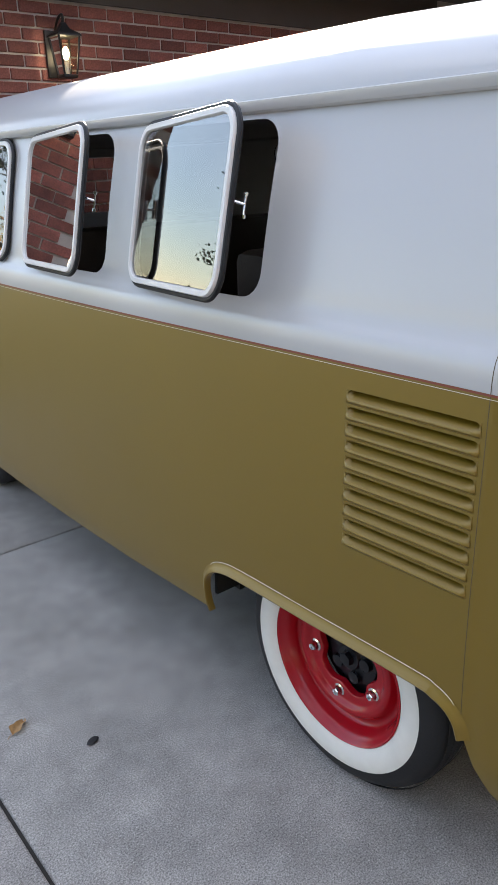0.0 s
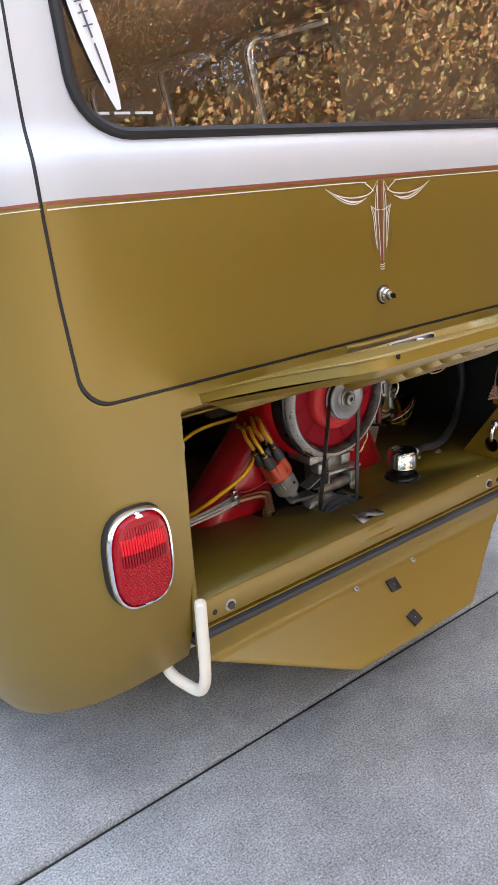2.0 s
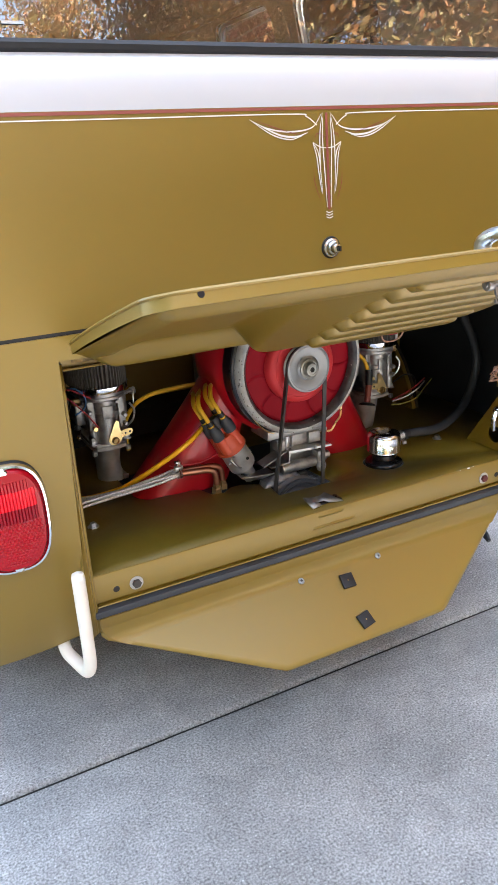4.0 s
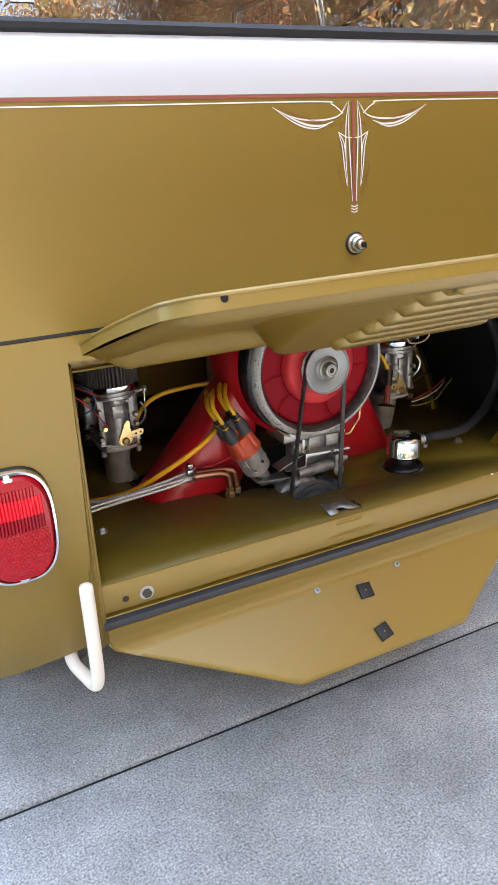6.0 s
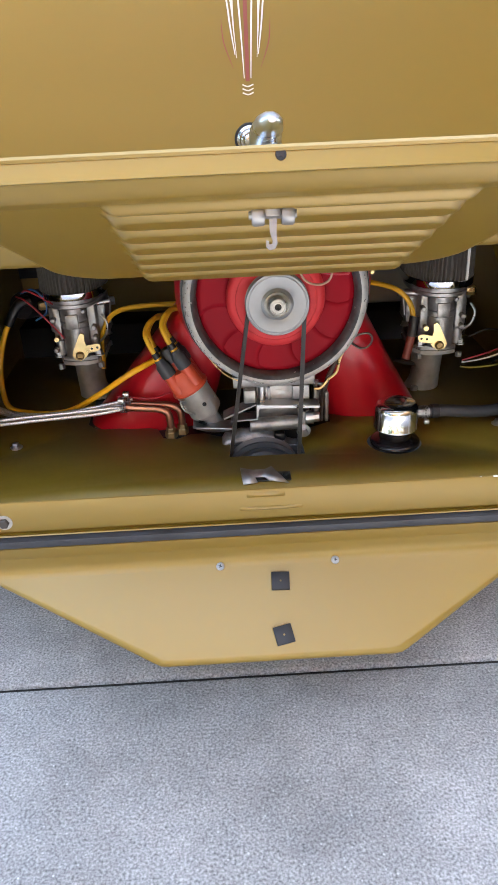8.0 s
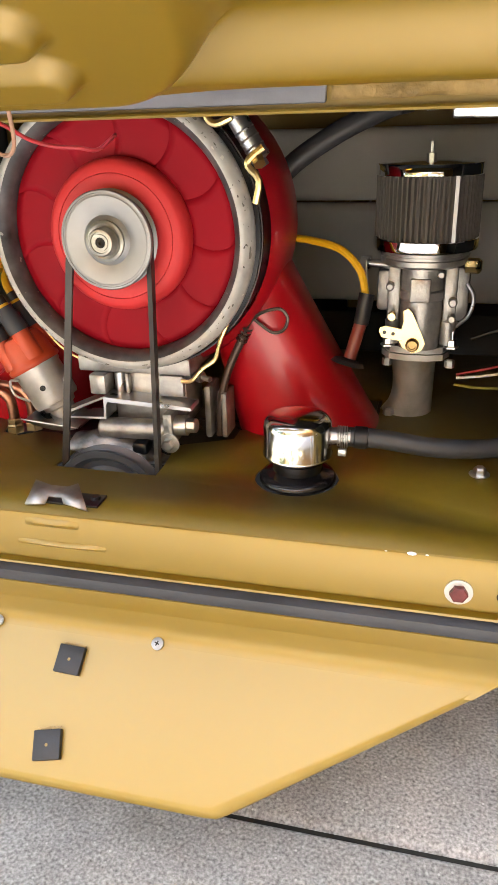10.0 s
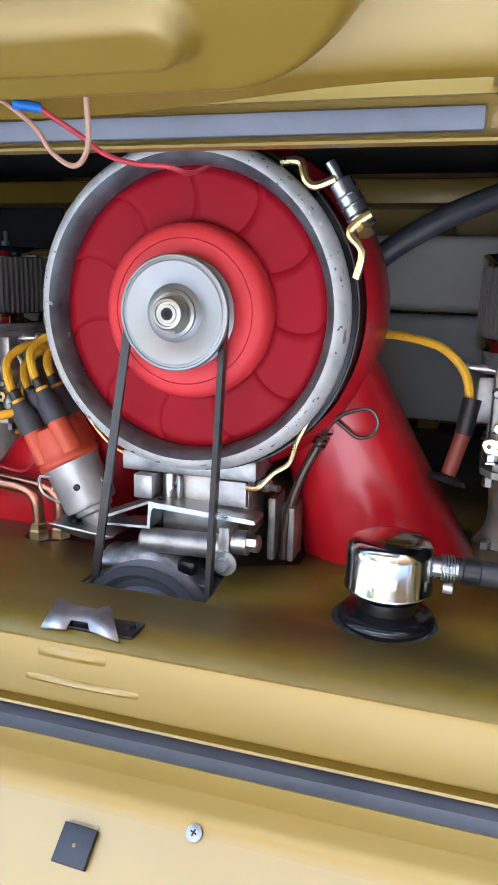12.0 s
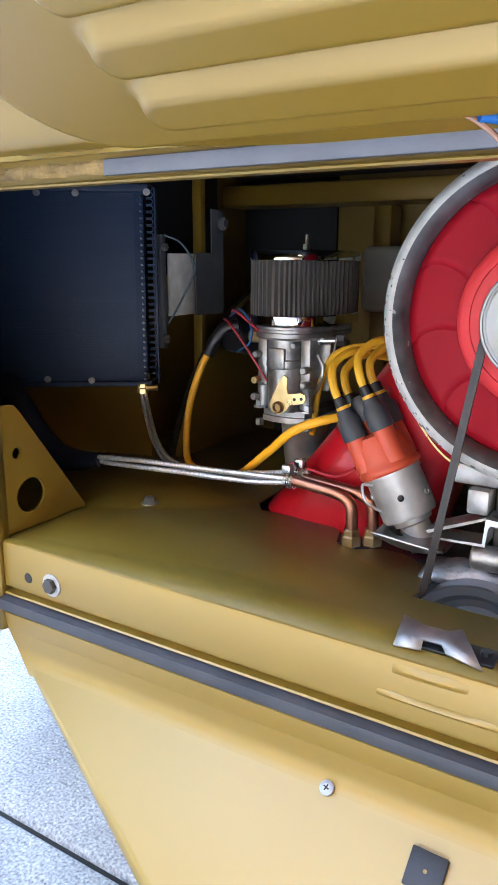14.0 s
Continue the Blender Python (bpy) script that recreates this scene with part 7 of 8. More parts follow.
part("plug_boot", bm, PLASTIC, lead, "black plug boot")
bm = bmesh.new()
lathe(bm, [(0, 0), (0.019, 0), (0.016, 0.004), (0.008, 0.006)], along((0.254, 0.258, 0.488), (0.262, 0.264, 0.52)), 20)
part("grommet", bm, RUBBER, lead, "black rubber grommet")
bm = bmesh.new()
rod(bm, (0.266, 0.268, 0.532), (0.256, 0.260, 0.494), 0.0072, 0.0068)
part("plug_shell", bm, mat("brown_bakelite", (0.16, 0.03, 0.02), 0.4), lead, "red-brown connector")

# dipstick with loop, spring rod and coil bracket
bm = bmesh.new()
tube(bm, [(0.112, 0.235, 0.402), (0.114, 0.235, 0.44), (0.124, 0.236, 0.48), (0.143, 0.237, 0.522)], 0.0045, 10, 6)
dip = tagged(part("dipstick_tube", bm, mat("old_brown_steel", (0.10, 0.07, 0.06), 0.45, 0.7)), "thin brown dipstick tube with wire loop", "dipstick")
bm = bmesh.new()
tube(bm, [(0.143, 0.237, 0.520), (0.150, 0.236, 0.535), (0.165, 0.232, 0.548), (0.185, 0.230, 0.553), (0.193, 0.231, 0.543), (0.188, 0.233, 0.530), (0.176, 0.235, 0.526), (0.163, 0.235, 0.534), (0.148, 0.236, 0.546)], 0.0018, 8, 6)
for q in range(4):
    lathe(bm, [(0.0062, -0.0012), (0.0070, 0), (0.0062, 0.0012)], along((0.140 + 0.0022 * q, 0.237, 0.516 + 0.0045 * q), (0.1445 + 0.0022 * q, 0.237, 0.525 + 0.0045 * q)), 14, True)
part("wire_loop", bm, mat("dark_wire", (0.13, 0.11, 0.10), 0.4, 0.8), dip, "bent wire loop and collar")
bm = bmesh.new()
tube(bm, [(0.141, 0.182, 0.548), (0.133, 0.180, 0.530), (0.128, 0.176, 0.512), (0.115, 0.172, 0.502), (0.103, 0.170, 0.489), (0.092, 0.170, 0.488)], 0.0022, 8, 5)
tagged(part("cowl_spring", bm, BRASS), "bent yellow-zinc spring clip on the fan ring", "spring clip", "spring clips")
bm = bmesh.new()
tube(bm, [(-0.0745, 0.1780, 0.555), (-0.062, 0.1775, 0.536), (-0.050, 0.1765, 0.522), (-0.038, 0.1760, 0.512), (-0.026, 0.1760, 0.506)], 0.0011, 8, 5)
tagged(part("cowl_spring", bm, BRASS), "bent yellow-zinc spring clip on the fan ring", "spring clip")
clip = thing("fan_strap_bracket", "steel clamp with yellow-zinc hooks on fan housing", "bracket", at=(0.165, 0.178, 0.72))
bm = bmesh.new()
lathe(bm, [(0, -0.003), (0.0095, 0), (0.0095, 0.040), (0, 0.043)], along((0.158, 0.180, 0.737), (0.180, 0.180, 0.702)), 18)
rod(bm, (0.150, 0.176, 0.751), (0.184, 0.178, 0.697), 0.0042, n=12)
for q in (0.30, 0.5, 0.7, 0.9):
    lathe(bm, [(0.0096, -0.001), (0.0103, 0), (0.0096, 0.001)], along((0.158 + 0.022 * q, 0.180, 0.737 - 0.035 * q), (0.19, 0.18, 0.686)), 18, True)
world_part("clamp_cylinder", bm, STEEL, clip, "steel tension cylinder")
bm = bmesh.new()
tube(bm, [(0.112, 0.176, 0.752), (0.128, 0.172, 0.751), (0.133, 0.170, 0.738), (0.141, 0.170, 0.733), (0.155, 0.172, 0.738)], 0.0034, 8, 3)
tube(bm, [(0.184, 0.170, 0.713), (0.172, 0.168, 0.704), (0.170, 0.168, 0.697), (0.180, 0.168, 0.685), (0.176, 0.170, 0.665)], 0.0034, 8, 3)
lathe(bm, [(0, 0), (0.006, 0), (0.006, 0.008), (0, 0.008)], along((0.178, 0.172, 0.704), (0.182, 0.166, 0.697)), 6)
world_part("hook", bm, BRASS, clip, "bent yellow-zinc hooks")
bm = bmesh.new()
lathe(bm, [(0.139, -0.026), (0.1415, -0.026), (0.1415, -0.046), (0.139, -0.046)], TO_TAIL, 72, True)
eng("housing_strap", bm, BLACK, "dark clamping strap round the barrel")


# ---- carburettors ----
def oval_ring(bm, rx, ry, z, n=72, wave=0.0, teeth=60):
    out = []
    for k in range(n):
        a = 2 * math.pi * k / n
        ca, sa = math.cos(a), math.sin(a)
        w = 1 + (wave if k % 4 > 1 else 0.0)
        out.append(bm.verts.new((rx * w * math.copysign(abs(ca) ** 0.82, ca), ry * w * math.copysign(abs(sa) ** 0.82, sa), z)))
    return out


def skin_rings(bm, rows, cap=True):
    for a, b in zip(rows, rows[1:]):
        for k in range(len(a)):
            bm.faces.new((a[k], a[(k + 1) % len(a)], b[(k + 1) % len(a)], b[k]))
    if cap:
        bm.faces.new(rows[0][::-1])
        bm.faces.new(rows[-1])


def carburettor(x, y, mirror):
    """Twin-choke carburettor on its manifold, with a pleated oval filter. The front (tail side) is at local -y."""
    t = thing("carburettor", "cast alloy twin-choke carburettor with pleated oval air filter", "carburettor", "carburettors", (x, y, TRAY_Z))
    s = mirror
    bm = bmesh.new()
    rows = []
    for i in range(9):
        u = i / 8
        rx, ry = 0.0215 + 0.0060 * u + 0.010 * (1 - u) ** 5, 0.030 + 0.022 * u
        off = (-0.0060 + 0.0035 * (1 - u) - 0.009 * (1 - u) ** 5) * s
        rows.append([bm.verts.new((off + rx * math.cos(2 * math.pi * k / 32), ry * math.sin(2 * math.pi * k / 32), -0.002 + 0.084 * u)) for k in range(32)])
    skin_rings(bm, rows)
    part("intake_manifold", bm, MANIFOLD, t, "tapered cast alloy intake manifold", 50)
    bm = bmesh.new()
    lathe(bm, [(0, 0.008), (0.0068, 0.008), (0.0068, 0.015), (0.004, 0.017), (0, 0.017)], pose(-0.031 * s, -0.030, -0.006), 6)
    part("manifold_nut", bm, STEEL, t)
    bm = bmesh.new()
    def flange(g):
        return [(s * (x * g - 0.002), y * g) for x, y in ((-0.040, -0.038), (-0.030, -0.058), (-0.012, -0.064), (0.012, -0.064), (0.030, -0.058), (0.0375, -0.038), (0.0375, 0.038), (0.030, 0.058), (-0.030, 0.058), (-0.040, 0.038))]
    prism(bm, flange(1.0), 0.0815, 0.0885, plane="xy")
    part("base_flange", bm, MANIFOLD, t, "alloy manifold flange", 30)
    bm = bmesh.new()
    prism(bm, flange(0.93), 0.0885, 0.0895, plane="xy")
    part("gasket", bm, DARK, t, "dark gasket", 30)
    bm = bmesh.new()
    prism(bm, flange(0.98), 0.0895, 0.0970, plane="xy")
    part("body_flange", bm, ALLOY, t, "", 30)
    bm = bmesh.new()
    box(bm, (-0.021, -0.050, 0.096), (0.021, 0.050, 0.188), 0.006)
    for cx, cy, r in ((0.0, -0.048, 0.0235), (0.0, 0.048, 0.0235)):
        lathe(bm, [(r, 0.096), (r, 0.150), (r + 0.002, 0.152), (r + 0.002, 0.160), (r, 0.162), (r, 0.188)], pose(cx, cy, 0), 28)
    part("barrel_casting", bm, ALLOY, t, "twin cast barrels", 30)
    bm = bmesh.new()
    box(bm, (-0.012, -0.0735, 0.150), (0.010, -0.066, 0.176), 0.002)
    part("jet_cover", bm, ALLOY, t, "", 30)
    for cx in (-0.030, 0.031):
        bm = bmesh.new()
        box(bm, (cx - 0.007, -0.058, 0.120), (cx + 0.007, -0.030, 0.188), 0.003)
        lathe(bm, [(0.0085, 0), (0.0085, 0.026), (0.006, 0.030), (0, 0.030)], pose(cx, -0.052, 0.100), 14)
        part("pump_housing", bm, ALLOY, t, "", 30)
    for lo, hi in (((0.026, -0.03, 0.120), (0.052, 0.03, 0.182)), ((-0.052, -0.02, 0.128), (-0.026, 0.03, 0.176))):
        bm = bmesh.new()
        box(bm, lo, hi, 0.005)
        part("float_chamber", bm, ALLOY, t, "grey cast alloy float chamber", 30)
    bm = bmesh.new()
    rows = [oval_ring(bm, 0.050 * g, 0.080 * g, z) for g, z in ((0.94, 0.186), (1.0, 0.189), (1.0, 0.194), (0.97, 0.195), (0.97, 0.198), (1.0, 0.199), (1.0, 0.202), (0.9, 0.204))]
    skin_rings(bm, rows)
    part("top_cover", bm, ALLOY, t, "cast cover flange", 30)
    for cx, cy in ((-0.034, -0.056), (0.036, -0.056), (-0.034, 0.056), (0.036, 0.056)):
        bm = bmesh.new()
        lathe(bm, [(0.0085, 0), (0.0085, 0.002), (0.0058, 0.0022), (0.0058, 0.009), (0.003, 0.0095), (0.003, 0.019), (0, 0.019)], pose(cx, cy, 0.097), 6)
        lathe(bm, [(0.0058, 0), (0.0058, -0.008), (0, -0.008)], pose(cx, cy, 0.082), 6)
        part("flange_nut", bm, STEEL, t)
    # linkage, jets and screws
    bm = bmesh.new()
    lathe(bm, [(0.0, 0.0), (0.0042, 0.0), (0.0042, 0.012), (0, 0.012)], pose(-0.030, -0.066, 0.135, 90, 0, 0), 10)
    part("idle_screw", bm, BRASS, t, "brass idle screw", 30)
    for cx, cz, r in ((-0.034, 0.166, 0.0045), (0.034, 0.150, 0.005), (0.034, 0.132, 0.0045), (-0.036, 0.112, 0.005), (0.020, 0.180, 0.004), (0.0, 0.142, 0.0048)):
        bm = bmesh.new()
        lathe(bm, [(0, -0.01), (r, -0.01), (r, 0.004), (r * 0.7, 0.006), (0, 0.006)], pose(cx, -0.064, cz, 90, 0, 0), 10)
        part("jet_screw", bm, DULL, t, "", 30)
    bm = bmesh.new()
    lathe(bm, [(0, 0), (0.0085, 0), (0.0085, 0.013), (0.006, 0.016), (0, 0.016)], along((0.046 * s, -0.035, 0.185), (0.075 * s, -0.042, 0.185)), 8)
    part("fuel_inlet", bm, BRASS, t, "brass fuel inlet plug", 30)
    bm = bmesh.new()
    tube(bm, [(0.040, -0.05, 0.120), (0.052, -0.058, 0.135), (0.056, -0.06, 0.155), (0.048, -0.058, 0.170)], 0.0022, 8)
    part("pump_rod", bm, STEEL, t, "bent pump rod")
    bm = bmesh.new()
    rod(bm, (-0.070 * s, -0.03, 0.186), (-0.036 * s, -0.035, 0.184), 0.0045, n=12)
    lathe(bm, [(0.0075, 0), (0.0075, 0.010), (0, 0.010)], along((-0.070 * s, -0.03, 0.186), (-0.036 * s, -0.035, 0.184)), 6)
    rod(bm, (-0.064 * s, -0.04, 0.190), (-0.060 * s, -0.045, 0.150), 0.0016, n=8)
    part("fuel_union", bm, STEEL, t, "steel unions and rods", 30)
    bm = bmesh.new()
    line = [(-0.043, 0.118), (-0.040, 0.1125), (-0.033, 0.1105), (-0.021, 0.1085), (-0.0165, 0.1010), (-0.006, 0.0945), (0.004, 0.098), (0.0075, 0.106), (0.005, 0.113), (-0.008, 0.140), (-0.0125, 0.1445), (-0.0175, 0.1415), (-0.0165, 0.130), (-0.0185, 0.1215), (-0.036, 0.1245), (-0.042, 0.1225)]
    prism(bm, [(p[0] * (1 if s > 0 else -1) * 1.0, p[1]) for p in line], -0.0775, -0.0750)
    lever = part("throttle_lever", bm, BRASS, t, "yellow-zinc throttle lever", 25)
    bm = bmesh.new()
    lathe(bm, [(0, -0.012), (0.0075, -0.012), (0.0075, 0.0035), (0.0055, 0.006), (0.0045, 0.006), (0.004, 0.003), (0, 0.003)], pose(-0.006 * s, -0.0775, 0.1045, 90, 0, 0), 16)
    part("lever_nut", bm, mat("dark_brass", (0.35, 0.24, 0.10), 0.35, 0.9) if "dark_brass" not in bpy.data.materials else bpy.data.materials["dark_brass"], lever, "dark pivot nut")
    bm = bmesh.new()
    for cx, cz in ((-0.037, 0.1175), (-0.0275, 0.1160)):
        lathe(bm, [(0.0022, 0.0), (0.002, 0.0004), (0, 0.0005)], pose(cx * s, -0.0775, cz, 90, 0, 0), 10)
    part("lever_hole", bm, BLACK, lever)
    # filter
    filt = new("air_filter")
    filt.parent = t
    tagged(filt, "pleated gauze air filter with chrome plates")
    bm = bmesh.new()
    rows = [oval_ring(bm, 0.059 * g, 0.088 * g, z) for g, z in ((0.9, 0.203), (0.99, 0.204), (1.0, 0.206), (1.0, 0.215), (0.985, 0.216))]
    skin_rings(bm, rows)
    part("filter_base", bm, CHROME, filt, "chrome base plate", 40)
    bm = bmesh.new()
    rows = [oval_ring(bm, 0.0575, 0.0865, z, 256, -0.07) for z in (0.214, 0.282)]
    skin_rings(bm, rows, False)
    part("gauze", bm, GAUZE, filt, "grey-brown pleated cotton gauze", 10)
    if s > 0:
        bm = bmesh.new()
        box(bm, (0.027, -0.0845, 0.216), (0.031, -0.080, 0.281), 0.001)
        part("gauze_seam", bm, DECAL, filt, "white seam of the gauze")
    bm = bmesh.new()
    rows = [oval_ring(bm, 0.059 * g, 0.088 * g, z) for g, z in ((0.985, 0.280), (1.0, 0.281), (1.0, 0.290), (0.985, 0.292), (0.5, 0.294))]
    skin_rings(bm, rows)
    part("filter_lid", bm, CHROME, filt, "chrome lid", 40)
    bm = bmesh.new()
    lathe(bm, [(0.0055, 0.293), (0.0055, 0.300), (0.0026, 0.3005), (0.0026, 0.312), (0, 0.312)], None, 6)
    part("filter_stud", bm, STEEL, filt)
    return t


carburettor(-0.302, 0.412, -1)
carburettor(0.327, 0.371, 1)

# ---- crankcase breather with hose ----
br = thing("oil_breather", "chrome breather can on black rubber collar", "breather", at=(0.219, 0.150, TRAY_Z))
bm = bmesh.new()
lathe(bm, [(0.034, -0.03), (0.0375, -0.006), (0.0392, -0.001), (0.0390, 0.003), (0.0365, 0.0065), (0.031, 0.0085), (0.0255, 0.011), (0.0245, 0.020), (0.028, 0.024), (0.031, 0.028)], None, 40)
part("rubber_collar", bm, mat("glossy_black_rubber", (0.008, 0.008, 0.010), 0.16), br, "black rubber collar")
bm = bmesh.new()
lathe(bm, [(0.0, 0.026), (0.0335, 0.026), (0.0352, 0.028), (0.0352, 0.030), (0.0342, 0.0315), (0.0342, 0.058), (0.0332, 0.0630), (0.030, 0.0672), (0.025, 0.0695), (0.012, 0.0712), (0, 0.0715)], None, 48)
part("can", bm, mat("brushed_chrome", (0.72, 0.72, 0.73), 0.14, 1.0, stain=0.06, stain_scale=60), br, "polished chrome can")
bm = bmesh.new()
rod(bm, (0.030, 0.004, 0.047), (0.052, 0.006, 0.047), 0.0090)
for q in range(5):
    lathe(bm, [(0.0108, -0.0007), (0.0112, 0), (0.0108, 0.0007)], along((0.040 + 0.0022 * q, 0.0045, 0.047), (0.06, 0.006, 0.047)), 20, True)
box(bm, (0.042, -0.0125, 0.033), (0.050, -0.006, 0.040), 0.001)
part("hose_clamp", bm, STEEL, br, "steel worm-drive clamp")
bm = bmesh.new()
tube(bm, [(0.262, 0.156, 0.445), (0.30, 0.160, 0.443), (0.35, 0.165, 0.436), (0.40, 0.178, 0.433), (0.450, 0.20, 0.436), (0.500, 0.22, 0.452), (0.538, 0.235, 0.490), (0.553, 0.24, 0.540), (0.545, 0.245, 0.590), (0.520, 0.25, 0.640), (0.495, 0.26, 0.70), (0.475, 0.28, 0.76), (0.470, 0.30, 0.80)], 0.0098, 14, 6)
hose = tagged(part("breather_hose", bm, HOSE), "black rubber hose curving up from the breather", "hose")
bm = bmesh.new()
lathe(bm, [(0.0098, -0.007), (0.0112, -0.006), (0.0114, 0), (0.0112, 0.006), (0.0098, 0.007)], along((0.281, 0.158, 0.444), (0.30, 0.160, 0.443)), 24)
part("hose_cuff", bm, PLASTIC, hose, "thicker hose end")
bm = bmesh.new()
tube(bm, [(0.150, 0.33, 0.662), (0.185, 0.335, 0.695), (0.24, 0.345, 0.728), (0.30, 0.36, 0.752), (0.345, 0.375, 0.760)], 0.0115, 14, 6)
hose = tagged(part("vent_hose", bm, HOSE), "thick black hose to the alloy box", "hose")
bm = bmesh.new()
lathe(bm, [(0.0116, -0.008), (0.0130, -0.007), (0.0132, 0), (0.0130, 0.007), (0.0116, 0.008)], along((0.296, 0.359, 0.751), (0.325, 0.369, 0.757)), 24)
part("hose_cuff", bm, PLASTIC, hose, "thicker hose end")
tank = thing("catch_tank", "bare alloy catch tank with hose unions", "tank", at=(0.405, 0.42, 0.745))
bm = bmesh.new()
box(bm, (0.346, 0.378, 0.732), (0.470, 0.470, 0.806), 0.003)
world_part("tank_body", bm, mat("brushed_alloy", (0.62, 0.63, 0.65), 0.3, 0.95, stain=0.12, stain_scale=18), tank, "brushed alloy box")
bm = bmesh.new()
rod(bm, (0.325, 0.372, 0.757), (0.348, 0.38, 0.760), 0.012, n=14)
for q in range(4):
    lathe(bm, [(0.0155, -0.0008), (0.016, 0), (0.0155, 0.0008)], along((0.318 + 0.003 * q, 0.370, 0.756), (0.348, 0.38, 0.760)), 18, True)
for z in (0.770, 0.790):
    lathe(bm, [(0.006, 0), (0.006, 0.012), (0.004, 0.013), (0, 0.013)], along((0.347, 0.385, z), (0.33, 0.385, z)), 6)
world_part("hose_clamp", bm, STEEL, tank, "clamp and bolts")

# ---- copper oil pipes and braided hoses ----
pipes = thing("copper_oil_pipe", "pair of bent copper oil pipes rising from tray", "pipe", at=(-0.14, 0.212, TRAY_Z))
for dx, dy in ((0.0, 0.0), (0.018, 0.012)):
    bm = bmesh.new()
    tube(bm, [(-0.140 + dx, 0.212 + dy, 0.400), (-0.140 + dx, 0.212 + dy, 0.425), (-0.143 + dx, 0.212 + dy, 0.440), (-0.155 + dx, 0.213 + dy, 0.4475), (-0.175 + dx, 0.214 + dy, 0.450), (-0.212 + dx * 0.4, 0.218 + dy, 0.452)], 0.0062, 14, 6)
    world_part("copper_bend", bm, COPPER, pipes)
    bm = bmesh.new()
    lathe(bm, [(0.0105, 0.0), (0.0105, 0.009), (0.0085, 0.011), (0.0085, 0.016), (0.0062, 0.018)], pose(-0.140 + dx, 0.212 + dy, TRAY_Z - 0.001), 6)
    world_part("union_nut", bm, mat("old_brass", (0.36, 0.25, 0.12), 0.4, 0.9) if "old_brass" not in bpy.data.materials else bpy.data.materials["old_brass"], pipes, "brass union nut", 25)
bm = bmesh.new()
for c in ((-0.210, 0.217, 0.452), (-0.203, 0.232, 0.456)):
    for q in range(4):
        lathe(bm, [(0.0088, -0.0008), (0.0094, 0), (0.0088, 0.0008)], along((c[0] - 0.0028 * q, c[1], c[2]), (c[0] - 0.1, c[1], c[2] - 0.004)), 18, True)
    box(bm, (c[0] - 0.012, c[1] - 0.006, c[2] + 0.008), (c[0] - 0.002, c[1] + 0.004, c[2] + 0.017), 0.001)
world_part("hose_clamp", bm, STEEL, pipes, "small steel hose clamps")
for dz, dy in ((0.0042, -0.001), (-0.0042, 0.001)):
    bm = bmesh.new()
    tube(bm, [(-0.208, 0.217, 0.452 + 0.3 * dz), (-0.255, 0.216 + dy, 0.4475 + dz), (-0.300, 0.215 + dy, 0.445 + dz), (-0.36, 0.210 + dy, 0.444 + dz), (-0.42, 0.203 + dy, 0.443 + dz), (-0.49, 0.199 + dy, 0.440 + 0.6 * dz)], 0.0031, 12, 6)
    hose = tagged(part("braided_hose", bm, BRAID), "steel-braided oil hose across the bay", "hose", "braided hoses")
bm = bmesh.new()
tube(bm, [(-0.470, 0.2005, 0.4402), (-0.505, 0.200, 0.434), (-0.540, 0.200, 0.436), (-0.580, 0.200, 0.462), (-0.605, 0.200, 0.492), (-0.640, 0.205, 0.520)], lambda u: 0.009 + 0.007 * min(1.0, 3 * u), 16, 6)
part("dark_sleeve", bm, NAVY, hose, "dark navy heat-shrink sleeve")
for dx, dz in ((-0.0028, 0.0), (0.0036, 0.0015)):
    bm = bmesh.new()
    tube(bm, [(-0.200, 0.232, 0.456 + dx), (-0.250, 0.232, 0.447 + dx), (-0.300, 0.236, 0.438 + dx), (-0.345, 0.245, 0.431 + dx), (-0.395, 0.265, 0.425 + dx), (-0.440 + 0.5 * dx, 0.290, 0.4265 + dx), (-0.480 + dx, 0.3175, 0.440 + dz), (-0.508 + dx, 0.339, 0.464 + dz), (-0.5205 + dx, 0.3475, 0.485), (-0.5245 + dx, 0.3495, 0.500)], 0.0031, 12, 6)
    tagged(part("braided_hose", bm, BRAID), "steel-braided oil hose rising to the cooler", "hose", "braided hoses")

# ---- oil cooler, standing aslant in the corner of the bay ----
cooler = thing("oil_cooler", "black finned oil cooler in the corner of the bay", "oil cooler", at=(-0.516, 0.357, 0.505))
cooler.matrix_basis = pose(-0.516, 0.357, 0.505, 0, 0, math.degrees(math.atan2(0.6, 0.8)))
bm = bmesh.new()
box(bm, (-0.272, 0.004, 0.004), (-0.004, 0.044, 0.266), 0.002)
part("core", bm, COOLER, cooler, "black cooler core")
fin = bmesh.new()
box(fin, (-0.270, 0.0034, 0.0132), (-0.017, 0.006, 0.0149))
fin = part("fin", fin, COOLER, cooler, "thin black fin")
for k in range(1, 88):
    ob = new("fin", fin.data)
    ob.parent = cooler
    ob.location.z = 0.0028 * k
WORN = mat("worn_black_metal", (0.20, 0.21, 0.22), 0.28, 0.9)
bm = bmesh.new()
lathe(bm, [(0.0022, 0.0), (0.0022, 0.002), (0.0012, 0.0034), (0, 0.0036)], along((-0.0075, 0.004, 0.010), (-0.0075, -0.1, 0.010)), 8)
bend = part("tube_end", bm, WORN, cooler, "worn bright tube end")
bm = bmesh.new()
tube(bm, [(0.000, 0.006, 0.010), (0.006, 0.004, 0.010), (0.0085, 0.004, 0.0120), (0.0085, 0.004, 0.0148), (0.006, 0.004, 0.0168), (0.000, 0.006, 0.0168)], 0.0010, 6, 3)
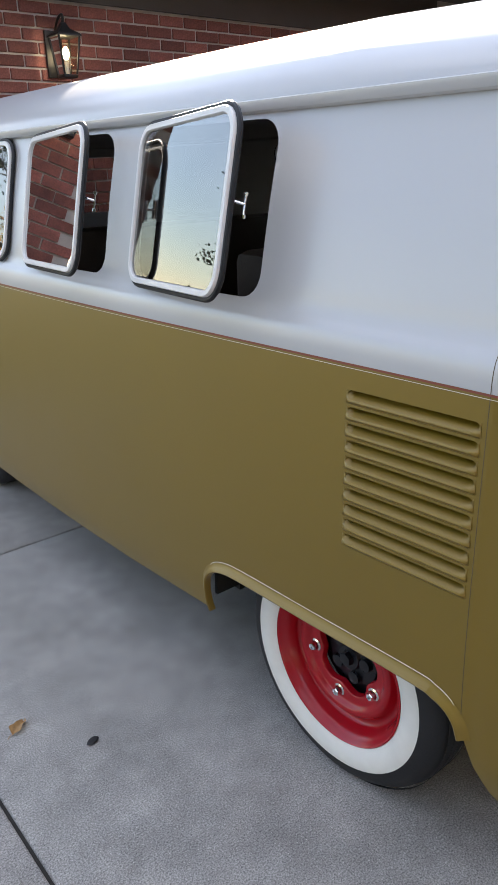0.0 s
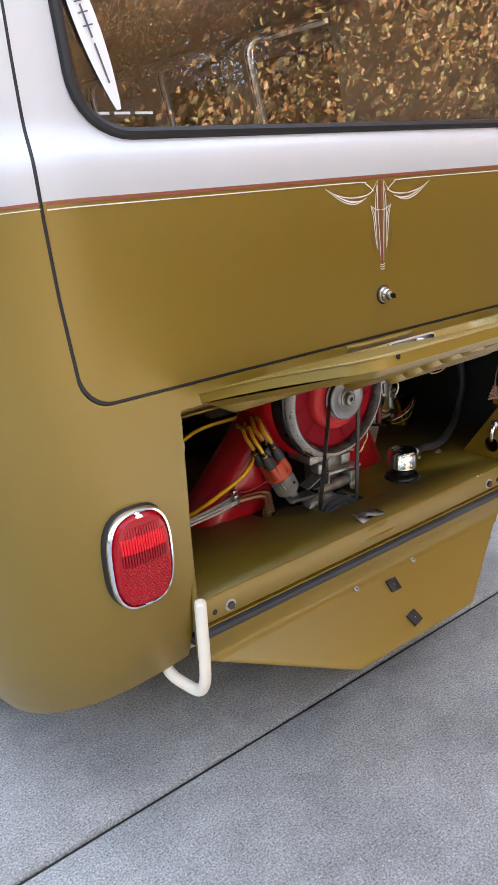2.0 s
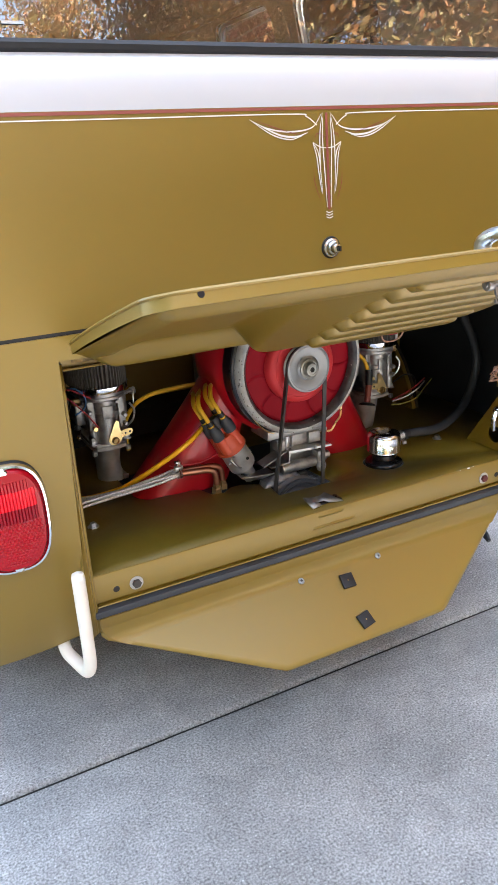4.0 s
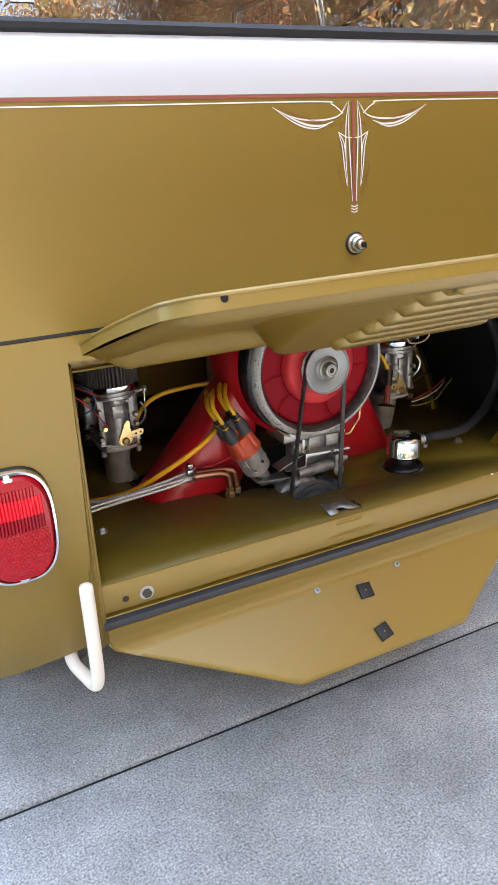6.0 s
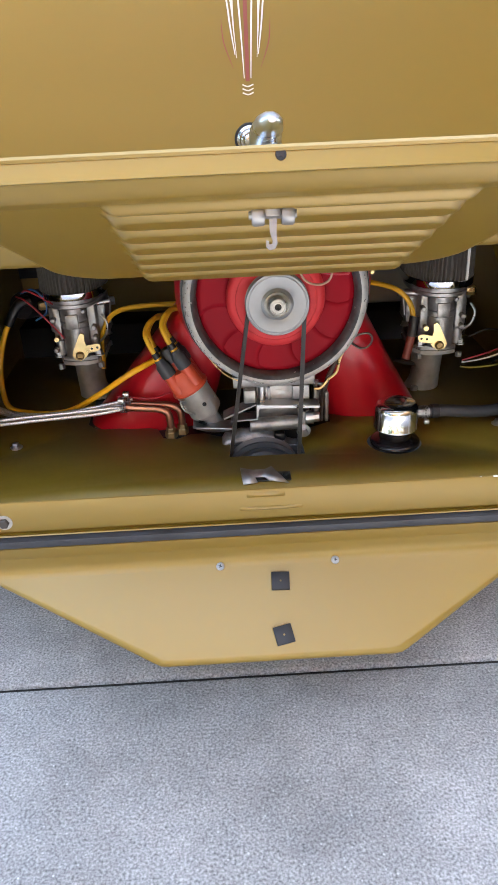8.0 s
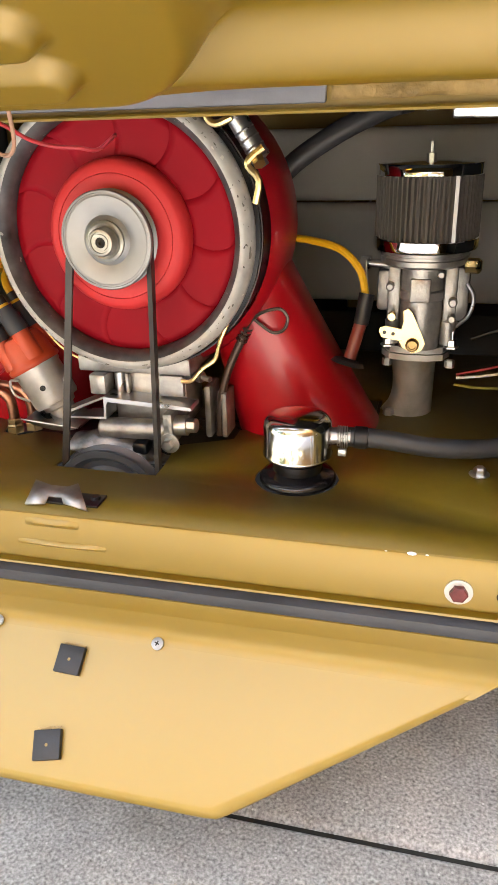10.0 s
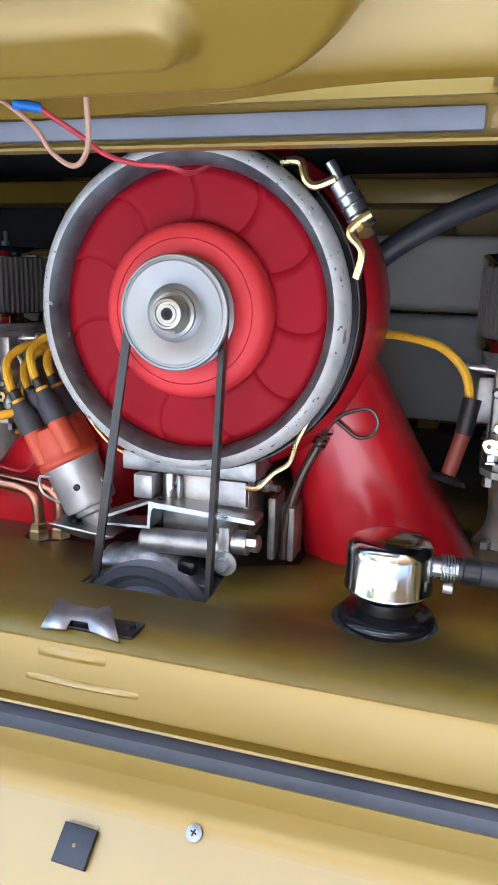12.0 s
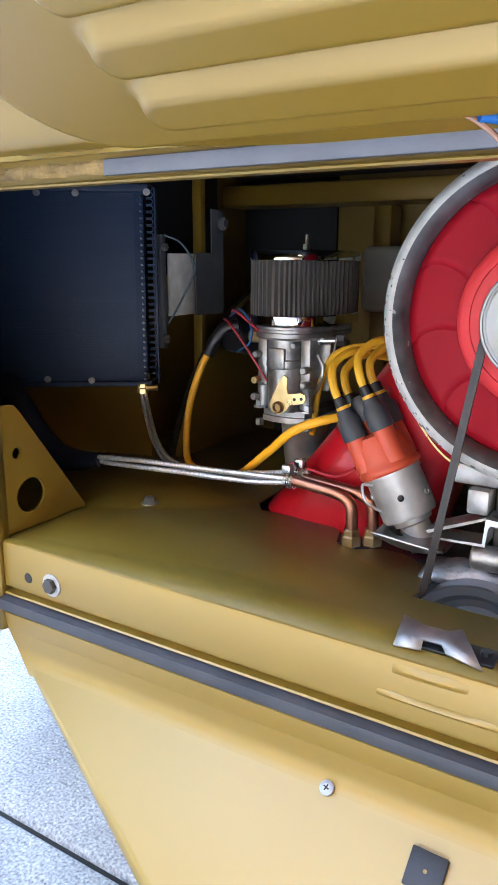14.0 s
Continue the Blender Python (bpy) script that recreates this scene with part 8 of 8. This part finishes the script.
loop = part("tube_bend", bm, COOLER, cooler, "black return bend")
for k in range(1, 30):
    for piece in (bend, loop):
        ob = new(piece.name.split(".")[0], piece.data)
        ob.parent = cooler
        ob.location.z = 0.0087 * k
bm = bmesh.new()
box(bm, (0.010, 0.003, 0.004), (0.0125, 0.040, 0.266), 0.0005)
part("end_plate", bm, COOLER, cooler, "black end plate")
for z0, z1 in ((0.0, 0.007), (0.261, 0.270)):
    bm = bmesh.new()
    box(bm, (-0.274, -0.002, z0), (0.002, 0.046, z1), 0.001)
    part("end_rail", bm, COOLER, cooler, "black end rail")
for x, z in ((-0.208, 0.008), (-0.142, 0.011), (-0.082, 0.009), (-0.142, 0.258), (-0.092, 0.258), (0.001, 0.260)):
    bm = bmesh.new()
    lathe(bm, [(0.0048, 0), (0.0048, 0.0010), (0.0030, 0.0012), (0.0030, 0.0036), (0, 0.0038)], along((x, -0.0015, z), (x, -0.1, z)), 10)
    part("rail_bolt", bm, DULL, cooler, "small zinc bolt")
bm = bmesh.new()
lathe(bm, [(0.0078, 0), (0.0078, 0.006), (0.0062, 0.008), (0.0062, 0.013), (0, 0.013)], pose(-0.0115, -0.003, -0.009), 6)
rod(bm, (-0.018, -0.003, -0.002), (0.010, -0.003, -0.002), 0.0045, n=10)
part("hose_union", bm, BRASS, cooler, "brass hose union", 25)

# ---- ignition box, bracket and small wires by the far wall ----
plate = thing("mounting_plate", "bare alloy bracket plate bolted to bay wall", "bracket", at=(-0.53, 0.455, 0.60))
bm = bmesh.new()
box(bm, (-0.532, 0.4194, 0.598), (-0.528, 0.4815, 0.687), 0.001)
world_part("plate", bm, mat("pale_alloy_sheet", (0.74, 0.72, 0.69), 0.5, 0.15, stain=0.25, stain_scale=30), plate, "stained alloy sheet")
bm = bmesh.new()
box(bm, (-0.534, 0.390, 0.555), (-0.518, 0.400, 0.712), 0.001)
PRIMER = mat("grey_primer", (0.10, 0.105, 0.115), 0.6, stain=0.15, stain_scale=30)
world_part("flange", bm, PRIMER, plate, "grey primed flange")
bm = bmesh.new()
prism(bm, [(0.4665, 0.597), (0.540, 0.597), (0.540, 0.752), (0.508, 0.752), (0.508, 0.688), (0.4665, 0.688)], -0.5165, -0.5145, plane="yz")
lathe(bm, [(0.010, 0), (0.010, 0.006), (0.006, 0.010), (0, 0.010)], along((-0.515, 0.533, 0.732), (-0.4, 0.533, 0.732)), 12)
world_part("back_flange", bm, PRIMER, plate, "grey primed flange behind the post")
for z in (0.568, 0.695):
    bm = bmesh.new()
    lathe(bm, [(0.006, 0), (0.006, 0.004), (0.004, 0.006), (0, 0.006)], along((-0.518, 0.395, z), (-0.5, 0.395, z)), 6)
    world_part("bolt", bm, STEEL, plate)
coil = thing("ignition_coil", "black ignition coil lying behind the carburettor", "coil", at=(-0.375, 0.40, 0.575))
bm = bmesh.new()
lathe(bm, [(0, 0), (0.022, 0), (0.024, 0.004), (0.024, 0.075), (0, 0.08)], along((-0.392, 0.372, 0.585), (-0.36, 0.47, 0.565)), 24)
world_part("coil_can", bm, PLASTIC, coil, "black coil can")
for name, material, pts in (("red_wire", REDWIRE, [(-0.385, 0.365, 0.610), (-0.372, 0.350, 0.617), (-0.350, 0.345, 0.606), (-0.330, 0.345, 0.592)]),
                            ("red_wire", REDWIRE, [(-0.395, 0.362, 0.604), (-0.375, 0.345, 0.600), (-0.345, 0.345, 0.565), (-0.322, 0.350, 0.530)]),
                            ("blue_wire", BLUEWIRE, [(-0.388, 0.366, 0.608), (-0.362, 0.350, 0.618), (-0.344, 0.345, 0.600), (-0.345, 0.345, 0.578), (-0.365, 0.348, 0.565)]),
                            ("grey_wire", mat("blue_grey_wire", (0.10, 0.14, 0.17), 0.5), [(-0.516, 0.395, 0.712), (-0.505, 0.42, 0.700), (-0.498, 0.44, 0.665), (-0.505, 0.42, 0.625), (-0.515, 0.40, 0.590)]),
                            ("red_wire", REDWIRE, [(-0.225, 0.235, 0.465), (-0.195, 0.232, 0.462), (-0.165, 0.225, 0.462), (-0.135, 0.205, 0.480)]),
                            ("red_wire", REDWIRE, [(0.372, 0.32, 0.462), (0.41, 0.32, 0.472), (0.45, 0.33, 0.480), (0.50, 0.36, 0.484)]),
                            ("white_wire", DECAL, [(0.372, 0.32, 0.458), (0.41, 0.318, 0.464), (0.455, 0.33, 0.472), (0.50, 0.36, 0.476)]),
                            ("green_wire", mat("green_yellow_wire", (0.35, 0.33, 0.06), 0.5), [(0.370, 0.32, 0.450), (0.40, 0.318, 0.448), (0.45, 0.33, 0.449), (0.50, 0.36, 0.458), (0.54, 0.38, 0.47)]),
                            ("black_wire", PLASTIC, [(0.385, 0.335, 0.500), (0.42, 0.335, 0.512), (0.45, 0.34, 0.50), (0.455, 0.34, 0.47), (0.43, 0.33, 0.45)])):
    bm = bmesh.new()
    tube(bm, pts, 0.0016, 8, 7)
    tagged(part(name, bm, material), "thin loose " + name.split("_")[0] + " wire in the bay", "wire", "bay wires")

# gathered wires and spring catch at the other end of the opening
bm = bmesh.new()
box(bm, (0.4360, 0.040, 0.545), (0.4462, 0.0415, 0.582), 0.0006)
box(bm, (0.4450, 0.034, 0.540), (0.4462, 0.070, 0.585), 0.0005)
part("wire_tab", bm, GOLD, van, "bent gold tab that holds the wires")
bundle = thing("wire_bundle", "knotted pale wires by the post", "wire", at=(0.428, 0.06, 0.575))
bm = bmesh.new()
for k in range(5):
    rnd = random.Random(k)
    pts = [(0.428 + 0.014 * math.cos(a + k) + rnd.uniform(-0.006, 0.006), 0.055 + 0.01 * math.sin(2 * a + k), 0.575 + 0.016 * math.sin(a) + rnd.uniform(-0.005, 0.005)) for a in (0, 1.2, 2.5, 3.8, 5.2, 6.3)]
    tube(bm, pts, 0.0014, 6, 4)
tube(bm, [(0.434, 0.06, 0.582), (0.452, 0.07, 0.61), (0.50, 0.09, 0.66), (0.53, 0.12, 0.70)], 0.0016, 6, 5)
world_part("knot", bm, TANWIRE, bundle)
bm = bmesh.new()
lathe(bm, [(0.010, 0), (0.010, 0.006), (0.006, 0.010), (0, 0.010)], along((0.4475, 0.061, 0.490), (0.41, 0.061, 0.490)), 14)
tube(bm, [(0.4415, 0.061, 0.490), (0.437, 0.063, 0.474), (0.439, 0.065, 0.458), (0.442, 0.067, 0.447)], 0.0055, 10, 4)
tagged(part("spring_catch", bm, CHROME), "small chrome spring catch on the brace", "catch")


# ---- small things on the driveway ----
bm = bmesh.new()
n = 9
rows = []
for i in range(n + 1):
    u = i / n
    w = 0.030 * math.sin(math.pi * (0.06 + 0.9 * u)) ** 0.8 * (1 + 0.25 * math.sin(9 * u))
    rows.append([bm.verts.new((-0.045 + 0.09 * u, q * w, 0.006 + 0.014 * abs(q) ** 1.5 + 0.008 * math.sin(4 * u + q))) for q in (-1, -0.5, 0, 0.5, 1)])
for a, b in zip(rows, rows[1:]):
    for k in range(4):
        bm.faces.new((a[k], b[k], b[k + 1], a[k + 1]))
tube(bm, [(-0.045, 0, 0.008), (-0.06, 0.006, 0.006), (-0.075, 0.004, 0.004)], 0.0014, 6, 3)
leaf = tagged(part("fallen_leaf", bm, DEADLEAF), "curled dry brown leaf on the concrete", "leaf")
leaf.matrix_basis = pose(-1.298, 1.382, 0.0, 0, 0, 35) @ Matrix.Scale(0.62, 4)
bm = bmesh.new()
lathe(bm, [(0.0, 0.0), (0.012, 0.0), (0.015, 0.003), (0.011, 0.007), (0, 0.008)], Matrix.Diagonal((1.3, 0.8, 1, 1)), 14)
pebble = tagged(part("dark_pebble", bm, RUBBER), "small dark lump lying on the driveway", "pebble")
pebble.matrix_basis = pose(-1.167, 1.202, 0.0, 0, 0, 20)

lantern(0.70, 2.12)
lantern(-1.15, 2.12)
garden_wall()
shingle_courses()
bricks()
